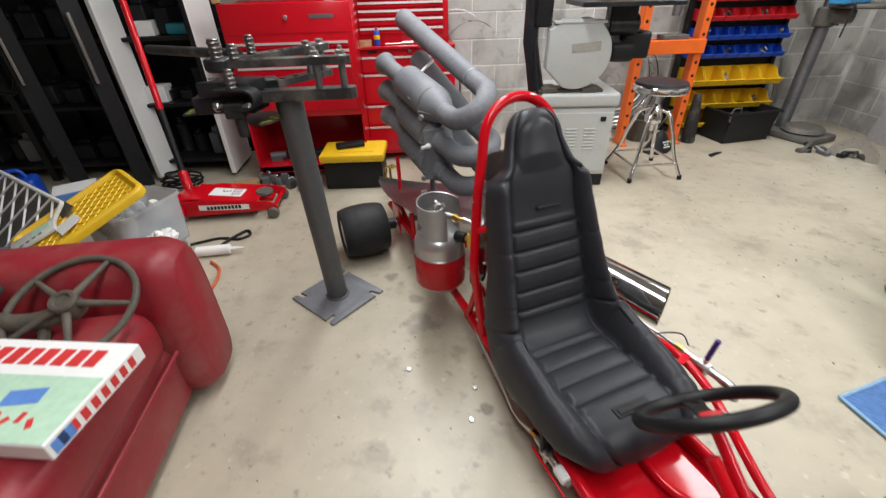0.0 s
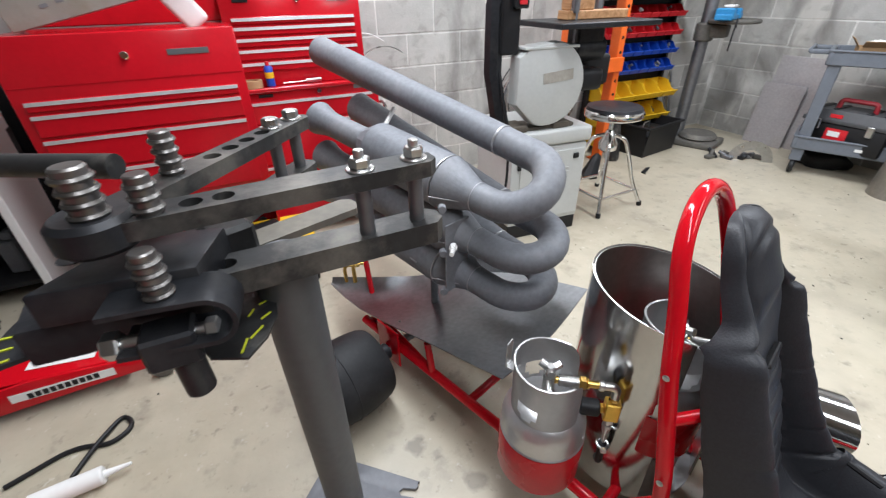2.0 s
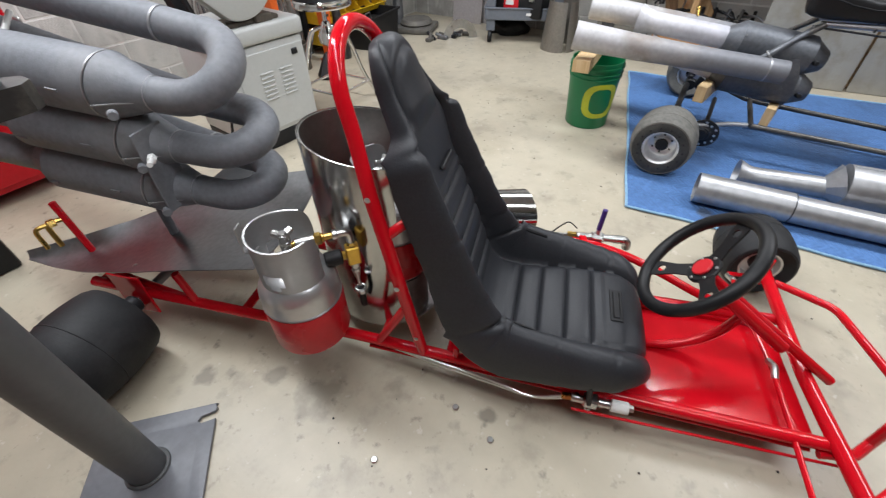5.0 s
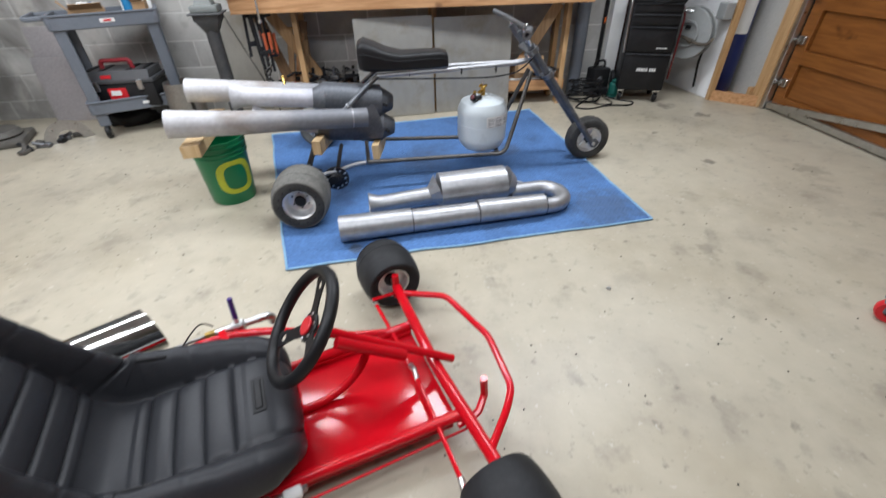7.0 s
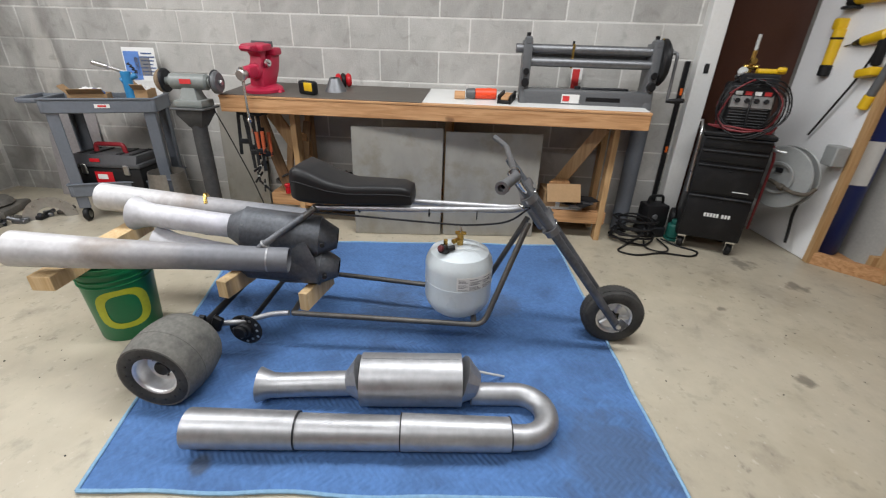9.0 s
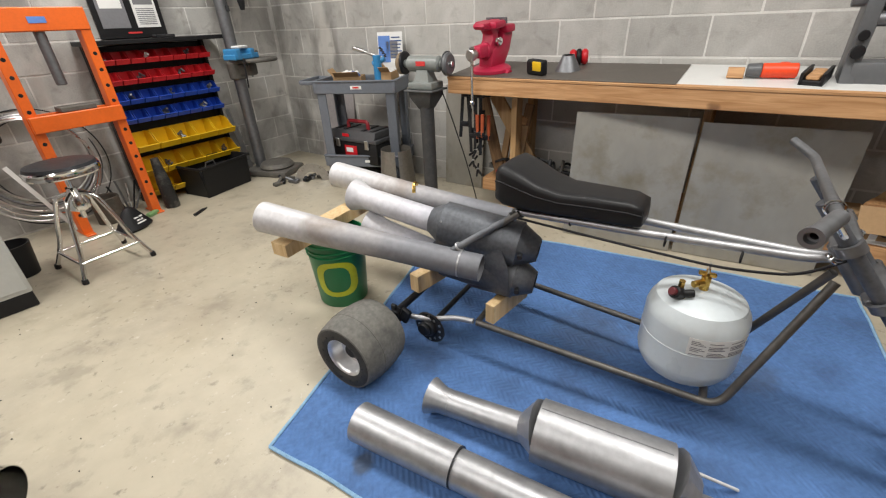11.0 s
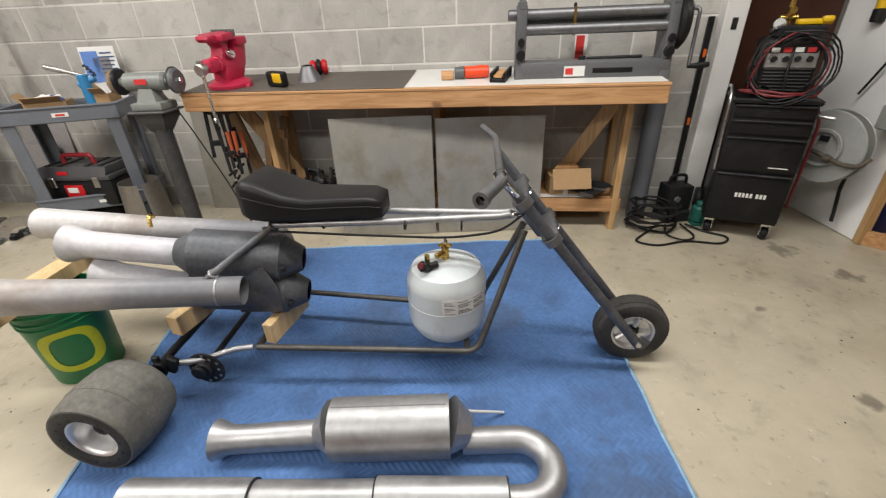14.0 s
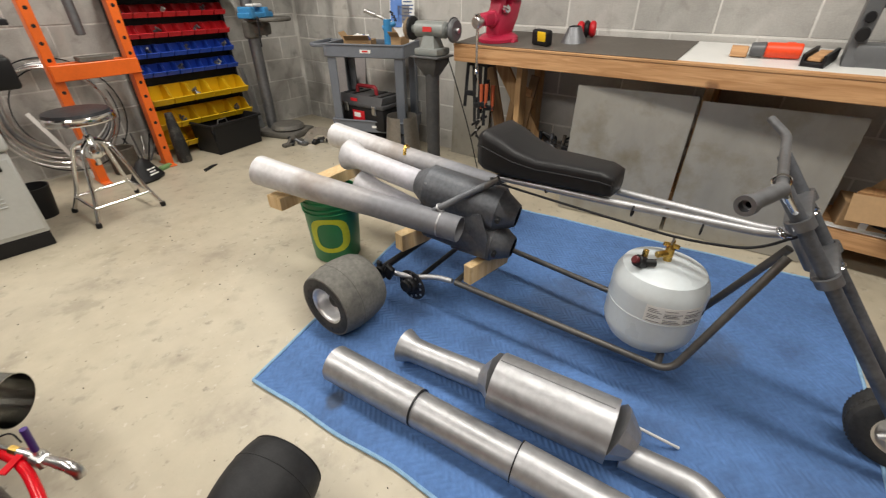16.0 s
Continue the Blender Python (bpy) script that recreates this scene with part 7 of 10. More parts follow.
part("valve", joined(rod((0, 0, 1.26), (0, 0, 1.34), 0.016), rod((-0.06, 0, 1.30), (0.03, 0, 1.30), 0.014)), BRASS, gas)
part("gauge", joined(rod((-0.08, 0.0, 0.98), (-0.13, 0.02, 0.98), 0.022), rod((-0.07, 0.05, 0.95), (-0.12, 0.03, 0.99), 0.010)), BRASS, gas)
part("hose", tube([(-0.04, 0.02, 1.32), (-0.14, 0.02, 1.28), (-0.19, 0.03, 1.12), (-0.15, 0.02, 1.0)], 0.009, 10, 0.06), BLACKPLASTIC, gas)
solid("blue_sack", box(0.10, 0.10, 0.16, None, 0.03, 3), PBLUE, shift(4.28, -2.33, 1.30), "blue sack hooked on the bottle's neck", "sack")
solid("hook_rail", box(0.10, 0.02, 0.03, None, 0.002), BLACKIRON, shift(4.31, -2.33, 1.275), "small dark hook rail", "rail")


def power_tool(name, at, label, kind):
    t = thing(name, at, label, "power tool", "tools on the partition")
    if kind == "stick":
        part("body", joined(rod((0, 0, -0.12), (0, 0, 0.08), 0.026, 0.03, bev=0.01), box(0.055, 0.06, 0.06, shift(0.012, 0, 0.07), 0.012, 2)), PYELLOW, t)
        part("dark_grip", rod((0, 0, -0.17), (0, 0, -0.11), 0.03), BLACKPLASTIC, t)
        part("head_band", rod((0, 0, 0.02), (0, 0, 0.035), 0.032), BLACKPLASTIC, t)
    elif kind == "grinder":
        part("body", rod((-0.10, 0, 0), (0.12, 0, 0), 0.034, bev=0.01), PYELLOW, t)
        part("gear_head", box(0.07, 0.06, 0.07, shift(0.14, 0, -0.04), 0.015, 2), BLACKPLASTIC, t)
        part("guard", rod((0.14, 0, -0.055), (0.14, 0, -0.04), 0.055), BLACKIRON, t)
        part("flex", tube([(-0.10, 0, 0), (-0.17, 0, -0.01), (-0.20, 0, -0.12), (-0.12, 0.005, -0.40), (0.02, 0.01, -0.66), (0.08, 0.01, -0.76)], 0.006, 8, 0.08), BLACKPLASTIC, t)
    else:
        part("body", rod((-0.07, 0, 0.06), (0.09, 0, 0.06), 0.032, 0.027, bev=0.01), PYELLOW, t)
        part("chuck", rod((0.09, 0, 0.06), (0.15, 0, 0.06), 0.024, 0.012), BLACKPLASTIC, t)
        part("bit", rod((0.15, 0, 0.06), (0.21, 0, 0.06), 0.004), STEEL, t)
        part("grip", box(0.045, 0.04, 0.15, shift(-0.03, 0, -0.09) @ turn("Y", -8), 0.014, 2), BLACKPLASTIC, t)
        part("battery", box(0.11, 0.065, 0.045, shift(0.0, 0, -0.14), 0.01, 2), PYELLOW, t)
    return t


PY = -2.10
power_tool("cut_out_tool", shift(4.645, PY + 0.022, 1.35) @ Matrix.Scale(1.12, 4), "yellow stick-shaped power tool hung on the white panel", "stick")
power_tool("angle_grinder", shift(4.48, PY + 0.012, 1.60) @ Matrix.Scale(1.06, 4), "yellow angle grinder hung on the panel with its flex", "grinder")
power_tool("cordless_drill", shift(4.35, PY, 1.32) @ turn("Y", 12) @ Matrix.Scale(1.08, 4), "yellow and black cordless drill hung on the panel", "drill")
fl = thing("inspection_lamp", shift(4.27, PY - 0.02, 1.05) @ turn("Y", -14) @ Matrix.Scale(1.3, 4), "grey tube lamp with an orange end on the panel", "lamp")
part("tube", rod((0, 0, 0.02), (0, 0, 0.16), 0.018), MACHINE, fl)
part("end_cap", rod((0, 0, -0.04), (0, 0, 0.02), 0.022), PYELLOW, fl)
reel = thing("hose_reel", shift(4.44, -2.055, 0.545) @ Matrix.Scale(1.02, 4), "grey steel hose reel mounted on the white panel", "hose reel")
spin = turn("Z", 24) @ turn("X", 90)
part("front_disc", moved(lathe([(0, 0.10), (0.06, 0.10), (0.065, 0.09), (0.17, 0.082), (0.195, 0.09), (0.20, 0.085), (0.195, 0.078), (0.06, 0.07), (0, 0.07)], 48), spin @ shift(0, 0, -0.30)), REELGREY, reel)
part("back_disc", moved(lathe([(0, 0.01), (0.17, 0.01), (0.195, 0.0), (0.20, 0.004), (0.195, 0.012), (0, 0.02)], 48), spin @ shift(0, 0, -0.155) @ shift(0, 0, 0)), REELGREY, reel)
part("hose_pack", moved(lathe([(0.06, -0.225), (0.13, -0.225), (0.14, -0.20), (0.13, -0.165), (0.06, -0.165)], 40), spin), BLACKPLASTIC, reel)
part("hub_ring", moved(lathe([(0.085, -0.244), (0.10, -0.246), (0.104, -0.238), (0.085, -0.236)], 36), spin), REELGREY, reel)
part("hub_label", moved(box(0.05, 0.03, 0.002, shift(0, 0.05, -0.2415)), spin), BLACKPLASTIC, reel)
part("fitting", moved(joined(rod((0.03, -0.02, -0.255), (-0.13, -0.06, -0.25), 0.012), rod((-0.04, -0.04, -0.255), (-0.075, -0.05, -0.253), 0.02), tube([(-0.13, -0.06, -0.25), (-0.20, -0.06, -0.23), (-0.22, -0.01, -0.20)], 0.012, 10, 0.03)), spin), RUSTIRON, reel)
part("bracket", box(0.10, 0.08, 0.12, shift(-0.17, -0.02, 0.11), 0.006), REELGREY, reel)
part("hose_tail", tube([(-0.05, -0.02, -0.12), (-0.04, -0.01, -0.25), (-0.08, 0.0, -0.36), (-0.12, 0.02, -0.44)], 0.010, 8, 0.08), BLACKPLASTIC, reel)

# ---------------------------------------------------------------- garage door
gd = thing("garage_door", Matrix(), "varnished fir sectional garage door in a steel track, closed", "door", kind="structure")
GX0, GX1, GY = -1.2, 3.90, -2.52
part("backing", box(GX1 - GX0, 0.02, 2.45, shift((GX0 + GX1) / 2, GY - 0.03, 0.03)), DOORWOOD, gd)
zs = [0.06, 0.42, 0.80, 1.18]
for z in zs:
    part("cross_rail", box(GX1 - GX0, 0.035, 0.10, shift((GX0 + GX1) / 2, GY, z - 0.04), 0.003), DOORWOOD, gd)
part("cross_rail", box(GX1 - GX0, 0.035, 0.12, shift((GX0 + GX1) / 2, GY, 2.30), 0.003), DOORWOOD, gd)
k = 0
x = GX1 - 0.05
while x > GX0:
    part("stile", box(0.10, 0.037, 2.36, shift(x, GY, 0.06), 0.003), DOORWOOD, gd)
    for z0, z1 in zip(zs, zs[1:]):
        part("panel", box(0.94, 0.006, z1 - z0 - 0.11, shift(x - 0.53, GY - 0.012, z0 + 0.065), 0.002), DOORWOOD, gd)
    part("window_pane", box(0.96, 0.006, 1.02, shift(x - 0.53, GY - 0.005, 1.26)), NIGHTGLASS, gd, "dark window pane")
    x -= 1.06
part("strut", box(GX1 - GX0, 0.03, 0.055, shift((GX0 + GX1) / 2, GY + 0.035, 1.075), 0.004), ZINC, gd)
part("strut", moved(box(GX1 - GX0, 0.03, 0.05, None, 0.004), shift((GX0 + GX1) / 2, GY + 0.035, 0.015)), ZINC, gd)
part("brace_bar", moved(box(2.4, 0.02, 0.045, None, 0.003), shift(2.70, GY + 0.055, 0.185) @ turn("Y", 8.2)), ZINC, gd)
part("track", box(0.05, 0.05, 2.4, shift(3.925, GY + 0.055, 0.0), 0.004), ZINC, gd)
for z in (0.20, 0.52, 0.84, 1.17):
    part("roller_hinge", joined(box(0.07, 0.03, 0.06, shift(3.85, GY + 0.03, z), 0.006), rod((3.86, GY + 0.05, z + 0.03), (3.93, GY + 0.05, z + 0.03), 0.010)), ZINC, gd)
solid("wall_south_west", box(2.4, 0.14, ROOF), PLASTER, shift(-2.4, WALL_S - 0.03, 0), "plain wall beside the garage door", "wall", kind="structure")
solid("wall_over_door", box(5.3, 0.14, 0.32), PLASTER, shift(1.40, WALL_S - 0.03, 2.46), "plain lintel over the garage door", "wall", kind="structure")

# ---------------------------------------------------------------- grey tool cart and grinder
cart = thing("utility_cart", shift(4.36, 2.82, 0) @ turn("Z", 23), "blue-grey steel utility cart with two deep trays, cluttered", "cart")
def tray(z, d):
    return joined(*[box(0.035, 0.035, d + 0.004, shift(sx * 0.175, sy * 0.325, z), 0.012, 3) for sx in (-1, 1) for sy in (-1, 1)], *[box(0.028, 0.68, 0.012, shift(sx * 0.184, 0, z + d - 0.008), 0.005, 2) for sx in (-1, 1)], *[box(0.38, 0.028, 0.012, shift(0, sy * 0.334, z + d - 0.008), 0.005, 2) for sy in (-1, 1)],
                  box(0.36, 0.66, 0.012, shift(0, 0, z)), box(0.36, 0.02, d, shift(0, 0.33, z), 0.006), box(0.36, 0.02, d, shift(0, -0.33, z), 0.006), box(0.02, 0.66, d, shift(-0.18, 0, z), 0.006), box(0.02, 0.66, d, shift(0.18, 0, z), 0.006))
part("top_tray", tray(0.775, 0.095), GREYPAINT, cart)
part("bottom_tray", tray(0.190, 0.095), GREYPAINT, cart)
for sx in (-0.155, 0.155):
    for sy in (-0.29, 0.29):
        part("leg", joined(box(0.012, 0.075, 0.70, shift(sx * 1.10, sy * 0.985, 0.10), 0.004), box(0.062, 0.012, 0.70, shift(sx * 0.93, sy * 1.09, 0.10), 0.004)), GREYPAINT, cart)
        c = part("caster", rod((sx, sy - 0.018, 0.05), (sx, sy + 0.018, 0.05), 0.05), BLACKPLASTIC, cart)
        part("hub", rod((sx, sy - 0.020, 0.05), (sx, sy + 0.020, 0.05), 0.03), ZINC, c)
part("handle", joined(box(0.36, 0.02, 0.03, shift(0, 0.45, 0.848), 0.008, 2), box(0.04, 0.12, 0.03, shift(0.16, 0.39, 0.842), 0.008, 2), box(0.04, 0.12, 0.03, shift(-0.16, 0.39, 0.842), 0.008, 2)), GREYPAINT, cart)
part("name_plate", box(0.003, 0.09, 0.025, shift(-0.192, -0.02, 0.81)), WHITE, cart)
part("name_mark", box(0.002, 0.05, 0.012, shift(-0.1945, -0.02, 0.817)), INKRED, cart)
part("tray_mark", box(0.003, 0.06, 0.02, shift(-0.192, -0.05, 0.23)), WHITE, cart)
CM = cart.matrix_basis
for k, (y, w, h, a) in enumerate(((0.10, 0.22, 0.10, 8), (-0.24, 0.09, 0.13, -5))):
    b = thing("open_carton", CM @ shift(0.0, y, 0.788) @ turn("Z", a), "open brown carton with small parts on the cart", "box", "cartons on the cart")
    part("side", joined(box(0.16, 0.004, h, shift(0, w / 2, 0)), box(0.16, 0.004, h, shift(0, -w / 2, 0)), box(0.004, w, h, shift(-0.08, 0, 0)), box(0.004, w, h, shift(0.08, 0, 0)), box(0.16, w, 0.004)), CARD, b, smooth=False)
    part("flap", joined(moved(box(0.15, 0.003, 0.07), shift(0, w / 2, h) @ turn("X", -38)), moved(box(0.003, w * 0.9, 0.06), shift(-0.08, 0, h) @ turn("Y", -50))), CARD, b, smooth=False)
    part("contents", joined(*[rod((random.uniform(-0.05, 0.05), random.uniform(-w * 0.3, w * 0.3), h * 0.6), (random.uniform(-0.05, 0.05), random.uniform(-w * 0.3, w * 0.3), h * 1.0), 0.022, seg=10) for _ in range(5)]), PAPER, b)
for k, (x, y, r_) in enumerate(((0.0, 0.12, 0.055), (-0.02, 0.05, 0.045), (0.03, 0.08, 0.05))):
    cr = bmesh.new()
    bmesh.ops.create_icosphere(cr, subdivisions=3, radius=r_)
    for v in cr.verts:
        v.co *= 1 + 0.45 * noise.noise(v.co * 38 + Vector((k, 0, 0)))
        v.co.z = max(v.co.z * 0.7, -0.03)
    solid("rag", cr, (PAPER, NAVYPRINT, PAPER)[k], CM @ shift(x, y, 0.888), "crumpled rag stuffed into the carton", "rag", "rags in the carton", smooth=False)
pump = thing("grease_pump", CM @ shift(-0.06, -0.17, 0.788) @ turn("Z", 10) @ Matrix.Scale(1.25, 4), "blue hand pump with a steel lever on the cart", "pump")
part("body", joined(rod((0, 0, 0), (0, 0, 0.20), 0.026), rod((0, 0, 0), (0, 0, 0.03), 0.05), rod((0, 0.03, 0.15), (0, -0.05, 0.18), 0.016)), BLUEPAINT, pump)
part("lever", joined(rod((0, -0.03, 0.185), (0.0, 0.11, 0.235), 0.009), rod((0, 0.07, 0.222), (0.0, 0.14, 0.246), 0.0135, bev=0.004)), ZINC, pump)
part("spring", tube([(0.022 * math.cos(q * 0.7) + 0.0, -0.055 + 0.0016 * q * 0.6 + 0.022 * math.sin(q * 0.7) * 0.3, 0.19 + 0.0016 * q) for q in range(34)], 0.004, 6), BLACKIRON, pump)
part("foot", joined(rod((-0.03, 0.0, 0.0), (-0.03, 0, 0.045), 0.034, seg=18, bev=0.005), rod((-0.06, 0.0, 0.03), (-0.09, 0.0, 0.03), 0.014)), ZINC, pump)
sd = thing("brochure", CM @ shift(0.13, -0.215, 0.79) @ turn("Y", 6) @ Matrix.Scale(1.38, 4), "blue and white printed brochure propped on the cart", "brochure")
part("sheet", box(0.004, 0.15, 0.29), PAPER, sd)
part("blue_top", box(0.002, 0.07, 0.14, shift(-0.004, 0.035, 0.13)), INKBLUE, sd)
for k in range(7):
    part("print_bar", box(0.002, 0.05 + 0.01 * (k % 3), 0.006, shift(-0.004, -0.035, 0.15 + 0.018 * k)), NAVYPRINT, sd)
part("pale_figure", prism([(-0.03, 0.0), (0.03, 0.0), (0.035, 0.05), (0.01, 0.085), (-0.02, 0.08)], 0.002, shift(-0.0045, -0.02, 0.12) @ turn("Z", 90) @ turn("X", 90)), PAPER, sd)
part("picture", box(0.002, 0.07, 0.09, shift(-0.004, -0.01, 0.15)), INK, sd)
tarp = bmesh.new()
bmesh.ops.create_icosphere(tarp, subdivisions=4, radius=0.13)
for v in tarp.verts:
    v.co *= 1 + 0.30 * noise.noise(v.co * 11) + 0.12 * noise.noise(v.co * 34)
    v.co.x *= 0.75
    v.co.y *= 1.35
    v.co.z = max(0.0, v.co.z * 0.8 + 0.05)
solid("folded_tarp", tarp, BLACKPLASTIC, shift(4.45, 2.98, 0.0) @ turn("Z", 23), "crumpled dark tarp on the floor under the cart", "tarp")
tb = thing("tool_box", CM @ shift(-0.01, 0.05, 0.203) @ turn("Z", -20) @ Matrix.Scale(1.22, 4), "black plastic tool box with a red handle on the cart", "tool box")
part("body", box(0.22, 0.42, 0.15, None, 0.015, 2), BLACKPLASTIC, tb)
part("lid", joined(box(0.235, 0.435, 0.028, shift(0, 0, 0.150), 0.008, 2), prism([(-0.115, 0.0), (0.115, 0.0), (0.095, 0.048), (-0.095, 0.048)], 0.40, shift(0, 0.20, 0.176) @ turn("X", 90), 0.008)), DARKGREY, tb, "dark grey ridged lid")
for y in (-0.16, -0.08, 0.08, 0.16):
    part("lid_ridge", box(0.17, 0.028, 0.008, shift(0, y, 0.222), 0.003), BLACKPLASTIC, tb)
part("handle", tube([(-0.03, -0.09, 0.222), (-0.03, -0.085, 0.275), (-0.03, 0.085, 0.275), (-0.03, 0.09, 0.222)], 0.013, 10, 0.02), SOFA, tb)
for y in (-0.13, 0.13):
    part("latch", box(0.012, 0.035, 0.06, shift(-0.115, y, 0.11), 0.004), ZINC, tb)
part("sticker", box(0.002, 0.11, 0.085, shift(-0.1115, 0.02, 0.04)), PRED, tb)
part("sticker_print", box(0.002, 0.06, 0.03, shift(-0.113, 0.03, 0.08)), PAPER, tb)
part("lid_badge", box(0.002, 0.06, 0.02, shift(-0.114, 0.05, 0.185)), PRED, tb)

gr = thing("bench_grinder", shift(4.13, 2.005, 0) @ turn("Z", 4), "grey double-wheel bench grinder on a steel pedestal", "grinder")
part("pedestal_foot", rod((0, 0, 0), (0, 0, 0.02), 0.15, seg=32), MACHINE, gr)
part("pedestal", rod((0, 0, 0.02), (0, 0, 0.84), 0.048, seg=28), PEDESTAL, gr)
part("gusset", lathe([(0.048, 0.725), (0.060, 0.735), (0.118, 0.815), (0.118, 0.845), (0.0, 0.845)], 4, turn("Z", 45)), PEDESTAL, gr)
part("top_plate", box(0.20, 0.22, 0.012, shift(0, 0, 0.845), 0.003), STANDGREY, gr)
part("foot", prism([(-0.075, -0.09), (0.075, -0.09), (0.075, 0.09), (-0.075, 0.09)], 0.045, shift(0, 0, 0.858), 0.010), GRINDERGREY, gr)
part("neck", lathe([(0.085, 0.90), (0.070, 0.93), (0.055, 0.975), (0, 0.98)], 4, turn("Z", 45)), GRINDERGREY, gr)
part("motor", rod((0, -0.125, 1.01), (0, 0.125, 1.01), 0.049, seg=36, bev=0.014), GRINDERGREY, gr)
part("badge", box(0.003, 0.07, 0.028, shift(-0.0525, 0, 1.0)), INKRED, gr)
for sy in (1, -1):
    part("arbor", rod((0, sy * 0.12, 1.01), (0, sy * 0.16, 1.01), 0.03, 0.022), GRINDERGREY, gr)
    part("wheel", rod((0, sy * 0.16, 1.01), (0, sy * 0.195, 1.01), 0.068, seg=40), material("tan_wire_wheel", (0.20, 0.145, 0.09), 0.8, var=0.2, scale=20) if sy > 0 else MACHINE, gr)
    part("guard", rod((0.012, sy * 0.152, 1.012), (0.012, sy * 0.175, 1.012), 0.073, seg=40), BLACKIRON, gr)
    part("nut", rod((0, sy * 0.195, 1.01), (0, sy * 0.21, 1.01), 0.018, seg=6), ZINC, gr)
part("flex", tube([(0.06, -0.06, 0.90), (0.10, -0.12, 0.7), (0.10, -0.25, 0.35), (0.12, -0.33, 0.03)], 0.004, 8, 0.1), BLACKPLASTIC, gr)
rolled = sheet([[((0.152 - 0.034 * z) * math.cos(radians(228 + 348 * k / 60)), (0.152 - 0.034 * z) * math.sin(radians(228 + 348 * k / 60)), 0.375 * z) for k in range(61)] for z in (0.0, 0.5, 1.0)], 0.003)
solid("tube_section", rolled, ROLLED, shift(4.24, 2.42, 0), "rolled sheet steel cylinder with an open seam, standing on the floor", "cylinder")
solid("metal_sheet", box(0.008, 0.40, 0.74, None, 0.001), GALV, shift(4.655, 3.50, 0) @ turn("Y", 5), "grey sheet metal leaning in the corner", "sheet", "sheets in the corner")
solid("metal_sheet", box(0.008, 0.34, 0.52, None, 0.001), GALV, shift(4.60, 3.56, 0) @ turn("Y", 7), "pinkish grey sheet metal leaning in the corner", "sheet", "sheets in the corner")
solid("metal_sheet", box(0.008, 0.36, 0.80, None, 0.001), SHEET, shift(4.655, 2.05, 0) @ turn("Y", 4), "tall thin sheet leaning behind the grinder", "sheet", "sheets in the corner")
half = [(0.16 * math.cos(a), 0.16 * math.sin(a)) for a in [math.pi * k / 20 for k in range(21)]] + [(0.085 * math.cos(a), 0.085 * math.sin(a)) for a in [math.pi - math.pi * k / 20 for k in range(21)]]
solid("arch_plate", prism(half, 0.006), ZINC, shift(4.09, 3.33, 0.0) @ turn("Z", -52) @ turn("X", 84), "bright half-ring of sheet steel leaning on the floor", "plate")

# ---------------------------------------------------------------- red tool chests along the north wall
def tool_chest(name, m, w, d, z0, z1, drawers, label, open_bay=None, group="red tool chests", top_lip=0.0):
    """A drawer chest, its front on local y = 0 and its body behind it; drawers: (bottom, top) heights."""
    t = thing(name, m, label, "tool chest", group)
    part("carcass", box(w, d, z1 - z0, shift(0, d / 2 + 0.012, z0), 0.006, 2), REDBOX, t)
    for a, b in drawers:
        dr_ = part("drawer", box(w - 0.075, 0.014, b - a - 0.006, shift(0, 0.007, a), 0.003), REDBOX, t)
        part("pull", moved(prism([(-0.006, -0.003), (0.007, 0.0), (0.007, 0.012), (-0.005, 0.010)], w - 0.08), shift(-(w - 0.08) / 2, 0.0, b - 0.020) @ turn("Y", 90) @ turn("Z", 90)), PULL, dr_)
    return t


sn = tool_chest("tool_chest", shift(-0.04, 3.46, 0), 0.815, 0.48, 0.46, 1.155, [(0.90, 0.945), (0.805, 0.895), (0.665, 0.80), (0.50, 0.66)], "large red steel tool chest with bright drawer pulls")
for sx in (-1, 1):
    part("side_wall", box(0.012, 0.48, 0.40, shift(sx * 0.40, 0.252, 0.06)), REDBOX, sn)
part("bay_back", box(0.79, 0.008, 0.40, shift(0, 0.48, 0.06)), REDBOX, sn)
part("bay_floor", box(0.79, 0.48, 0.05, shift(0, 0.252, 0.06), 0.004), REDBOX, sn)
part("skirt", box(0.815, 0.012, 0.05, shift(0, 0.018, 0.055), 0.003), REDBOX, sn)
part("lock", rod((0.0, 0.014, 1.075), (0.0, -0.004, 1.075), 0.014), CHROME, sn)
part("maker_mark", box(0.15, 0.004, 0.022, shift(0.22, 0.010, 1.065), 0.001), MACHINE, sn)
part("lid", box(0.815, 0.02, 0.52, shift(0, 0.50, 1.16) @ turn("X", -6), 0.004), REDBOX, sn)
part("lid_stay", rod((-0.36, 0.30, 1.15), (-0.36, 0.47, 1.50), 0.005), BLACKIRON, sn)
part("crease", box(0.80, 0.003, 0.003, shift(0, 0.0105, 0.985)), REDBOX, sn)
for sx in (-0.34, 0.34):
    for y in (0.08, 0.42):
        part("caster", rod((sx - 0.016, y, 0.03), (sx + 0.016, y, 0.03), 0.03), BLACKPLASTIC, sn)
for k in range(9):
    x = -0.30 + 0.075 * k
    solid("metal_part", joined(rod((0, 0, 0), (0, 0, 0.05), 0.035, 0.03), box(0.09, 0.06, 0.03, shift(0.01, 0.02, 0.0), 0.006)) if k % 2 else joined(rod((-0.05, 0, 0.03), (0.06, 0.03, 0.03), 0.03), box(0.08, 0.05, 0.02)),
          (MACHINE, BLACKIRON, STEEL)[k % 3], shift(-0.04 + x, 3.60 + 0.05 * (k % 3), 0.11) @ turn("Z", 50 * k), "grey machine part lying in the open chest bay", "part", "parts in the chest bay")
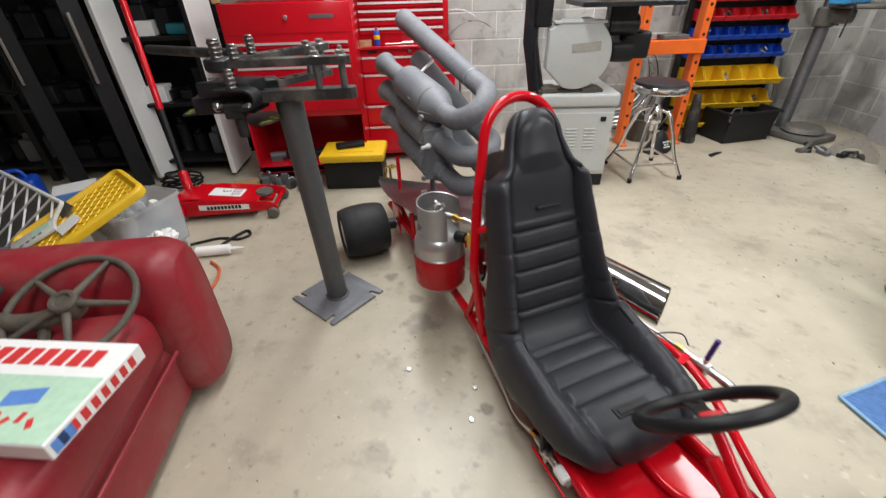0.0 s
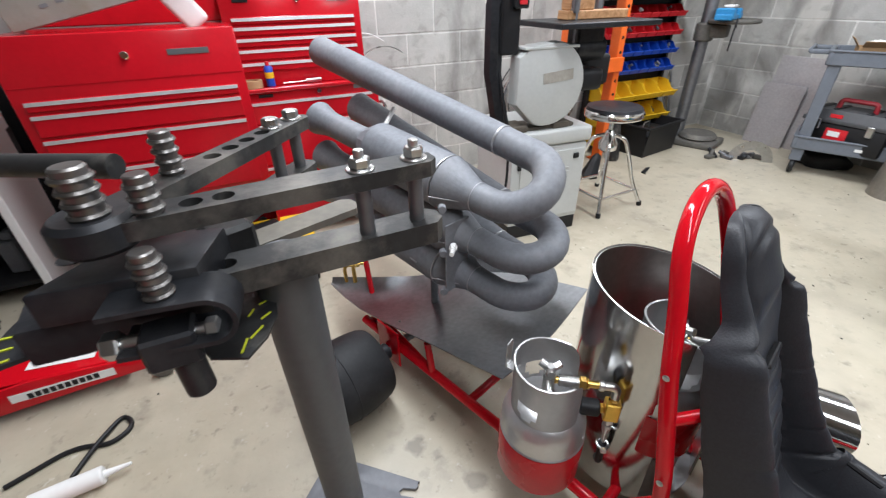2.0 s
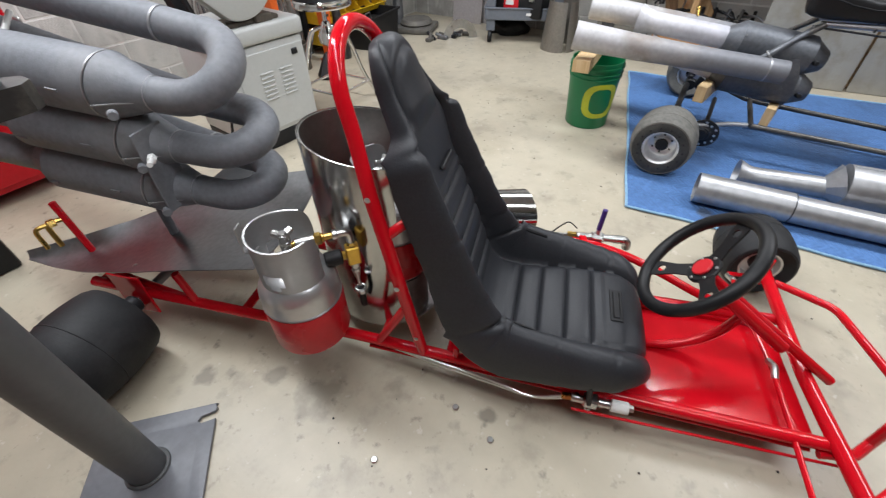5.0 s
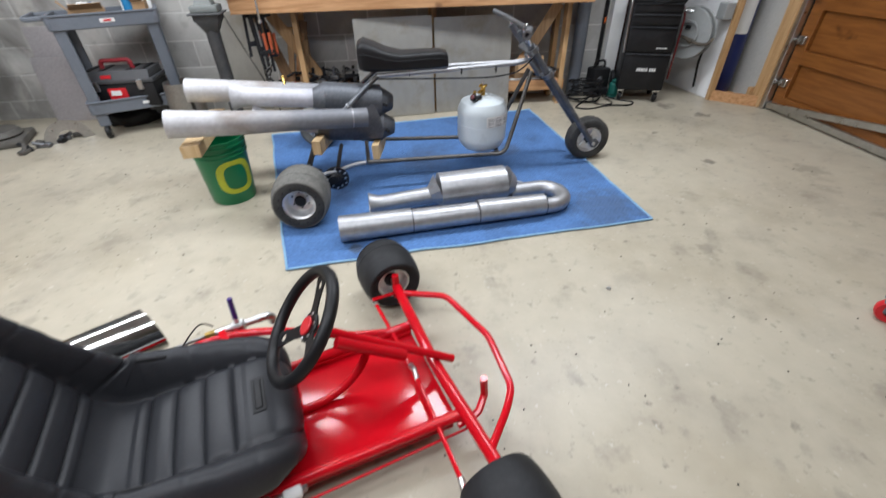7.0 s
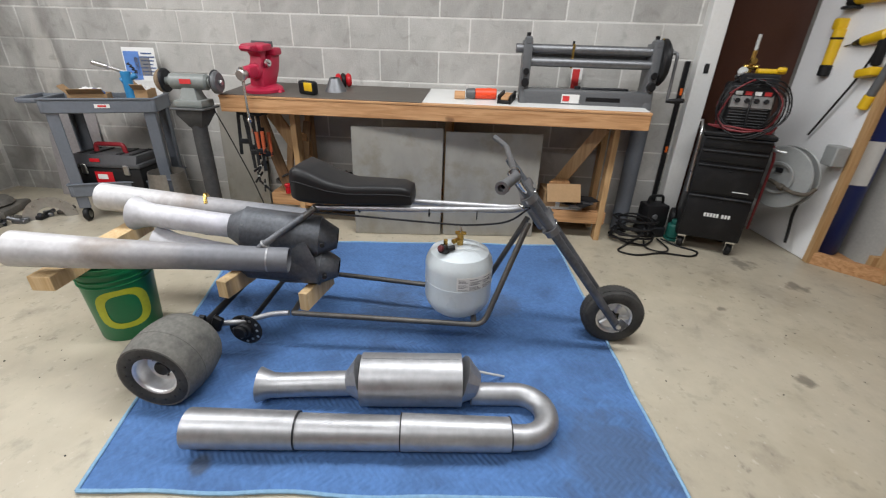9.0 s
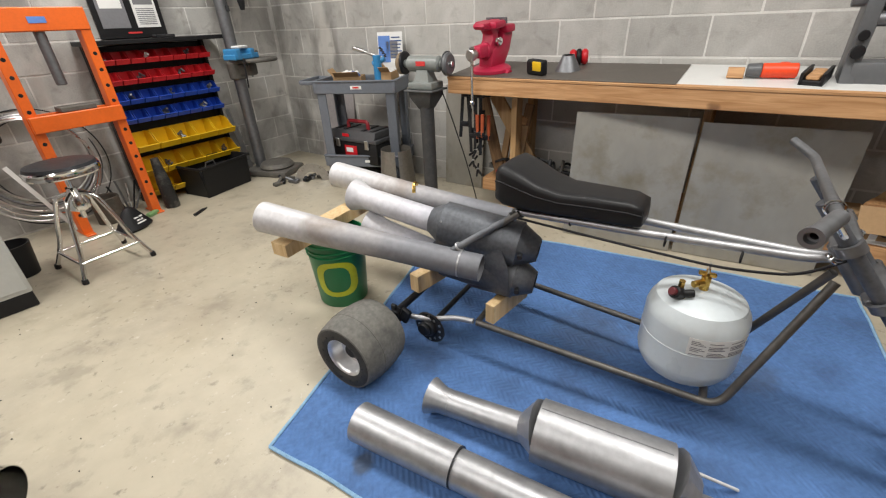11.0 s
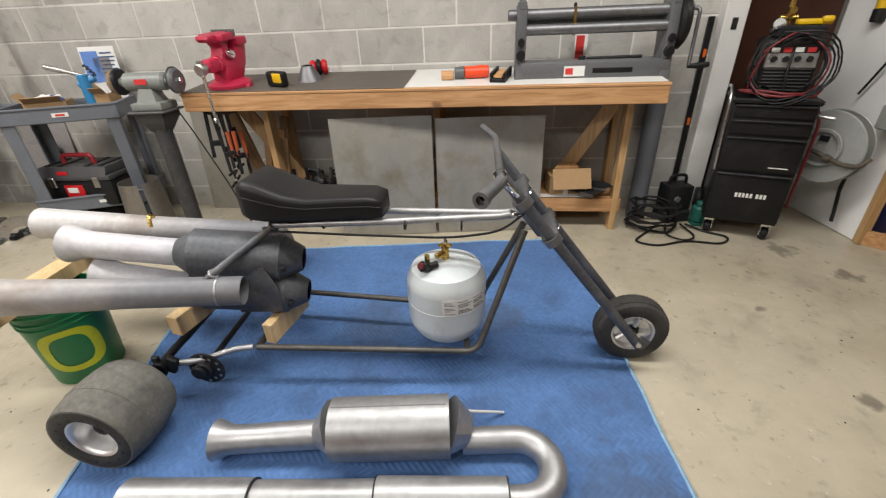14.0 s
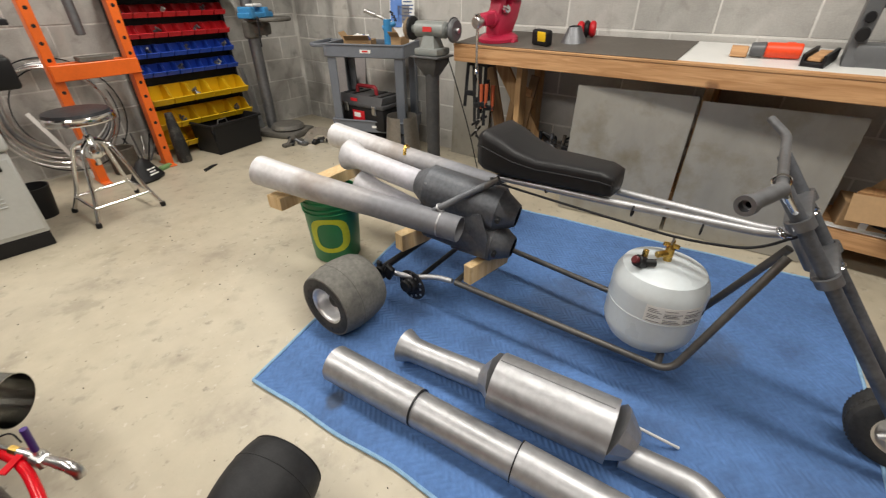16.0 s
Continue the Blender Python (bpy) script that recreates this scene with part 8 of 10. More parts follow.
long_sheet = thing("long_carton", shift(-0.37, 3.60, 1.158) @ turn("Y", -13), "long grey sheet metal box lying slantwise in the open chest", "box")
part("box", box(0.95, 0.06, 0.185, shift(0.475, 0, 0), 0.003), SHEET, long_sheet)
for k in range(12):
    part("print_bar", box(0.026, 0.002, 0.012, shift(0.14 + 0.055 * k, -0.032, 0.05 + 0.003 * (k % 2))), INK, long_sheet)
solid("wood_offcut", box(0.045, 0.03, 0.14, None, 0.002), PINEX, shift(-0.47, 3.56, 1.158) @ turn("Y", -8), "short pine offcut standing on the chest", "lumber")
solid("white_bottle", box(0.10, 0.05, 0.16, None, 0.02, 3), PAPER, shift(0.25, 3.62, 1.158) @ turn("Y", -35), "white plastic bottle lying in the chest", "bottle")

ct = tool_chest("tool_chest", shift(0.672, 3.825, 0), 0.675, 0.42, 0.855, 1.285, [(1.145, 1.18), (1.095, 1.14), (1.045, 1.09), (0.985, 1.04), (0.93, 0.98)], "red steel top chest with bright full-width drawer pulls")
part("maker_plate", box(0.11, 0.004, 0.022, shift(0.225, 0.009, 1.235)), INK, ct)
part("handle_mark", box(0.07, 0.004, 0.014, shift(-0.24, 0.009, 1.235), 0.004), BLACKIRON, ct)
part("lock", rod((0.02, 0.014, 1.245), (0.02, -0.002, 1.245), 0.012), CHROME, ct)
cb = tool_chest("tool_chest", shift(0.69, 3.76, 0), 0.72, 0.47, 0.06, 0.853, [(0.685, 0.80), (0.46, 0.68), (0.30, 0.455), (0.09, 0.295)], "red steel roller cabinet under a top chest")
part("shelf_lip", box(0.72, 0.03, 0.02, shift(0, 0.0, 0.84), 0.004), REDBOX, cb)
part("maker_plate", box(0.06, 0.004, 0.02, shift(0.25, 0.009, 0.815)), INK, cb)
part("handle_mark", box(0.07, 0.004, 0.016, shift(-0.24, 0.009, 0.812), 0.004), BLACKIRON, cb)
part("lock", rod((0.03, 0.014, 0.822), (0.03, -0.002, 0.822), 0.012), CHROME, cb)
part("side_rail", tube([(0.375, 0.06, 0.72), (0.40, 0.04, 0.72), (0.40, 0.04, 0.45), (0.375, 0.06, 0.45)], 0.010, 8, 0.02), ZINC, cb)
for sx in (-0.3, 0.3):
    for y in (0.08, 0.40):
        part("caster", rod((sx - 0.016, y, 0.03), (sx + 0.016, y, 0.03), 0.03), BLACKPLASTIC, cb)
spray = thing("spray_can", shift(0.49, 3.80, 0.861) @ Matrix.Scale(0.78, 4), "blue and yellow spray can on the cabinet's ledge", "spray can")
part("can", lathe([(0, 0), (0.026, 0), (0.027, 0.004), (0.027, 0.11), (0.018, 0.125), (0, 0.126)], 24), PBLUE, spray)
part("yellow_band", lathe([(0.0275, 0.05), (0.028, 0.052), (0.028, 0.085), (0.0275, 0.087)], 24), PYELLOW, spray)
part("cap", rod((0, 0, 0.124), (0, 0, 0.15), 0.012), PRED, spray)
solid("tape_roll", lathe([(0.05, 0), (0.05, 0.035), (0.036, 0.035), (0.036, 0), (0.05, 0)], 32), CARD, shift(0.40, 3.80, 0.861), "roll of tan masking tape on the ledge", "tape roll")
solid("screwdriver", joined(rod((0, 0, 0.008), (0.12, 0.0, 0.008), 0.004), rod((0.12, 0, 0.010), (0.20, 0, 0.010), 0.011)), ZINC, shift(0.55, 3.80, 0.861) @ turn("Z", 4), "steel hand tool lying on the ledge", "tool")
disc_ = thing("white_disc", shift(0.50, 4.20, 1.30) @ turn("X", 80), "white round dial plate propped on the chest", "dial")
part("plate", rod((0, 0.20, 0), (0, 0.20, 0.015), 0.20, seg=48), PAPER, disc_)
solid("red_pliers", box(0.06, 0.04, 0.035, None, 0.01, 2), PRED, shift(0.52, 3.92, 1.287), "small red tool on the top chest", "tool")
for k in range(6):
    solid("loose_tool", joined(rod((0, 0, 0.012), (0.08, 0.01, 0.012), 0.010), rod((0.08, 0.01, 0.014), (0.10, 0.012, 0.014), 0.014)), (ZINC, BLACKPLASTIC, STEEL)[k % 3], shift(0.45 + 0.08 * k, 3.94 + 0.03 * (k % 2), 1.287) @ turn("Z", 40 * k), "small hand tool lying on the top chest", "tool", "tools on the top chest")
cup = thing("parts_cup", shift(0.84, 4.02, 1.287), "clear plastic cup and paper box on the chest", "cup")
part("cup", lathe([(0, 0), (0.04, 0), (0.05, 0.12), (0.047, 0.12), (0.038, 0.004), (0, 0.004)], 24), PAPER, cup)
solid("small_box", box(0.06, 0.05, 0.10, None, 0.003), INKBLUE, shift(0.95, 4.03, 1.287), "small dark blue box on the chest", "box")
fr = thing("picture_frame", shift(0.80, 4.285, 1.50), "wooden framed picture hung above the chests", "picture")
part("frame", joined(box(0.42, 0.02, 0.035, None, 0.003), box(0.42, 0.02, 0.035, shift(0, 0, 0.26), 0.003), box(0.035, 0.02, 0.29, shift(-0.2, 0, 0), 0.003), box(0.035, 0.02, 0.29, shift(0.2, 0, 0), 0.003)), PINE, fr)
part("print", box(0.38, 0.006, 0.26, shift(0, 0.002, 0.02)), PAPER, fr)
yb = thing("storage_box", shift(0.285, 3.37, 0) @ turn("Z", -2), "black storage box with a yellow lid on the floor", "storage box")
part("body", box(0.41, 0.28, 0.205, None, 0.015, 2), BLACKPLASTIC, yb)
part("lid", box(0.445, 0.32, 0.055, shift(0, 0, 0.202), 0.015, 2), PYELLOW, yb)
part("lid_recess", box(0.30, 0.19, 0.006, shift(0, 0, 0.256), 0.003), PYELLOW, yb)
solid("black_pouch", box(0.20, 0.09, 0.03, None, 0.012, 2), BLACKPLASTIC, shift(0.26, 3.38, 0.263) @ turn("Z", 15), "flat black pouch lying on the yellow lid", "pouch")
for k in range(8):
    solid("iron_block", joined(box(0.07, 0.05, 0.055, None, 0.006), box(0.02, 0.05, 0.09, shift(-0.025, 0, 0), 0.004)), (MACHINE, STEEL, MACHINE)[k % 3], shift(-0.40 + 0.05 * k, 3.40 - 0.022 * k + 0.06 * (k % 2), 0) @ turn("Z", 33 * k), "small grey cast block on the floor", "block", "cast blocks on the floor")
solid("orange_rag", box(0.13, 0.06, 0.015, None, 0.006), CARD, shift(-0.47, 3.47, 0), "small tan offcut on the floor", "offcut")

# wall guitar-shaped sign: dark neck with a round end
sg = thing("wall_sign", shift(1.77, 4.288, 1.36), "black sign with gilt figures hung on the block wall", "sign")
part("round_end", rod((0, 0, 0), (0, -0.02, 0), 0.075, seg=36), BLACK, sg)
part("board", moved(box(0.62, 0.02, 0.16, None, 0.004), shift(0.36, -0.01, 0.0) @ turn("Y", -4)), BLACK, sg)
part("pale_panel", moved(box(0.34, 0.004, 0.10, None), shift(0.34, -0.022, 0.03) @ turn("Y", -4)), PAPER, sg)
for k in range(4):
    part("gilt_bar", box(0.012, 0.003, 0.085, shift(-0.032 + 0.021 * k, -0.0215, -0.042)), BRASS, sg)

# ---------------------------------------------------------------- band saw
saw = thing("band_saw", shift(1.80, 3.32, 0) @ turn("Z", -5), "grey vertical band saw on a louvred steel cabinet", "band saw")
part("plinth", box(0.46, 0.43, 0.085, None, 0.006), BLACKPLASTIC, saw)
part("cabinet", box(0.47, 0.44, 0.455, shift(0, 0, 0.085), 0.012, 2), LIGHTGREY, saw)
part("cabinet_top", box(0.50, 0.47, 0.085, shift(0, 0, 0.545), 0.02, 3), LIGHTGREY, saw)
door_ = part("door", box(0.40, 0.008, 0.40, shift(0.02, -0.222, 0.11), 0.003), LIGHTGREY, saw)
for c in (-0.03, 0.09):
    for k in range(7):
        part("louvre", box(0.075, 0.012, 0.008, shift(c, -0.228, 0.27 + 0.022 * k) @ turn("X", -25), 0.002), LIGHTGREY, door_)
part("latch", box(0.035, 0.01, 0.03, shift(0.165, -0.229, 0.455), 0.003), BLACKPLASTIC, door_)
part("latch", box(0.02, 0.015, 0.035, shift(-0.19, -0.229, 0.43), 0.003), BLACKPLASTIC, door_)
part("foot_plate", joined(box(0.42, 0.14, 0.02, shift(-0.07, -0.13, 0.63), 0.004), box(0.10, 0.13, 0.035, shift(-0.20, -0.15, 0.63), 0.006), box(0.10, 0.13, 0.035, shift(0.05, -0.15, 0.63), 0.006)), RUSTIRON, saw)
part("column", tube([(-0.27, -0.14, 0.64), (-0.30, -0.14, 0.78), (-0.33, -0.14, 0.92), (-0.33, -0.14, 1.20), (-0.27, -0.14, 1.42)], [0.05, 0.045, 0.045, 0.045, 0.05], 8, ), BLACKIRON, saw)
part("column_plate", box(0.10, 0.07, 0.40, shift(-0.27, -0.16, 1.0), 0.01), BLACK, saw)
sb = part("switch_box", box(0.07, 0.03, 0.11, shift(-0.235, -0.21, 1.19), 0.006), BLACKPLASTIC, saw)
part("green_button", box(0.032, 0.008, 0.026, shift(-0.235, -0.228, 1.25), 0.003), PGREEN, sb)
part("red_button", box(0.036, 0.012, 0.03, shift(-0.235, -0.231, 1.205), 0.004), PRED, sb)


def guard(cx, cz, r, cut):
    out = [(r * math.cos(a), r * math.sin(a)) for a in [2 * math.pi * k / 44 for k in range(44)]]
    out = [(x, max(y, -r * 0.72)) for x, y in out]
    return prism(out, 0.10, shift(cx, -0.13, cz) @ turn("X", 90), 0.012)


out_ = [(0.20 * math.cos(a), 0.20 * math.sin(a)) for a in [math.radians(-112 + 187 * k / 30) for k in range(31)]] + [(-0.10, 0.185), (-0.18, 0.135), (-0.183, -0.08)]
lg_ = part("lower_guard", prism(out_, 0.10, shift(-0.055, -0.13, 0.855) @ turn("X", 90), 0.014), LIGHTGREY, saw)
part("scuff_band", box(0.17, 0.002, 0.05, shift(-0.01, -0.2315, 0.87) @ turn("Y", -5), 0.0005), material("worn_label_patch", (0.33, 0.31, 0.27), 0.6, var=0.2, scale=14), lg_)
part("table_motor", box(0.15, 0.16, 0.11, shift(0.22, -0.12, 0.80), 0.03, 3), BLACKPLASTIC, saw)
part("upper_guard", guard(0.02, 1.48, 0.20, -1), LIGHTGREY, saw)
part("guard_rim", box(0.30, 0.11, 0.012, shift(-0.06, -0.18, 1.020), 0.003), LIGHTGREY, saw)
part("table", box(0.56, 0.42, 0.025, shift(0.19, -0.12, 1.105), 0.004), BLACKIRON, saw)
part("trunnion", joined(rod((0.12, -0.12, 1.0), (0.30, -0.12, 1.0), 0.06), box(0.16, 0.10, 0.10, shift(0.20, -0.12, 1.01), 0.01)), BLACKIRON, saw)
part("motor_box", box(0.20, 0.18, 0.155, shift(0.33, 0.02, 0.80), 0.02, 3), BLACKPLASTIC, saw)
part("blade_guide", joined(rod((0.10, -0.14, 1.20), (0.10, -0.14, 1.42), 0.008), box(0.03, 0.04, 0.06, shift(0.10, -0.14, 1.16), 0.004)), STEEL, saw)
part("blade", box(0.012, 0.002, 0.5, shift(0.10, -0.16, 0.95)), STEEL, saw)
part("flex", tube([(-0.31, -0.16, 0.98), (-0.30, -0.20, 0.8), (-0.27, -0.24, 0.62), (-0.28, -0.26, 0.35), (-0.33, -0.2, 0.05)], 0.007, 8, 0.1), BLACKPLASTIC, saw)
SM = saw.matrix_basis
solid("wood_block", box(0.36, 0.09, 0.04, None, 0.004), PINE, SM @ shift(0.24, -0.10, 1.131), "pale pine block lying on the saw table", "lumber", "blocks on the saw table")
solid("wood_block", box(0.14, 0.08, 0.055, None, 0.004), PINE, SM @ shift(0.15, -0.09, 1.172), "pale pine block stacked on another", "lumber", "blocks on the saw table")
for k, (dx, r) in enumerate(((0.0, 0.5), (0.14, 0.42))):
    pts = [(1.10 + dx + r * math.cos(a) * 0.7, 4.24 - 0.04 * k, 0.55 + r * math.sin(a)) for a in [math.pi * (0.35 + 0.5 * q / 16) for q in range(17)]]
    solid("wire_hoop", tube(pts, 0.004, 6), WHITE if k == 0 else ZINC, Matrix(), "thin springy wire leaning on the block wall", "wire", "wires on the wall")

# ---------------------------------------------------------------- chrome stool
st = thing("stool", shift(2.405, 3.30, 0) @ turn("Z", 3) @ Matrix.Diagonal((1.0, 1.0, 1.03, 1.0)), "chrome shop stool with a round dark seat", "stool")
part("seat", lathe([(0, 0.585), (0.15, 0.585), (0.165, 0.59), (0.17, 0.605), (0.163, 0.622), (0.12, 0.63), (0, 0.632)], 44), VINYL, st)
part("seat_rim", lathe([(0.150, 0.560), (0.172, 0.562), (0.177, 0.570), (0.1745, 0.585), (0.177, 0.598), (0.172, 0.606), (0.166, 0.604), (0.150, 0.560)], 48), CHROME, st)
part("screw_post", rod((0, 0, 0.30), (0, 0, 0.585), 0.014), CHROME, st)
part("hub", lathe([(0.02, 0.34), (0.055, 0.36), (0.06, 0.40), (0.03, 0.46), (0.02, 0.48)], 24), CHROME, st)
for k in range(4):
    a = radians(45 + 90 * k)
    c, s_ = math.cos(a), math.sin(a)
    lg = part("leg", tube([(0.03 * c, 0.03 * s_, 0.45), (0.10 * c, 0.10 * s_, 0.43), (0.15 * c, 0.15 * s_, 0.30), (0.19 * c, 0.19 * s_, 0.16), (0.268 * c, 0.268 * s_, 0.012)], 0.0125, 12, 0.05), CHROME, st)
    part("rubber_foot", rod((0.268 * c, 0.268 * s_, 0.0), (0.264 * c, 0.264 * s_, 0.03), 0.016), BLACKPLASTIC, lg)
    a2 = radians(135 + 90 * k)
    part("stretcher", rod((0.225 * c, 0.225 * s_, 0.105), (0.225 * math.cos(a2), 0.225 * math.sin(a2), 0.105), 0.009), CHROME, st)

# ---------------------------------------------------------------- orange press frame
pr = thing("shop_press", shift(2.745, 3.93, 0), "orange steel H-frame shop press", "press")
for sx in (-1, 1):
    up = part("upright", box(0.06, 0.09, 1.42, shift(sx * 0.235, 0, 0.0), 0.004), ORANGE, pr)
    for k in range(11):
        part("hole", rod((sx * 0.235, -0.0435, 0.15 + 0.1 * k), (sx * 0.235, -0.0462, 0.15 + 0.1 * k), 0.012, cap=True), BLACK, up)
    part("foot", box(0.058, 0.20, 0.012, shift(sx * 0.235, 0.0, 0.0), 0.003), ORANGE, pr)
part("bed", box(0.52, 0.03, 0.10, shift(0, -0.06, 0.72), 0.004), ORANGE, pr)
part("bed", box(0.52, 0.03, 0.10, shift(0, 0.06, 0.72), 0.004), ORANGE, pr)
part("head", box(0.53, 0.11, 0.13, shift(0, 0, 1.29), 0.006), ORANGE, pr)
part("maker_plate", box(0.09, 0.003, 0.035, shift(0, -0.057, 1.335)), INKBLUE, pr)
part("bed_block", box(0.20, 0.12, 0.03, shift(0.02, 0.0, 0.822), 0.003), CASTIRON, pr)
part("ram", rod((0, 0, 0.98), (0, 0, 1.30), 0.03), STEEL, pr)
for k in range(8):
    rr = 0.345 - 0.012 * k if k < 5 else 0.40 - 0.05 * (k - 5)
    coil = solid("wire_coil", ring(rr, 0.0075 if k < 5 else 0.0045, 64, 8), (ZINC, CHROME, ZINC, STEEL, ZINC, BLACKIRON, DARKGREY, BLACKIRON)[k], shift(2.46 + 0.012 * k, 4.17 + 0.015 * k, 0.44 + 0.018 * (k % 5)) @ turn("Z", 2 * k - 6) @ turn("X", 82), "large loose coil of tube leaning on the wall", "coil", "coils behind the press")
solid("steel_flat", box(0.028, 0.004, 0.55, None, 0.001), WHITE, shift(2.50, 4.08, 0) @ turn("Y", -20) @ turn("X", -10), "pale flat strip leaning behind the stool", "strip")
solid("black_pail", lathe([(0, 0), (0.075, 0), (0.095, 0.20), (0.088, 0.20), (0.07, 0.015), (0, 0.015)], 32), BLACKPLASTIC, shift(2.07, 3.58, 0), "open black plastic pail on the floor", "pail")
for k in range(6):
    solid("short_rod", rod((0, 0, 0.0), (0.02 * k - 0.03, 0.05, 0.20 + 0.02 * (k % 3)), 0.007, seg=8), (ZINC, BLACKIRON, STEEL)[k % 3], shift(2.84 + 0.016 * k, 4.12, 0.005) @ turn("Y", 8 * k - 20), "short rod standing in a heap by the press", "rod", "rods by the press")
solid("paint_tin", lathe([(0, 0), (0.075, 0), (0.075, 0.15), (0.07, 0.155), (0.065, 0.15), (0.065, 0.02), (0, 0.02)], 32), RUSTIRON, shift(2.715, 4.02, 0) @ Matrix.Scale(1.25, 4), "open dirty metal tin on the floor", "tin", "clutter under the press")
bag = thing("black_bag", shift(2.735, 3.70, 0) @ turn("Z", 24), "small black bag with pale print slumped on the floor", "bag")
part("bag", lathe([(0.0, 0.0), (0.13, 0.0), (0.145, 0.018), (0.12, 0.05), (0.075, 0.11), (0.05, 0.145), (0.02, 0.165), (0, 0.168)], 9, Matrix.Diagonal((1.0, 0.62, 1.0, 1.0))), BLACKPLASTIC, bag)
for k, (pw, pz) in enumerate(((0.07, 0.085), (0.05, 0.066), (0.075, 0.048))):
    part("print_bar", box(pw, 0.002, 0.010, shift(0.01, -0.056 - 0.009 * k, pz) @ turn("X", -32)), PAPER, bag)
solid("green_block", box(0.10, 0.04, 0.03, None, 0.006), material("faded_green_plastic", (0.16, 0.30, 0.12), 0.5), shift(2.925, 3.84, 0) @ turn("Z", 25), "small faded green block on the floor", "block")
solid("shell_case", lathe([(0, 0), (0.05, 0), (0.055, 0.02), (0.05, 0.20), (0.032, 0.36), (0.028, 0.40), (0, 0.40)], 24), DUSTIRON, shift(3.10, 3.88, 0) @ turn("X", -5), "dark tapered steel shell standing on the floor", "shell")
solid("steel_scrap", prism([(0, 0), (0.16, 0.03), (0.13, 0.05), (0.02, 0.04)], 0.01), BLACKIRON, shift(3.08, 3.50, 0) @ turn("Z", 20), "dark steel scrap on the floor", "scrap")

# ---------------------------------------------------------------- rack of coloured bins
rack = thing("bin_rack", shift(3.47, 4.16, 0), "black steel rack of red, blue and yellow parts bins", "rack")
part("back_panel", box(0.86, 0.02, 1.16, shift(0, 0.10, 0.02), 0.003), BLACK, rack)
part("top_shelf", box(1.02, 0.26, 0.03, shift(0.03, 0.0, 1.19), 0.004), BLACK, rack)
for sx in (-0.43, 0.43):
    part("side_post", box(0.03, 0.05, 1.19, shift(sx, 0.08, 0), 0.003), BLACK, rack)
for z in (1.075, 0.935, 0.80, 0.655, 0.455, 0.27):
    part("hanging_rail", box(0.86, 0.012, 0.03, shift(0, 0.082, z)), BLACKIRON, rack)


def bin_mesh(w, d, h):
    """A stacking bin with a scooped mouth and a front lip that leans out."""
    t = 0.004
    side = [(-d * 0.90, 0), (0, 0), (0, h), (-d * 0.36, h), (-d * 0.48, h * 0.95), (-d * 0.58, h * 0.80), (-d * 0.66, h * 0.60), (-d * 0.75, h * 0.45), (-d * 0.86, h * 0.38), (-d * 1.04, h * 0.38)]
    bms = [box(w, d * 0.90, t, shift(0, -d * 0.45, 0)), box(w, t, h, shift(0, -t / 2, 0)), moved(box(w, t, h * 0.41, None, 0.0015), shift(0, -d * 0.90 + t / 2, 0) @ turn("X", math.degrees(math.atan2(d * 0.14, h * 0.38))))]
    for s_ in (-1, 1):
        bms.append(moved(prism(side, t), shift(s_ * (w / 2 - t / 2) - t / 2, 0, 0) @ Matrix(((0, 0, 1, 0), (1, 0, 0, 0), (0, 1, 0, 0), (0, 0, 0, 1)))))
        bms.append(box(0.009, d * 0.36, 0.005, shift(s_ * (w / 2 - 0.0035), -d * 0.18, h - 0.002), 0.002))
    bms.append(rod((-w / 2, -d * 1.04, h * 0.385), (w / 2, -d * 1.04, h * 0.385), 0.0045, seg=8))
    return joined(*bms)


BINS = {}
for row, (z, w, d, h, m, cname) in enumerate(((1.055, 0.104, 0.13, 0.085, PRED, "red"), (0.915, 0.104, 0.13, 0.085, PRED, "red"), (0.775, 0.104, 0.13, 0.085, PBLUE, "blue"), (0.635, 0.104, 0.13, 0.085, PBLUE, "blue"),
                                              (0.43, 0.165, 0.22, 0.125, PYELLOW, "yellow"), (0.235, 0.165, 0.20, 0.12, PYELLOW, "yellow"), (0.07, 0.165, 0.20, 0.12, PYELLOW, "yellow"))):
    n_ = 8 if w < 0.12 else 5
    if row == 6:
        n_ = 2
    key = (w, d, cname)
    if key not in BINS:
        BINS[key] = mesh_of("parts_bin", bin_mesh(w - 0.009, d, h), m, False)
    for k in range(n_):
        ob = new("parts_bin", BINS[key])
        ob.matrix_basis = shift(3.47 - (0.832 if w < 0.12 else 0.825) / 2 + w * (k + 0.5), 4.16 + 0.074, z)
        tagged(ob, cname + " plastic stacking bin hung on the rack", "bin", cname + " bins on the rack")
        if (k + row) % 3 == 0 and row < 6:
            solid("small_parts", joined(*[rod((random.uniform(-0.03, 0.03), random.uniform(-0.09, -0.02), 0.01 + 0.01 * q), (random.uniform(-0.03, 0.03), random.uniform(-0.09, -0.02), 0.03 + 0.012 * q), 0.010, seg=7) for q in range(4)]), (STEEL, PAPER, BLACKIRON)[(k + row) % 3 if row % 2 else 1 if k == 3 else 0], ob.matrix_basis.copy() @ shift(0, 0, 0.003), "small loose hardware in a bin", "hardware", "hardware in the bins")
ps = thing("poster", shift(3.43, 4.285, 1.225), "black framed poster with pictures and print, propped on the rack", "poster")
part("frame", box(0.48, 0.02, 0.62, None, 0.003), BLACK, ps)
part("picture", box(0.19, 0.004, 0.24, shift(-0.11, -0.012, 0.07)), INK, ps)
part("pale_sheet", box(0.17, 0.004, 0.26, shift(0.12, -0.012, 0.07)), PAPER, ps)
for k in range(9):
    part("print_bar", box(0.13, 0.002, 0.006, shift(0.12, -0.0145, 0.09 + 0.013 * k)), INK, ps)
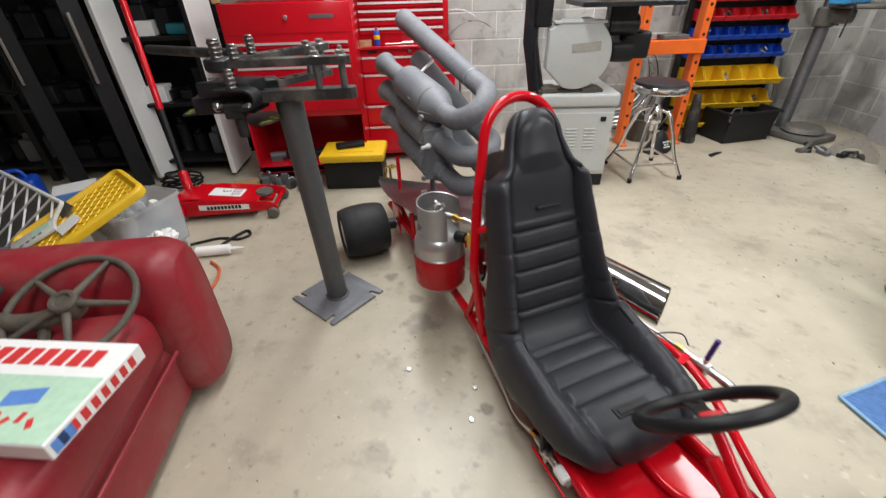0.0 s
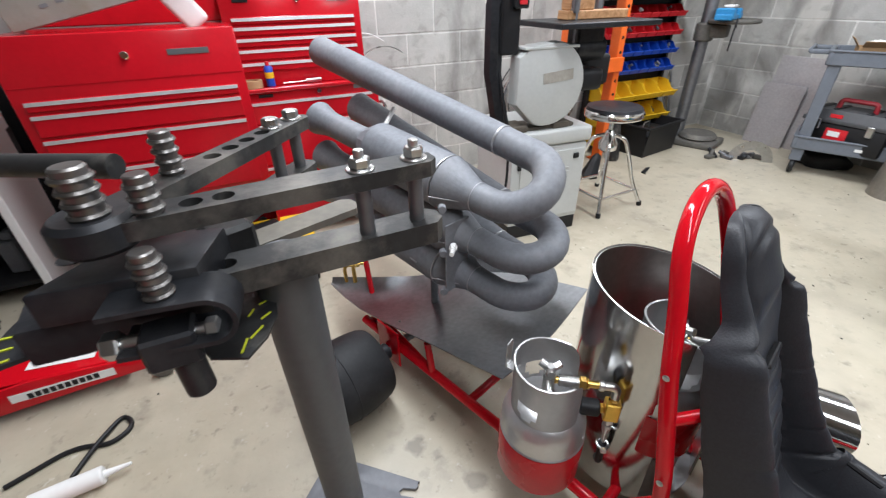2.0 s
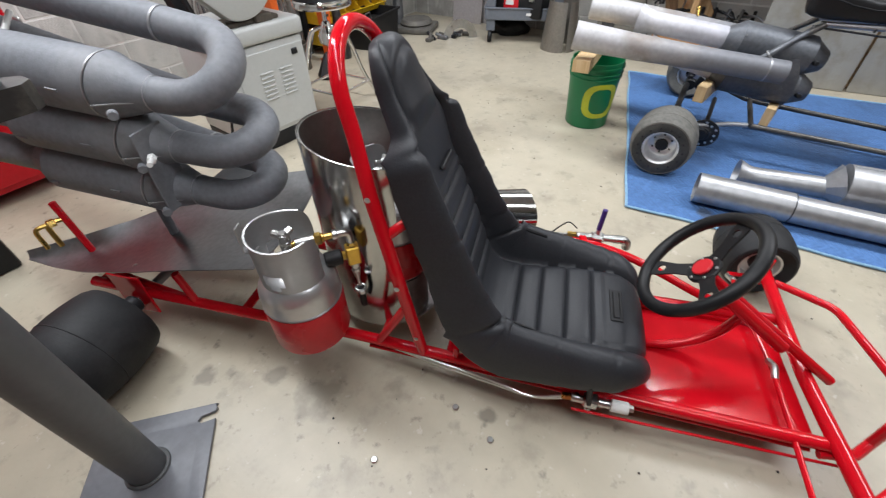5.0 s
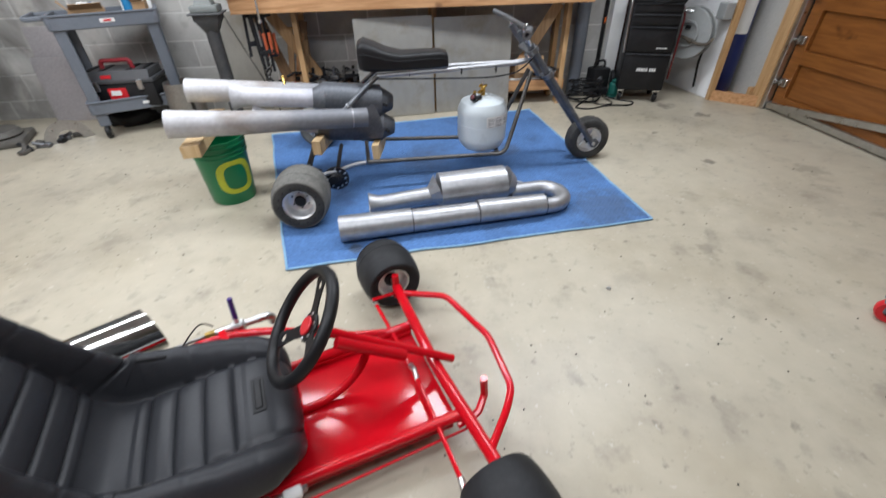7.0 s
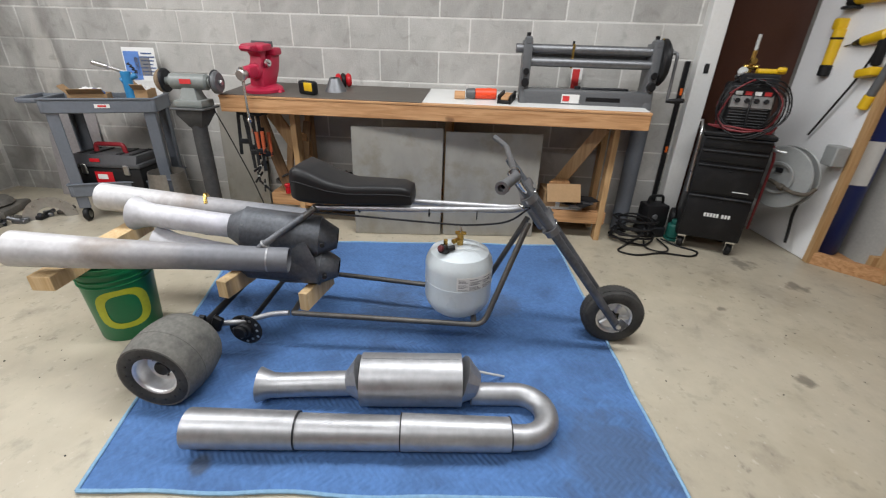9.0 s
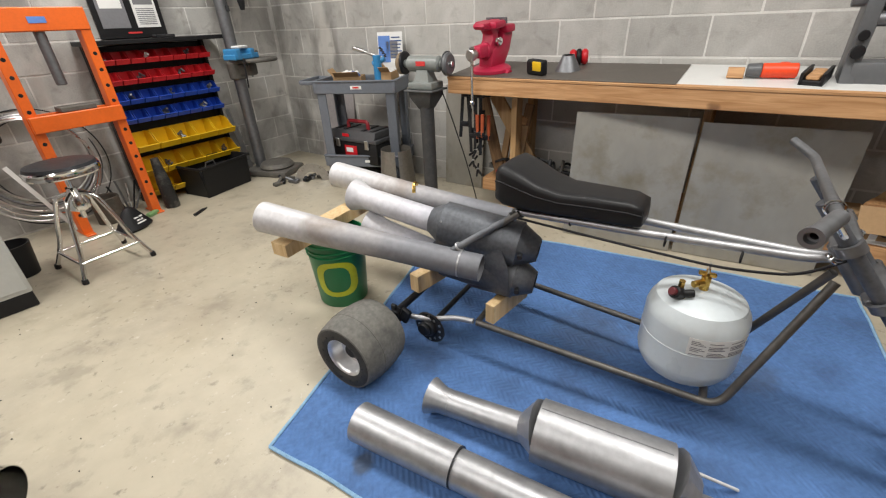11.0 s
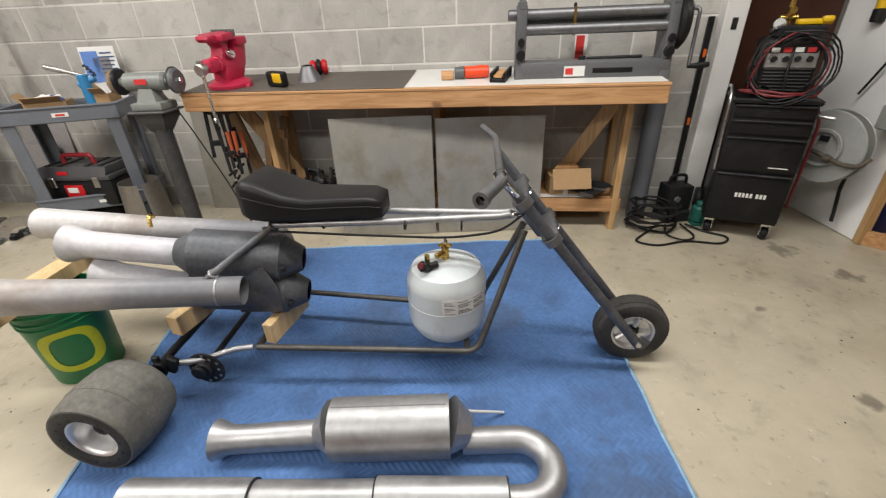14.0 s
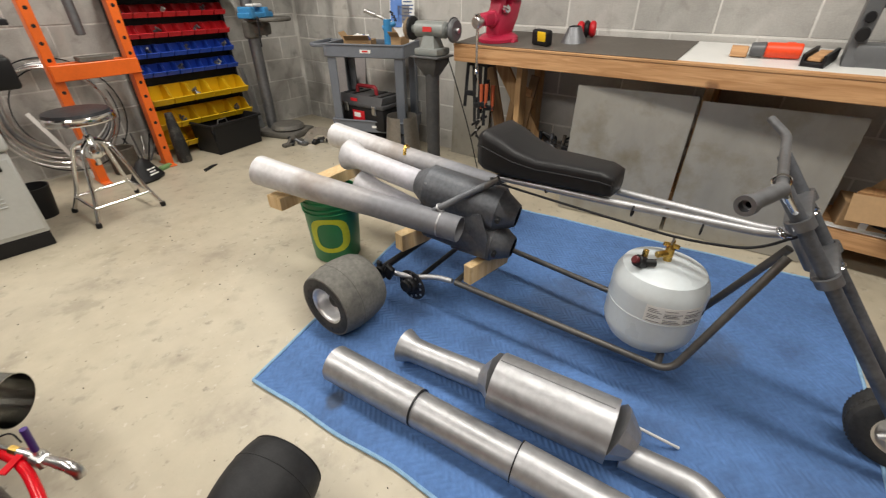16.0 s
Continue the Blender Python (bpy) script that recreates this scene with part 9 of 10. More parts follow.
part("photo", box(0.14, 0.002, 0.075, shift(0.12, -0.0145, 0.225)), INK, ps)
part("photo", box(0.15, 0.002, 0.06, shift(-0.11, -0.0145, 0.20)), PAPER, ps)
part("caption_bar", box(0.10, 0.002, 0.012, shift(0.0, -0.0125, 0.03)), INKRED, ps)
solid("small_case", box(0.14, 0.08, 0.02, None, 0.004), BLACKIRON, shift(3.55, 4.10, 1.221), "flat dark case on the rack's top shelf", "case")
bb = thing("black_crate", shift(3.555, 3.96, 0) @ turn("Z", 9), "black plastic crate on the floor", "crate")
for sx, sy, w, d in ((0, -1, 0.45, 0.0), (0, 1, 0.45, 0.0)):
    part("side", moved(box(0.46, 0.008, 0.255, None, 0.002), shift(0, sy * 0.135, 0) @ turn("X", -sy * 6)), BLACKPLASTIC, bb)
for sx in (-1, 1):
    part("side", moved(box(0.008, 0.28, 0.255, None, 0.002), shift(sx * 0.218, 0, 0) @ turn("Y", sx * 6)), BLACKPLASTIC, bb)
part("base", box(0.44, 0.27, 0.008), BLACKPLASTIC, bb)
part("rim", joined(box(0.52, 0.02, 0.018, shift(0, -0.165, 0.245), 0.004), box(0.52, 0.02, 0.018, shift(0, 0.165, 0.245), 0.004), box(0.02, 0.33, 0.018, shift(-0.25, 0, 0.245), 0.004), box(0.02, 0.33, 0.018, shift(0.25, 0, 0.245), 0.004)), BLACKPLASTIC, bb)
solid("bracket", tube([(-0.05, 0, 0), (-0.03, 0, 0.05), (0.05, 0.02, 0.05), (0.06, 0.02, 0.0)], 0.006, 8), ZINC, shift(3.52, 3.95, 0.20), "bent bright bracket sticking out of the crate", "bracket")
solid("crate_contents", box(0.38, 0.22, 0.19, None, 0.03), BLACKIRON, shift(3.555, 3.96, 0.009) @ turn("Z", 9), "dark jumble of hardware filling the crate", "hardware")
for k in range(3):
    solid("aluminium_strip", box(0.035, 0.008, 0.62 - 0.08 * k, None, 0.001), ALU, shift(3.955 + 0.02 * k, 4.05 + 0.03 * k, 0) @ turn("X", -10) @ turn("Y", -3), "bright aluminium strip leaning beside the rack", "strip", "strips beside the rack")

# ---------------------------------------------------------------- drill press in the corner
dp = thing("drill_press", shift(4.045, 3.995, 0) @ turn("Z", 20), "old grey floor drill press with a blue vise on its table", "drill press")
part("base", joined(box(0.34, 0.46, 0.06, shift(0, -0.12, 0), 0.02, 2), rod((0, -0.16, 0.06), (0, -0.16, 0.11), 0.16, 0.15, seg=36)), CASTIRON, dp)
part("column", rod((0, 0.02, 0.05), (0, 0.02, 1.95), 0.05, seg=28), STEEL, dp)
part("collar", rod((0, 0.02, 0.86), (0, 0.02, 1.0), 0.075, seg=28), CASTIRON, dp)
part("arm", box(0.10, 0.24, 0.10, shift(0, -0.04, 0.89), 0.02, 2), CASTIRON, dp)
part("table", rod((0, -0.18, 1.0), (0, -0.18, 1.03), 0.19, seg=44), CASTIRON, dp)
part("crank", tube([(0.08, 0.06, 0.92), (0.16, 0.04, 0.92), (0.17, 0.0, 0.86)], 0.009, 8, 0.02), STEEL, dp)
part("lever", tube([(-0.2, -0.25, 0.98), (-0.23, -0.25, 1.05), (-0.25, -0.25, 0.82)], 0.006, 8, 0.02), BLACKIRON, dp)
part("quill", joined(rod((0, -0.18, 1.46), (0, -0.18, 1.66), 0.026), rod((0, -0.18, 1.39), (0, -0.18, 1.46), 0.018, 0.030)), BLACKIRON, dp)
part("head", box(0.18, 0.40, 0.26, shift(0, -0.04, 1.62), 0.05, 3), MACHINE, dp)
part("feed_handle", joined(*[joined(rod((-0.11, -0.12, 1.56), (-0.13, -0.12 + 0.15 * math.cos(a), 1.56 + 0.15 * math.sin(a)), 0.007), rod((-0.128, -0.12 + 0.14 * math.cos(a), 1.56 + 0.14 * math.sin(a)), (-0.132, -0.12 + 0.18 * math.cos(a), 1.56 + 0.18 * math.sin(a)), 0.014)) for a in (0.4, 2.5, 4.6)], rod((-0.09, -0.12, 1.56), (-0.12, -0.12, 1.56), 0.03)), BLACKIRON, dp)
DM = dp.matrix_basis
pv = thing("machine_vise", DM @ shift(-0.13, -0.16, 1.031) @ Matrix.Scale(1.2, 4), "blue drill press vise with a white rag", "vise")
part("body", joined(box(0.26, 0.10, 0.035, None, 0.006), box(0.05, 0.11, 0.07, shift(-0.09, 0, 0), 0.008), box(0.05, 0.11, 0.065, shift(0.06, 0, 0), 0.008)), BLUEPAINT, pv)
part("screw", rod((0.08, 0, 0.035), (0.18, 0, 0.035), 0.009), STEEL, pv)
solid("white_rag", box(0.13, 0.07, 0.018, None, 0.007, 2), PAPER, DM @ shift(-0.13, -0.16, 1.116), "folded white rag lying on the vise", "rag")
for k in range(7):
    solid("scrap_iron", joined(box(0.10, 0.05, 0.03, None, 0.006), rod((0, 0, 0.02), (0.06, 0.03, 0.05), 0.015)), (CASTIRON, BLACKIRON, STEEL)[k % 3], shift(3.86 + 0.055 * k, 3.52 - 0.035 * k + 0.05 * (k % 2), 0) @ turn("Z", 47 * k), "rusty iron scrap on the floor", "scrap", "scrap in the corner")

# ---------------------------------------------------------------- tube bender on its stand
bd = thing("tube_bender", Matrix(), "black manual tube bender bolted on a grey pedestal", "tube bender")
PX, PYY = 0.324, 2.012
PLATE_TURN = 42
sq = []
for q in range(4):
    a = math.pi / 2 * q + radians(5)
    side_ = [(0.150, -0.150), (0.150, 0.102), (0.112, 0.096), (0.103, 0.105), (0.110, 0.117), (0.146, 0.125), (0.151, 0.135), (0.146, 0.146)]
    sq += [(x * math.cos(a) - y * math.sin(a), x * math.sin(a) + y * math.cos(a)) for x, y in side_]
part("base_plate", prism(sq, 0.012, shift(PX, PYY, 0) @ turn("Z", PLATE_TURN), 0.002), BASEGREY, bd)
part("weld", ring(0.048, 0.007, 32, 8, shift(PX, PYY, 0.014)), STANDGREY, bd)
part("pedestal", rod((PX, PYY, 0.012), (PX - 0.004, PYY - 0.105, 0.938), 0.045, seg=36), STANDGREY, bd)


def strap(a, b, z, w, t, holes, mt=DUSTIRON):
    """A flat bar with pin holes from a, its round end, to b, its end with cut corners."""
    a, b = Vector((*a, 0)), Vector((*b, 0))
    d = (b - a)
    l = d.length
    pts = [(w / 2 * math.cos(q), w / 2 * math.sin(q)) for q in [math.pi / 2 + math.pi * k / 10 for k in range(11)]] + [(l + w * 0.22, -w / 2), (l + w * 0.50, -w * 0.24), (l + w * 0.50, w * 0.24), (l + w * 0.22, w / 2)]
    m = Matrix.Translation((a.x, a.y, z)) @ Matrix.Rotation(math.atan2(d.y, d.x), 4, "Z")
    s_ = part("arm", holed_plate(pts, [(l * f, 0.0) for f in holes], 0.0125, t), mt, bd, at=m)
    return s_


E1, E2 = (0.522, 1.866), (0.403, 2.186)
strap((0.186, 1.846), E1, 1.040, 0.048, 0.022, (0.17, 0.27))
strap((0.152, 1.872), E2, 1.040, 0.048, 0.022, (0.45, 0.55, 0.65, 0.75))
strap((0.152, 1.872), E2, 0.950, 0.048, 0.022, (0.3, 0.5, 0.65))
strap((0.200, 1.945), (0.440, 2.030), 0.925, 0.052, 0.012, (), DUSTPLATE)
part("hub_boss", rod((0.150, 1.853, 1.030), (0.150, 1.853, 1.068), 0.042, seg=32), BLACKIRON, bd)
strap((0.225, 1.860), (0.528, 1.866), 0.935, 0.052, 0.034, (0.10,), DUSTIRON)


def pin(x, y, z0, z1, r=0.0125, ribbed=True):
    b = rod((x, y, z0), (x, y, z1), r, seg=20)
    if ribbed:
        for k in range(4):
            b = joined(b, ring(r * 1.02, 0.0035, 20, 6, shift(x, y, z1 - 0.012 - 0.013 * k)))
    return part("pin", b, PINSTEEL if ribbed else STEEL, bd)


pin(0.153, 1.845, 1.05, 1.122, 0.016)
pin(0.205, 1.840, 1.045, 1.106)
pin(0.219, 1.962, 1.05, 1.118)
pin(0.195, 1.788, 0.985, 1.045)
for x, y in ((0.518, 1.866), (0.440, 1.858), (0.398, 2.178), (0.358, 2.132)):
    part("post", rod((x, y, 0.965), (x, y, 1.041), 0.011, seg=18), STEEL, bd)
    b_ = part("bolt_head", joined(rod((x, y, 1.061), (x, y, 1.065), 0.019, seg=22), rod((x, y, 1.065), (x, y, 1.079), 0.0145, seg=6)), ZINC, bd)
    if y < 2:
        part("stud", rod((x, y, 1.078), (x, y, 1.089), 0.007, seg=12), ZINC, b_)
part("die_block", prism([(-0.11, -0.05), (0.08, -0.06), (0.10, 0.03), (0.0, 0.07), (-0.12, 0.04)], 0.05, shift(0.150, 1.890, 0.905), 0.004), BLACKIRON, bd)
part("die_block", prism([(-0.10, -0.04), (0.06, -0.06), (0.09, 0.03), (-0.02, 0.06)], 0.045, shift(0.172, 1.868, 0.958), 0.004), BLACKIRON, bd)
part("die_hole", rod((0.102, 1.893, 1.0025), (0.102, 1.893, 1.0038), 0.016, seg=20), BLACK, bd)
uline = [(0.0, 0.030), (0.04, 0.031), (0.085, 0.031)] + [(0.095 + 0.031 * math.sin(a), 0.031 * math.cos(a)) for a in [math.pi * k / 12 for k in range(13)]] + [(0.085, -0.031), (0.0, -0.030)]
part("follower", sheet([[(s_, -0.028, z_), (s_, 0.028, z_)] for s_, z_ in uline], 0.006), BLACKIRON, bd, "bent strap round the pin", at=shift(0.142, 1.800, 0.960) @ turn("Z", -9))
part("clamp_block", box(0.055, 0.045, 0.045, shift(0.187, 1.787, 0.905), 0.004), BLACKIRON, bd)
part("clamp_pin", rod((0.194, 1.790, 0.845), (0.193, 1.790, 0.935), 0.017, seg=20), BLACKIRON, bd)
part("clamp_bolt", joined(rod((0.130, 1.795, 0.938), (0.235, 1.780, 0.938), 0.008), rod((0.125, 1.796, 0.938), (0.143, 1.793, 0.938), 0.016, seg=6), rod((0.225, 1.782, 0.938), (0.238, 1.780, 0.938), 0.012, seg=6)), ZINC, bd)
tongue = part("degree_plate", prism([(0.290, 1.960), (0.300, 1.900), (0.297, 1.848), (0.280, 1.808), (0.254, 1.778), (0.212, 1.798), (0.175, 1.880), (0.180, 1.960)], 0.005, shift(0, 0, 0.876), 0.001), DUSTIRON, bd, "dark degree plate with worn yellow marks")
for k, (mx, my) in enumerate(((0.287, 1.885), (0.282, 1.85), (0.268, 1.82), (0.264, 1.865), (0.252, 1.80))):
    part("degree_mark", moved(box(0.016 if k % 2 else 0.026, 0.003, 0.0012), shift(mx, my, 0.8815) @ turn("Z", 25 + 12 * k)), LIME, tongue)
for lo_, hi_, name_ in ((142, 194, "left"),):
    fan = [(0.17 * math.cos(a), 0.17 * math.sin(a)) for a in [math.radians(lo_ + (hi_ - lo_) * k / 12) for k in range(13)]]
    fan += [(0.05 * math.cos(a), 0.05 * math.sin(a)) for a in [math.radians(hi_ - (hi_ - lo_) * k / 12) for k in range(13)]]
    dg = part("degree_plate", prism(fan, 0.006, shift(0.15, 1.905, 0.895)), BLACKIRON, bd, "dark degree plate with yellow marks")
    for k in range(6):
        a = math.radians(lo_ + 5 + 9 * k)
        part("degree_mark", moved(box(0.014 if k % 3 else 0.028, 0.003, 0.0015), shift(0.15, 1.905, 0.9012) @ turn("Z", math.degrees(a)) @ shift(0.155, 0, 0)), LIME, dg)
part("handle", tube([(0.13, 2.09, 1.045), (-0.08, 2.205, 1.046), (-0.305, 2.335, 1.045)], [0.019, 0.0175, 0.017], 18), DUSTIRON, bd)
part("ratchet_link", box(0.06, 0.05, 0.05, shift(0.262, 1.925, 0.945) @ turn("Z", 20), 0.006), DUSTIRON, bd)

# ---------------------------------------------------------------- floor jack
jk = thing("floor_jack", shift(-0.47, 2.985, 0) @ turn("Z", 2), "low red steel floor jack with long handle and paper label", "floor jack")
for sy in (-0.125, 0.125):
    out = [(-0.34, 0.06), (-0.30, 0.13), (-0.10, 0.145), (0.25, 0.105), (0.30, 0.085), (0.30, 0.05), (0.05, 0.045), (-0.30, 0.035)]
    part("side_frame", prism(out, 0.012, shift(0, sy + 0.006, 0) @ turn("X", 90), 0.002), RED, jk)
    part("front_wheel", rod((0.27, sy * 1.12 - 0.018, 0.035), (0.27, sy * 1.12 + 0.018, 0.035), 0.035, seg=24), CASTIRON, jk)
    part("rear_caster", rod((-0.30, sy * 1.1 - 0.014, 0.035), (-0.30, sy * 1.1 + 0.014, 0.035), 0.035, seg=24), CASTIRON, jk)
    part("caster_fork", box(0.06, 0.05, 0.05, shift(-0.29, sy * 1.1, 0.05), 0.006), RED, jk)
part("front_axle", rod((0.27, -0.15, 0.055), (0.27, 0.15, 0.055), 0.014), RED, jk)
part("cover_plate", moved(box(0.42, 0.235, 0.008, None, 0.003), shift(-0.02, 0, 0.128) @ turn("Y", 5)), RED, jk)
part("pump_housing", box(0.16, 0.20, 0.08, shift(-0.25, 0, 0.07), 0.02, 2), RED, jk)
part("lift_arm", moved(box(0.30, 0.09, 0.035, None, 0.008), shift(0.10, 0, 0.085) @ turn("Y", 8)), RED, jk)
part("saddle", lathe([(0, 0.105), (0.05, 0.105), (0.055, 0.12), (0.05, 0.132), (0.03, 0.126), (0, 0.126)], 28, shift(0.20, 0, 0)), CASTIRON, jk)
lb = part("paper_label", box(0.20, 0.11, 0.0012, shift(-0.02, -0.015, 0.1385) @ turn("Y", 5) @ turn("Z", -4)), PAPER, jk, "white paper label with a printed 3")
for k in range(6):
    part("print_line", box(0.055, 0.005, 0.0008, shift(0.035, -0.05 + 0.016 * k, 0.1352) @ turn("Y", 5)), INK, lb)
cu = bpy.data.curves.new("figure", "FONT")
cu.body, cu.size, cu.extrude = "3", 0.075, 0.0006
tmp = bpy.data.objects.new("figure", cu)
scene.collection.objects.link(tmp)
bpy.context.view_layer.update()
fme = bpy.data.meshes.new_from_object(tmp.evaluated_get(bpy.context.evaluated_depsgraph_get()))
bpy.data.objects.remove(tmp)
fme.materials.clear()
fme.materials.append(BLACKPLASTIC)
fg = new("figure", fme)
fg.parent = lb
fg.matrix_basis = shift(-0.055, 0.02, 0.1425) @ turn("Y", 5) @ turn("Z", -90)
side_mark = part("name_strip", box(0.30, 0.0015, 0.034, shift(-0.02, -0.1335, 0.072) @ turn("Y", 2)), PAPER, jk)
for k in range(10):
    part("letter_bar", box(0.016, 0.001, 0.022, shift(-0.115 + 0.021 * k, -0.1348, 0.078) @ turn("Y", 2)), BLACKPLASTIC, side_mark)
part("handle_socket", rod((-0.31, 0.10, 0.08), (-0.348, 0.175, 0.225), 0.03), RED, jk)
hd = part("handle", rod((-0.342, 0.165, 0.19), (-0.404, 0.304, 0.60), 0.019, seg=20), BLACKPLASTIC, jk, "long handle, black below and red above")
part("red_sleeve", rod((-0.403, 0.302, 0.595), (-0.503, 0.535, 1.32), 0.020, seg=20), RED, hd)

# ---------------------------------------------------------------- red armchair at the near left
so = thing("armchair", shift(-0.025, 1.10, 0) @ turn("Z", 4), "worn dark red vinyl sofa with a rounded arm", "sofa")
def pillow(sx, sy, sz, at, r, seg=5):
    return box(sx, sy, sz, at, r, seg)
part("base", pillow(0.80, 1.60, 0.26, shift(-0.44, -0.38, 0.03), 0.05), SOFA, so)
part("cushion", pillow(0.82, 1.10, 0.20, shift(-0.425, -0.20, 0.27), 0.075, 6), SOFA, so)
bm = bmesh.new()
secs = []
for i in range(25):
    f = (i / 24) ** 1.8
    xx = 0.045 - 0.92 * f
    shrink = 1 - 0.30 * max(0, 1 - f * 12) ** 2.2
    row = []
    for k in range(24):
        a = 2 * math.pi * k / 24
        hw, hz = 0.13 * shrink, 0.285 * (1 - 0.12 * (1 - shrink) / 0.3)
        c, s_ = math.cos(a), math.sin(a)
        p = (math.copysign(abs(c) ** 0.55, c), math.copysign(abs(s_) ** (0.75 if s_ > 0 else 0.35), s_))
        row.append(bm.verts.new((xx, 0.47 + hw * p[0], 0.31 + hz * p[1])))
    secs.append(row)
for a, b in zip(secs, secs[1:]):
    for k in range(24):
        bm.faces.new((a[k], a[(k + 1) % 24], b[(k + 1) % 24], b[k]))
bm.faces.new(secs[0])
bm.faces.new(secs[-1])
bmesh.ops.recalc_face_normals(bm, faces=bm.faces)
part("arm", bm, SOFA, so, angle=60)
part("backrest", pillow(0.24, 1.6, 0.75, shift(-0.90, -0.38, 0.03), 0.09, 5), SOFA, so)
part("front_seam", tube([(-0.012, 0.33, 0.275), (-0.012, -0.7, 0.275)], 0.006, 8), SOFA, so)
gb = thing("board_game_box", shift(-0.19, 1.107, 0.478) @ turn("Z", -8), "flat white board game box with red and green print", "board game")
part("box", box(0.42, 0.27, 0.045, None, 0.002), PAPER, gb)
pic = part("picture", box(0.41, 0.16, 0.001, shift(0, -0.052, 0.0455)), INKGREEN, gb)
part("picture_patch", box(0.08, 0.04, 0.0008, shift(0.07, -0.03, 0.0468) @ turn("Z", 10)), INKBLUE, pic)
for k in range(5):
    part("picture_mark", box(0.025, 0.012, 0.0008, shift(0.02 + 0.03 * k, -0.09 + 0.012 * (k % 2), 0.0468) @ turn("Z", 30 * k)), INKRED, pic)
for k in range(8):
    part("title_bar", box(0.030, 0.050, 0.001, shift(-0.14 + 0.040 * k, 0.082, 0.0455)), INKRED, gb)
for k in range(8):
    part("spine_bar", box(0.001, 0.016, 0.028, shift(0.2105, -0.10 + 0.028 * k, 0.008)), INKRED, gb)
part("spine_patch", box(0.001, 0.05, 0.03, shift(0.2105, -0.10, 0.006)), INKBLUE, gb)
hw_ = thing("hand_wheel", shift(-0.21, 1.355, 0.535) @ turn("Z", -10) @ turn("X", 22) @ turn("Y", 6), "old cast iron spoked handwheel lying on the seat", "handwheel")
part("rim", ring(0.158, 0.0095, 48, 10), RUSTIRON, hw_)
for k in range(5):
    a = 2 * math.pi * k / 5 + 0.2
    part("spoke", rod((0.02 * math.cos(a), 0.02 * math.sin(a), 0.02), (0.15 * math.cos(a), 0.15 * math.sin(a), 0.0), 0.011, 0.007, seg=12), RUSTIRON, hw_)
part("hub", joined(rod((0, 0, -0.02), (0, 0, 0.035), 0.032), ring(0.026, 0.008, 20, 6, shift(0, 0, 0.035))), RUSTIRON, hw_)
part("bracket", joined(tube([(0, 0, -0.02), (-0.10, -0.06, -0.01), (-0.20, -0.06, 0.0), (-0.26, -0.03, -0.02)], 0.025, 12, 0.05), ring(0.05, 0.014, 24, 8, shift(-0.09, -0.10, -0.03))), RUSTIRON, hw_)
gg = thing("yellow_green_tool", shift(-0.46, 1.36, 0.56), "small green and yellow object on the sofa", "tool")
part("body", box(0.13, 0.10, 0.07, None, 0.02, 3), GREENPAINT, gg)
part("yellow_top", box(0.07, 0.05, 0.02, shift(0.02, 0, 0.065), 0.008), PYELLOW, gg)

# ---------------------------------------------------------------- plastic tote, lid and cans behind the sofa
tt = thing("plastic_tote", shift(-0.813, 2.555, 0) @ turn("Z", -19), "cloudy clear plastic tote full of jars", "tote")
tw, td, th_ = 0.27, 0.40, 0.285


def tote_shell():
    bm = bmesh.new()
    loops = []
    for z, g, r in ((0.0, 0.90, 0.03), (0.006, 0.915, 0.035), (0.10, 0.94, 0.035), (th_ - 0.02, 0.985, 0.035), (th_ - 0.018, 1.04, 0.04), (th_, 1.045, 0.04), (th_, 1.0, 0.035), (th_ - 0.03, 0.965, 0.033), (0.012, 0.89, 0.03)):
        lp = []
        for q in range(4):
            cx, cy = ((1, 1), (-1, 1), (-1, -1), (1, -1))[q]
            for k in range(6):
                a = math.pi / 2 * (q + k / 5)
                lp.append(bm.verts.new((cx * (tw / 2 * g - r) + r * math.cos(a), cy * (td / 2 * g - r) + r * math.sin(a), z)))
        loops.append(lp)
    for a, b in zip(loops, loops[1:]):
        for k in range(24):
            bm.faces.new((a[k], a[(k + 1) % 24], b[(k + 1) % 24], b[k]))
    bm.faces.new(loops[0][::-1])
    bm.faces.new(loops[-1])
    bmesh.ops.recalc_face_normals(bm, faces=bm.faces)
    return bm


part("shell", tote_shell(), CLEAR, tt)
TM = tt.matrix_basis
random.seed(8)
for k in range(9):
    x, y = -0.07 + 0.07 * (k % 3), -0.12 + 0.11 * (k // 3)
    rj = random.uniform(0.030, 0.040)
    solid("jar", lathe([(0, 0), (rj * 0.9, 0), (rj, 0.01), (rj, 0.10), (rj * 0.7, 0.125), (rj * 0.7, 0.145), (0, 0.145)], 24), (CLEAR, PAPER, CLEAR, TEAL, CLEAR)[k % 5], TM @ shift(x, y, 0.0135), "plastic jar inside the tote", "jar", "jars in the tote")
    solid("jar", lathe([(0, 0), (rj * 0.9, 0), (rj, 0.01), (rj, 0.07), (rj * 0.7, 0.09), (0, 0.09)], 24), (CLEAR, CLEAR, MACHINE, CLEAR, PAPER)[(k + 2) % 5], TM @ shift(x, y, 0.160) @ turn("X", random.uniform(-16, 16)) @ turn("Y", random.uniform(-16, 16)), "plastic jar inside the tote", "jar", "jars in the tote")
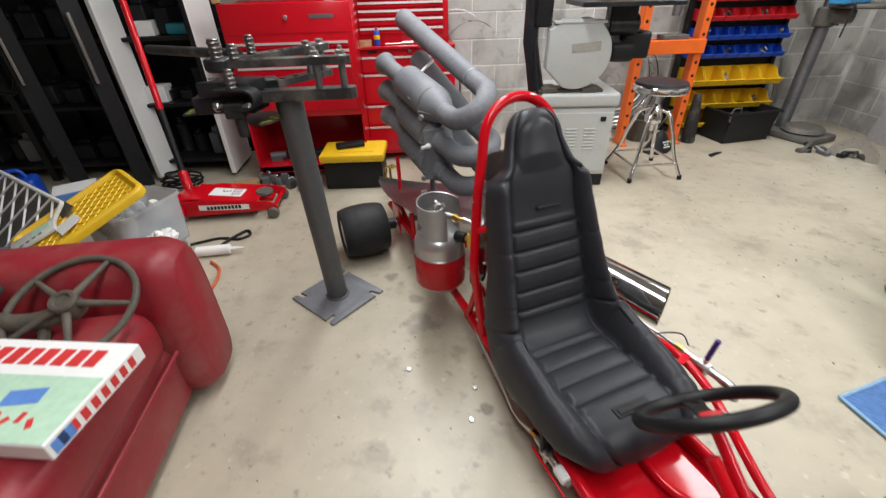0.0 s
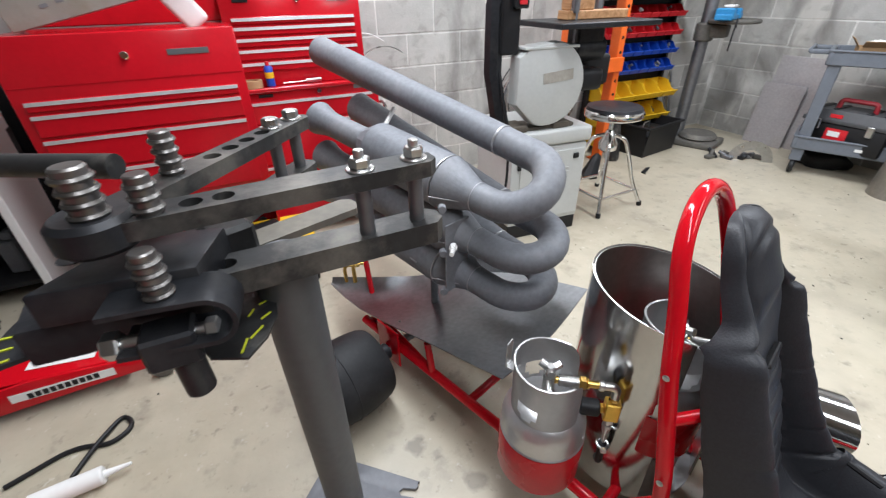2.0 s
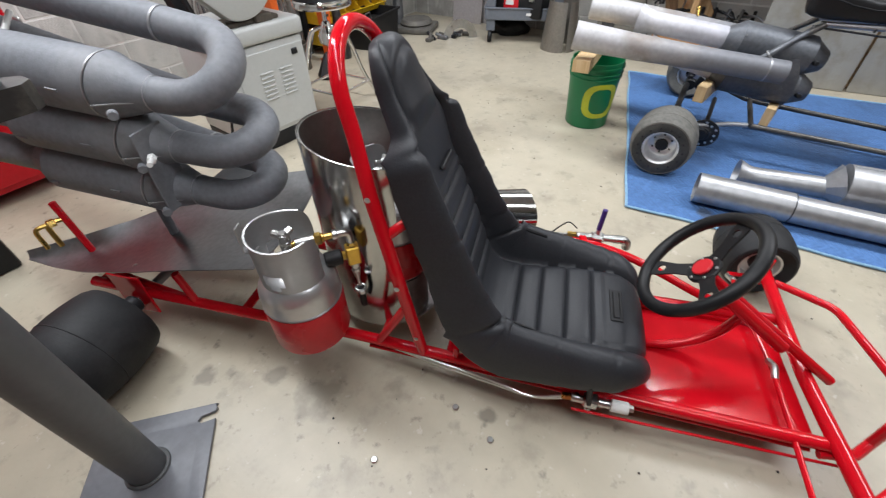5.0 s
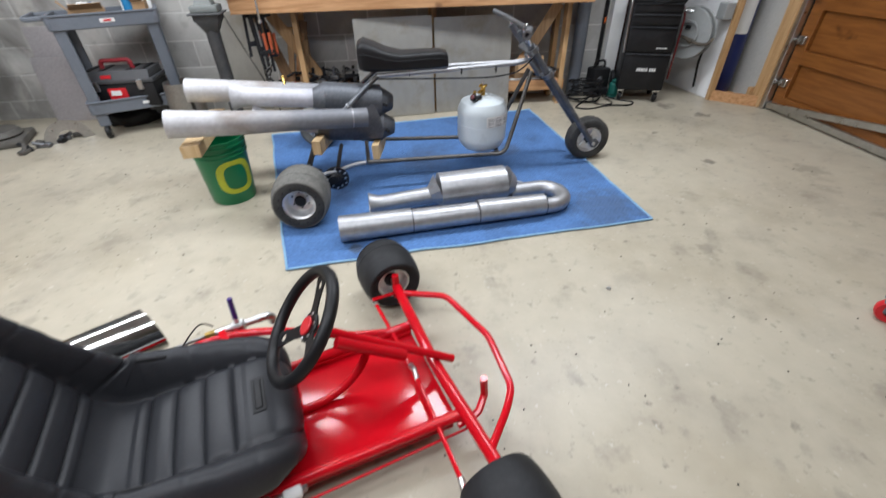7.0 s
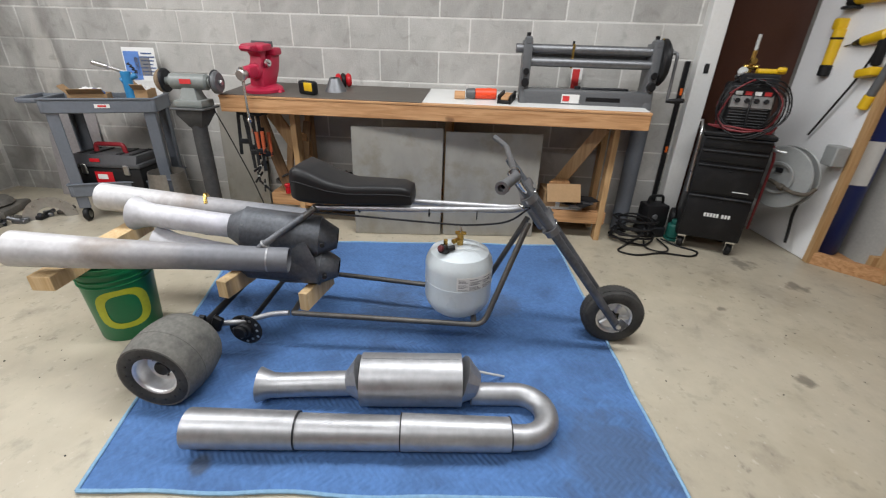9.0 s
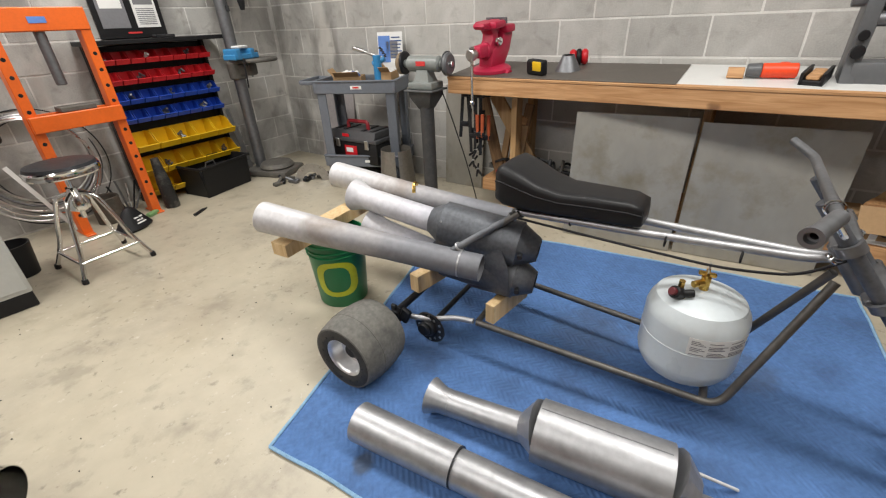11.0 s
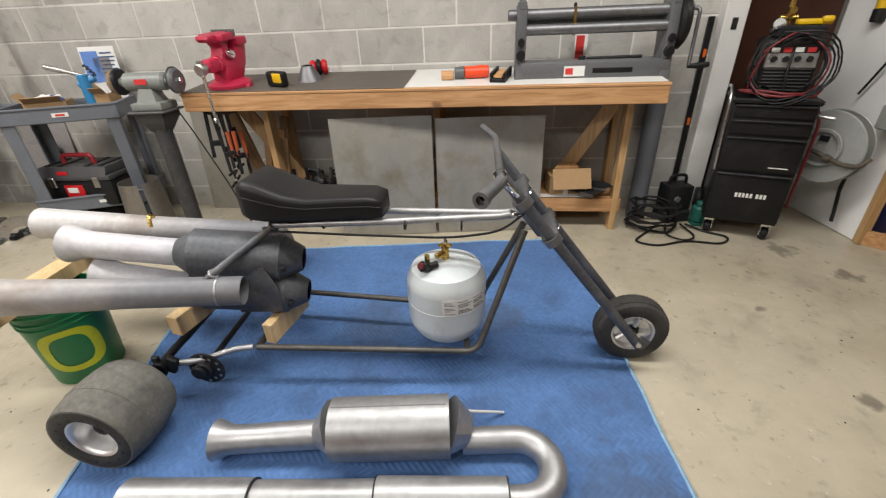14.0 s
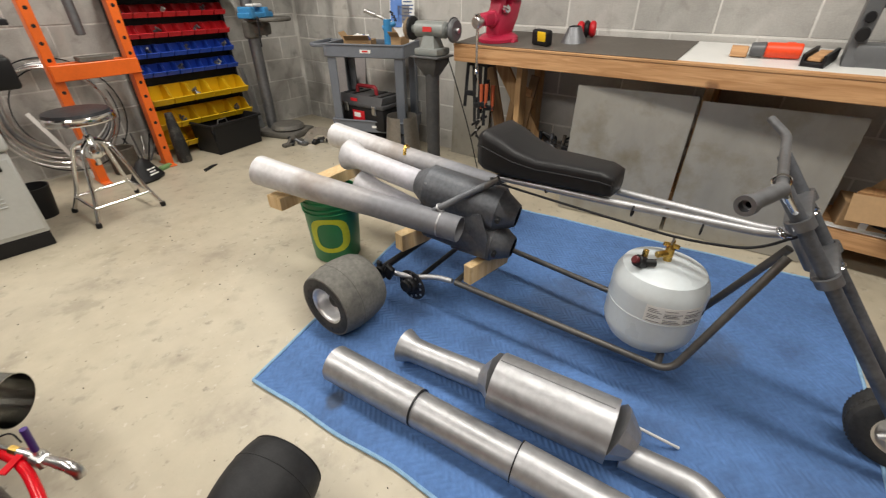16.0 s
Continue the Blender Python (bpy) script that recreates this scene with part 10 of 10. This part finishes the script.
# the lid leans from the cartons up to the tote's rim
LC = Vector((-0.905, 2.33, 0.335))
LU = Vector((0.30, 0.30, 0.16)).normalized()
LV = Vector((0.70, -0.62, 0.0))
LV = (LV - LU * LV.dot(LU)).normalized()
LN = LV.cross(LU)
ld = thing("tote_lid", Matrix(((LV.x, LU.x, LN.x, LC.x), (LV.y, LU.y, LN.y, LC.y), (LV.z, LU.z, LN.z, LC.z), (0, 0, 0, 1))), "yellow plastic tote lid tilted over other boxes", "lid")
def lid_shell(w, d):
    bm = bmesh.new()
    loops = []
    for g, z, r in ((0.0, -0.014, 0.05), (0.002, -0.020, 0.052), (0.006, -0.020, 0.056), (0.008, 0.010, 0.058), (0.0, 0.022, 0.05), (-0.012, 0.024, 0.04), (-0.020, 0.016, 0.034), (-0.024, 0.004, 0.03)):
        lp = []
        for q in range(4):
            cx, cy = ((1, 1), (-1, 1), (-1, -1), (1, -1))[q]
            for k in range(8):
                a = math.pi / 2 * (q + k / 7)
                lp.append(bm.verts.new((cx * (w / 2 + g - r) + r * math.cos(a), cy * (d / 2 + g - r) + r * math.sin(a), z)))
        loops.append(lp)
    for a, b in zip(loops, loops[1:]):
        for k in range(32):
            bm.faces.new((a[k], a[(k + 1) % 32], b[(k + 1) % 32], b[k]))
    bm.faces.new(loops[0][::-1])
    bm.faces.new(loops[-1])
    bmesh.ops.recalc_face_normals(bm, faces=bm.faces)
    return bm


part("shell", lid_shell(0.36, 0.56), PYELLOW, ld, angle=50)
for k in range(-7, 8):
    for sgn in (1, -1):
        c_ = 0.055 * k
        lo_, hi_ = max(-0.145, min(sgn * (-0.245 - c_), sgn * (0.245 - c_))), min(0.145, max(sgn * (-0.245 - c_), sgn * (0.245 - c_)))
        if hi_ - lo_ > 0.03:
            part("rib", rod((lo_, c_ + sgn * lo_, 0.005), (hi_, c_ + sgn * hi_, 0.005), 0.004, seg=6), PYELLOW, ld)
part("paper_scrap", prism([(-0.05, -0.06), (0.055, -0.05), (0.045, 0.05), (-0.045, 0.045)], 0.002, shift(0.07, -0.05, 0.026) @ turn("X", 5)), PAPER, ld)
dv = part("handset", box(0.10, 0.20, 0.022, shift(-0.03, -0.19, 0.014) @ turn("Z", -10), 0.008, 2), material("off_white_plastic", (0.55, 0.55, 0.50), 0.45, var=0.06), ld, "off-white handset with dark keys")
part("display", box(0.05, 0.08, 0.002, shift(-0.035, -0.15, 0.0365) @ turn("Z", -10)), INKGREEN, dv)
for k in range(4):
    part("key", box(0.012, 0.016, 0.003, shift(0.008, -0.245 + 0.028 * k, 0.0365) @ turn("Z", -10)), INK, dv)
for k in range(4):
    solid("carton", box(0.26, 0.22, 0.13, None, 0.004), (CARD, GREYPAINT, CARD, MACHINE)[k], shift(-0.98 - 0.08 * (k % 2), 2.12 - 0.24 * (k // 2), 0.13 * (k % 2)) @ turn("Z", 15 * k), "carton piled on the floor behind the sofa", "box", "cartons behind the sofa")
can = thing("glue_can", shift(-0.485, 2.225, 0), "red and white metal glue can with a dusty lid", "can")
part("body", lathe([(0, 0), (0.083, 0), (0.085, 0.004), (0.083, 0.009), (0.083, 0.172), (0.086, 0.176), (0.086, 0.184), (0.078, 0.186), (0.074, 0.178), (0, 0.178)], 40), material("dusty_tin", (0.42, 0.40, 0.37), 0.5, 0.5, var=0.15, scale=12), can)
part("red_label", lathe([(0.0836, 0.015), (0.0842, 0.017), (0.0842, 0.14), (0.0836, 0.142)], 40), PRED, can)
part("black_band", lathe([(0.0836, 0.142), (0.0843, 0.143), (0.0843, 0.168), (0.0836, 0.169)], 40), BLACKPLASTIC, can)
part("pale_panel", curved_patch(0.0848, 0.03, 0.10, -60, 10), PAPER, can)
for k in range(7):
    part("title_bar", curved_patch(0.0850, 0.147, 0.163, -75 + 11 * k, -68 + 11 * k, 3), PAPER, can)
rag = bmesh.new()
bmesh.ops.create_icosphere(rag, subdivisions=4, radius=0.085)
for v in rag.verts:
    n_ = noise.noise(v.co * 22) * 0.030 + abs(noise.noise(v.co * 40 + Vector((3, 1, 2)))) * 0.028
    v.co = v.co.normalized() * (0.06 + n_)
    v.co.z = v.co.z * 0.75 + 0.05
solid("rag", rag, PAPER, shift(-0.575, 2.33, 0.125) @ turn("Z", 20), "crumpled white paper rag by the can", "rag", smooth=False)
solid("small_carton", box(0.12, 0.10, 0.125, None, 0.005), CARD, shift(-0.575, 2.34, 0), "small carton beside the can", "box")
cg = thing("caulk_gun", shift(-0.42, 2.44, 0.03) @ turn("Z", 5), "white caulk tube lying beside the can", "tube")
part("tube", rod((-0.08, 0, 0.0), (0.10, 0, 0.0), 0.028), PAPER, cg)
part("nozzle", rod((0.10, 0, 0), (0.17, 0, 0), 0.012, 0.005), PAPER, cg)
cable("cord", Matrix(), "black cord looped on the floor", [(-0.60, 2.55, 0.008), (-0.44, 2.62, 0.008), (-0.33, 2.58, 0.008), (-0.27, 2.63, 0.008), (-0.31, 2.70, 0.008), (-0.37, 2.60, 0.014), (-0.42, 2.50, 0.008)], 0.008, BLACKPLASTIC)
cable("air_hose", Matrix(), "thin orange hose lying on the floor", [(-0.40, 2.36, 0.01), (-0.33, 2.30, 0.008), (-0.30, 2.18, 0.008), (-0.31, 2.05, 0.008), (-0.36, 1.95, 0.008)], 0.0075, ROPE, "hose")
bs = thing("blue_carton", shift(-1.44, 3.02, 0) @ turn("Z", 32), "blue and white carton on the floor", "box")
part("carton", box(0.24, 0.20, 0.20, None, 0.003), INKBLUE, bs)
part("white_top", box(0.225, 0.185, 0.003, shift(0, 0, 0.2015)), PAPER, bs)
part("white_side", box(0.10, 0.003, 0.10, shift(0.03, -0.102, 0.06)), PAPER, bs)
jug = thing("blue_jug", shift(-1.84, 3.10, 0) @ turn("Z", 25) @ Matrix.Scale(0.82, 4), "blue plastic jug on the floor", "jug")
part("body", box(0.26, 0.20, 0.30, None, 0.035, 3), PBLUE, jug)
part("handle", tube([(-0.09, 0, 0.29), (-0.08, 0, 0.36), (0.05, 0, 0.36), (0.07, 0, 0.29)], 0.016, 12, 0.03), PBLUE, jug)
for k in range(3):
    solid("power_sander", joined(box(0.14, 0.07, 0.06, None, 0.02, 3), rod((0.0, 0.0, 0.05), (0.0, 0.0, 0.11), 0.03, bev=0.01)), TEAL if k != 1 else MACHINE, shift(-0.62 + 0.13 * k, 1.92 + 0.05 * (k % 2), 0.0) @ turn("Z", 25 * k), "teal and grey power tool on the floor", "power tool", "tools behind the sofa")
# white lattice guard
GA, GB, GC = Vector((-1.62, 2.80, 0.42)), Vector((-0.96, 2.34, 0.40)), Vector((-1.02, 2.05, 0.10))
GX = (GB - GA).normalized()
GY = ((GC - GB) - GX * (GC - GB).dot(GX)).normalized()
GZ = GX.cross(GY)
gdm = thing("wire_guard", Matrix(((GX.x, GY.x, GZ.x, GA.x), (GX.y, GY.y, GZ.y, GA.y), (GX.z, GY.z, GZ.z, GA.z), (0, 0, 0, 1))), "white diamond lattice guard leaning over dark mesh", "guard")
GW, GH = 0.80, 0.42
part("frame", joined(rod((0, 0, 0), (GW, 0, 0), 0.010, seg=8), rod((0, GH, 0), (GW, GH, 0), 0.010, seg=8), rod((0, 0, 0), (0, GH, 0), 0.010, seg=8), rod((GW, 0, 0), (GW, GH, 0), 0.010, seg=8)), WHITE, gdm)
for k in range(-4, 9):
    for sgn in (1, -1):
        x0 = 0.14 * k if sgn > 0 else 0.14 * k + 0.28
        a_, b_ = (x0, 0.0), (x0 + sgn * 0.28, GH)
        lo_, hi_ = 0.0, 1.0
        dx_ = sgn * 0.28
        cuts = sorted(((0 - x0) / dx_, (GW - x0) / dx_))
        lo_, hi_ = max(0.0, cuts[0]), min(1.0, cuts[1])
        if hi_ - lo_ > 0.05:
            part("wire", rod((x0 + dx_ * lo_, GH * lo_, 0.003 * sgn), (x0 + dx_ * hi_, GH * hi_, 0.003 * sgn), 0.0055, seg=8), WHITE, gdm)
part("mesh_back", box(GW, GH, 0.008, shift(GW / 2, GH / 2, -0.045 if GZ.z > 0 else 0.04)), CASTIRON, gdm)

# ---------------------------------------------------------------- black shelving with white door edges
sh = thing("shelving", Matrix(), "tall black steel shelving crammed with dark clutter", "shelving")
SY0, SY1, SX0, SX1 = 3.66, 4.22, -2.75, -0.72
part("back_sheet", box(SX1 - SX0, 0.02, 2.0, shift((SX0 + SX1) / 2, SY1, 0.02)), BLACK, sh)
for z in (0.10, 0.52, 0.95, 1.38, 1.80):
    part("shelf", box(SX1 - SX0, SY1 - SY0, 0.025, shift((SX0 + SX1) / 2, (SY0 + SY1) / 2, z), 0.003), BLACK, sh)
for x in (SX0, -2.08, -1.42, SX1):
    part("post", box(0.05, 0.05, 2.0, shift(x, SY0 + 0.02, 0), 0.003), BLACK, sh)
    part("post", box(0.05, 0.05, 2.0, shift(x, SY1 - 0.03, 0), 0.003), BLACK, sh)
random.seed(11)
for zi, z in enumerate((0.126, 0.546, 0.976, 1.406)):
    x = SX0 + 0.14
    while x < SX1 - 0.12:
        w, h, d = random.uniform(0.06, 0.17), random.uniform(0.07, 0.28), random.uniform(0.12, 0.3)
        m_ = random.choice((BLACKPLASTIC, BLACKIRON, BLACK, BLACK, CASTIRON, BLACKPLASTIC, MACHINE, BLACKIRON, BLACK))
        if random.random() < 0.45:
            bmx = joined(rod((0, 0, 0), (0, 0, h * 0.8), w * 0.45, w * 0.4), rod((0, 0, h * 0.8), (0, 0, h), w * 0.2))
        else:
            bmx = joined(box(w, d, h * 0.8, None, 0.008), box(w * 0.6, d * 0.5, h * 0.2, shift(0, 0, h * 0.8), 0.006))
        solid("shelf_clutter", bmx, m_, shift(x + w / 2, SY0 + 0.10 + d / 2, z) @ turn("Z", random.uniform(-8, 8)), "dusty dark container on the black shelving", "container", "clutter on the shelves")
        x += w + random.uniform(0.015, 0.10)
solid("teal_cloth", box(0.15, 0.12, 0.07, None, 0.02, 2), TEAL, shift(-0.84, 3.78, 0.976) @ shift(0, 0, 0.0), "crumpled teal cloth on the shelving", "cloth")
solid("white_carton", box(0.12, 0.14, 0.09, None, 0.003), PAPER, shift(-1.05, 3.76, 0.976) @ turn("Z", 8), "small white carton on the shelving", "box", "cartons on the shelving")
solid("white_carton", box(0.16, 0.14, 0.10, None, 0.003), PAPER, shift(-0.95, 3.77, 1.406) @ turn("Z", -6), "small white carton on the shelving", "box", "cartons on the shelving")
solid("white_carton", box(0.13, 0.14, 0.11, None, 0.003), PAPER, shift(-1.12, 3.76, 0.546) @ turn("Z", 5), "small white carton on the shelving", "box", "cartons on the shelving")
solid("green_packet", box(0.11, 0.09, 0.02, None, 0.006), LIME, shift(-0.80, 3.735, 0.546) @ turn("Y", 6), "flat lime green packet on the shelving", "packet")
# open doors seen from their edge
def upright_panel(p0, p1, label, m_, bar):
    a_, b_ = Vector((*p0, 0)), Vector((*p1, 0))
    d_ = b_ - a_
    t = thing("cabinet_door", Matrix.Translation((a_.x, a_.y, 0.03)) @ Matrix.Rotation(math.atan2(d_.y, d_.x), 4, "Z"), label, "door", "white doors before the shelving")
    part("leaf", box(d_.length, 0.035, 1.95, shift(d_.length / 2, 0, 0), 0.004), m_, t)
    if bar:
        part("edge_strip", box(0.012, 0.024, 0.62, shift(-0.006, 0, 0.55), 0.003), BLACK, t)
    part("hinge_wire", tube([(-0.004, 0.02, 1.02), (0.05, 0.04, 0.86), (0.10, 0.055, 0.70), (0.05, 0.05, 0.55)], 0.004, 8, 0.08), BLACKPLASTIC, t)


upright_panel((-0.688, 3.575), (-0.700, 3.99), "white open door panel edge with a black bar", WHITE, True)
upright_panel((-1.237, 3.549), (-1.19, 3.72), "white open door panel standing ajar by the shelving", WHITE, False)
for x_, y_ in ((-1.30, 3.47), (-1.78, 3.50)):
    bp_ = thing("cabinet_door", shift(x_, y_, 0.0) @ turn("Z", 48), "black steel cabinet door with a long bright handle, standing open", "door", "black cabinet doors")
    part("leaf", box(0.11, 0.03, 1.9, shift(0.0, 0, 0), 0.004), BLACKPLASTIC, bp_)
    part("pull_handle", joined(rod((-0.03, -0.045, 0.74), (-0.03, -0.045, 1.14), 0.011), rod((-0.03, -0.045, 0.76), (-0.03, -0.015, 0.76), 0.007), rod((-0.03, -0.045, 1.12), (-0.03, -0.015, 1.12), 0.007)), ZINC, bp_)
pts = []
for k in range(70):
    a = k * 0.45
    pts.append((-1.02 + 0.10 * math.cos(a) + 0.05 * math.sin(k * 0.7), 3.44 + 0.09 * math.sin(a), 0.01 + 0.0012 * k))
solid("cable_coil", tube(pts, 0.008, 6), BLACKPLASTIC, Matrix(), "heap of dark cables on the floor by the shelving", "cable")
for k in range(3):
    pts = [(-2.05 + 0.03 * k + 0.16 * math.cos(a), 3.60, 1.0 + 0.34 * math.sin(a)) for a in [2 * math.pi * q / 40 for q in range(41)]]
    solid("hanging_cable", tube(pts, 0.009, 8), BLACKPLASTIC, shift(0, -0.01 * k, 0), "loop of black cable hanging on the shelving", "cable", "hanging cables")
solid("cardboard_scrap", box(0.20, 0.14, 0.01, None, 0.002), CARD, shift(-0.55, 3.42, 0) @ turn("Z", 12), "brown cardboard scrap on the floor", "cardboard")
# furniture dolly at the foot of the garage door
cr = thing("dolly", shift(1.513, -1.09, 0) @ turn("Z", 12), "plywood dolly with a yellow top and red-wheeled casters", "dolly")
part("board", box(0.42, 0.62, 0.022, shift(-0.18, -0.31, 0.094), 0.003), PINEX, cr)
part("yellow_top", box(0.38, 0.58, 0.02, shift(-0.18, -0.325, 0.117), 0.008, 2), PYELLOW, cr)
for sx, sy in ((0.0, -0.03), (-0.36, -0.03), (0.0, -0.59), (-0.36, -0.59)):
    c = part("caster", moved(lathe([(0.022, -0.016), (0.044, -0.018), (0.049, -0.010), (0.049, 0.010), (0.044, 0.018), (0.022, 0.016)], 28), shift(sx, sy, 0.049) @ turn("Z", 30) @ turn("X", 90)), PRED, cr)
    part("hub", moved(rod((0, 0, -0.013), (0, 0, 0.013), 0.023, seg=20), shift(sx, sy, 0.049) @ turn("Z", 30) @ turn("X", 90)), BLACKPLASTIC, c)
    part("fork", moved(joined(box(0.05, 0.006, 0.05, shift(0, 0.022, 0.045), 0.002), box(0.05, 0.006, 0.05, shift(0, -0.022, 0.045), 0.002), box(0.075, 0.06, 0.006, shift(0, 0, 0.088), 0.002)), shift(sx, sy, 0) @ turn("Z", 30)), GREYPAINT, c)
cable("wire_scrap", Matrix(), "thin loose wire on the bare floor", [(1.36, -1.30, 0.004), (1.26, -1.42, 0.004), (1.28, -1.55, 0.004), (1.20, -1.60, 0.004)], 0.003, BLACKIRON, "wire")

# ---------------------------------------------------------------- grit on the floor
random.seed(5)
grit = bmesh.new()
for k in range(420):
    x, y = random.uniform(-0.3, 4.0), random.uniform(-2.2, 3.4)
    s_ = random.uniform(0.002, 0.0065)
    q = bmesh.ops.create_icosphere(grit, subdivisions=1, radius=s_ * 0.65, matrix=shift(x, y, s_ * 0.5) @ Matrix.Diagonal((1.0, random.uniform(0.5, 1.5), 0.6, 1)))
gm = new("floor_grit", mesh_of("floor_grit", grit, BLACKIRON, False))
tagged(gm, "loose dark grit and crumbs scattered on the floor", "grit", kind="stuff")
for x, y in ((0.87, 1.296), (0.66, 1.53), (0.90, 1.425), (1.833, -0.145)):
    solid("floor_nut", rod((0, 0, 0), (0, 0, 0.007), 0.010, seg=6), ZINC, shift(x, y, 0), "dropped steel nut on the floor", "nut", "nuts on the floor")

# ---------------------------------------------------------------- single blocks of the two walls
def block_mesh(name, w, d, h):
    return mesh_of(name, box(w, d, h, shift(0, 0, -h / 2), 0.003), BLOCK, False)


def block_wall(parent, fixed, axis, start, stop, joint0, top0, length, height, depth=0.02):
    """Courses of blocks, half a block apart from course to course; joint0 is a joint of the course whose top is top0."""
    full = block_mesh("brick", length - JOINT, depth, height - JOINT) if axis == "x" else block_mesh("brick", depth, length - JOINT, height - JOINT)
    inv = parent.matrix_basis.inverted()
    k0 = -int(top0 / height) - 1
    for k in range(k0, 6):
        zt = top0 + height * k
        zc = zt - height / 2
        if zt - height < -0.10 or zc > 2.05:
            continue
        off = joint0 + (0.5 * length if k % 2 else 0)
        n0 = math.ceil((start - off) / length)
        p = off + n0 * length + length / 2
        edges = []
        first = off + n0 * length
        if first - start > 0.03:
            edges.append((start, first))
        while p + length / 2 <= stop:
            edges.append((p - length / 2, p + length / 2))
            p += length
        if stop - (p - length / 2) > 0.03:
            edges.append((p - length / 2, stop))
        for a, b in edges:
            w = b - a
            if abs(w - length) < 1e-4:
                me = full
            else:
                me = block_mesh("brick", w - JOINT, depth, height - JOINT) if axis == "x" else block_mesh("brick", depth, w - JOINT, height - JOINT)
            ob = new("brick", me)
            c = (a + b) / 2
            jit = 0.0012 * random.uniform(-1, 1)
            wpos = Vector((c, fixed + depth / 2 - 0.0005 + jit, zc)) if axis == "x" else Vector((fixed + depth / 2 - 0.0005 + jit, c, zc))
            ob.parent = parent
            ob.matrix_basis = inv @ Matrix.Translation(wpos)


block_wall(wall_north, WALL_N, "x", 0.2, WALL_E - 0.01, 1.648, 1.227, BL, BH)
block_wall(wall_east, WALL_E, "y", -1.30, WALL_N - 0.02, 1.549, 1.439, 0.430, 0.213)
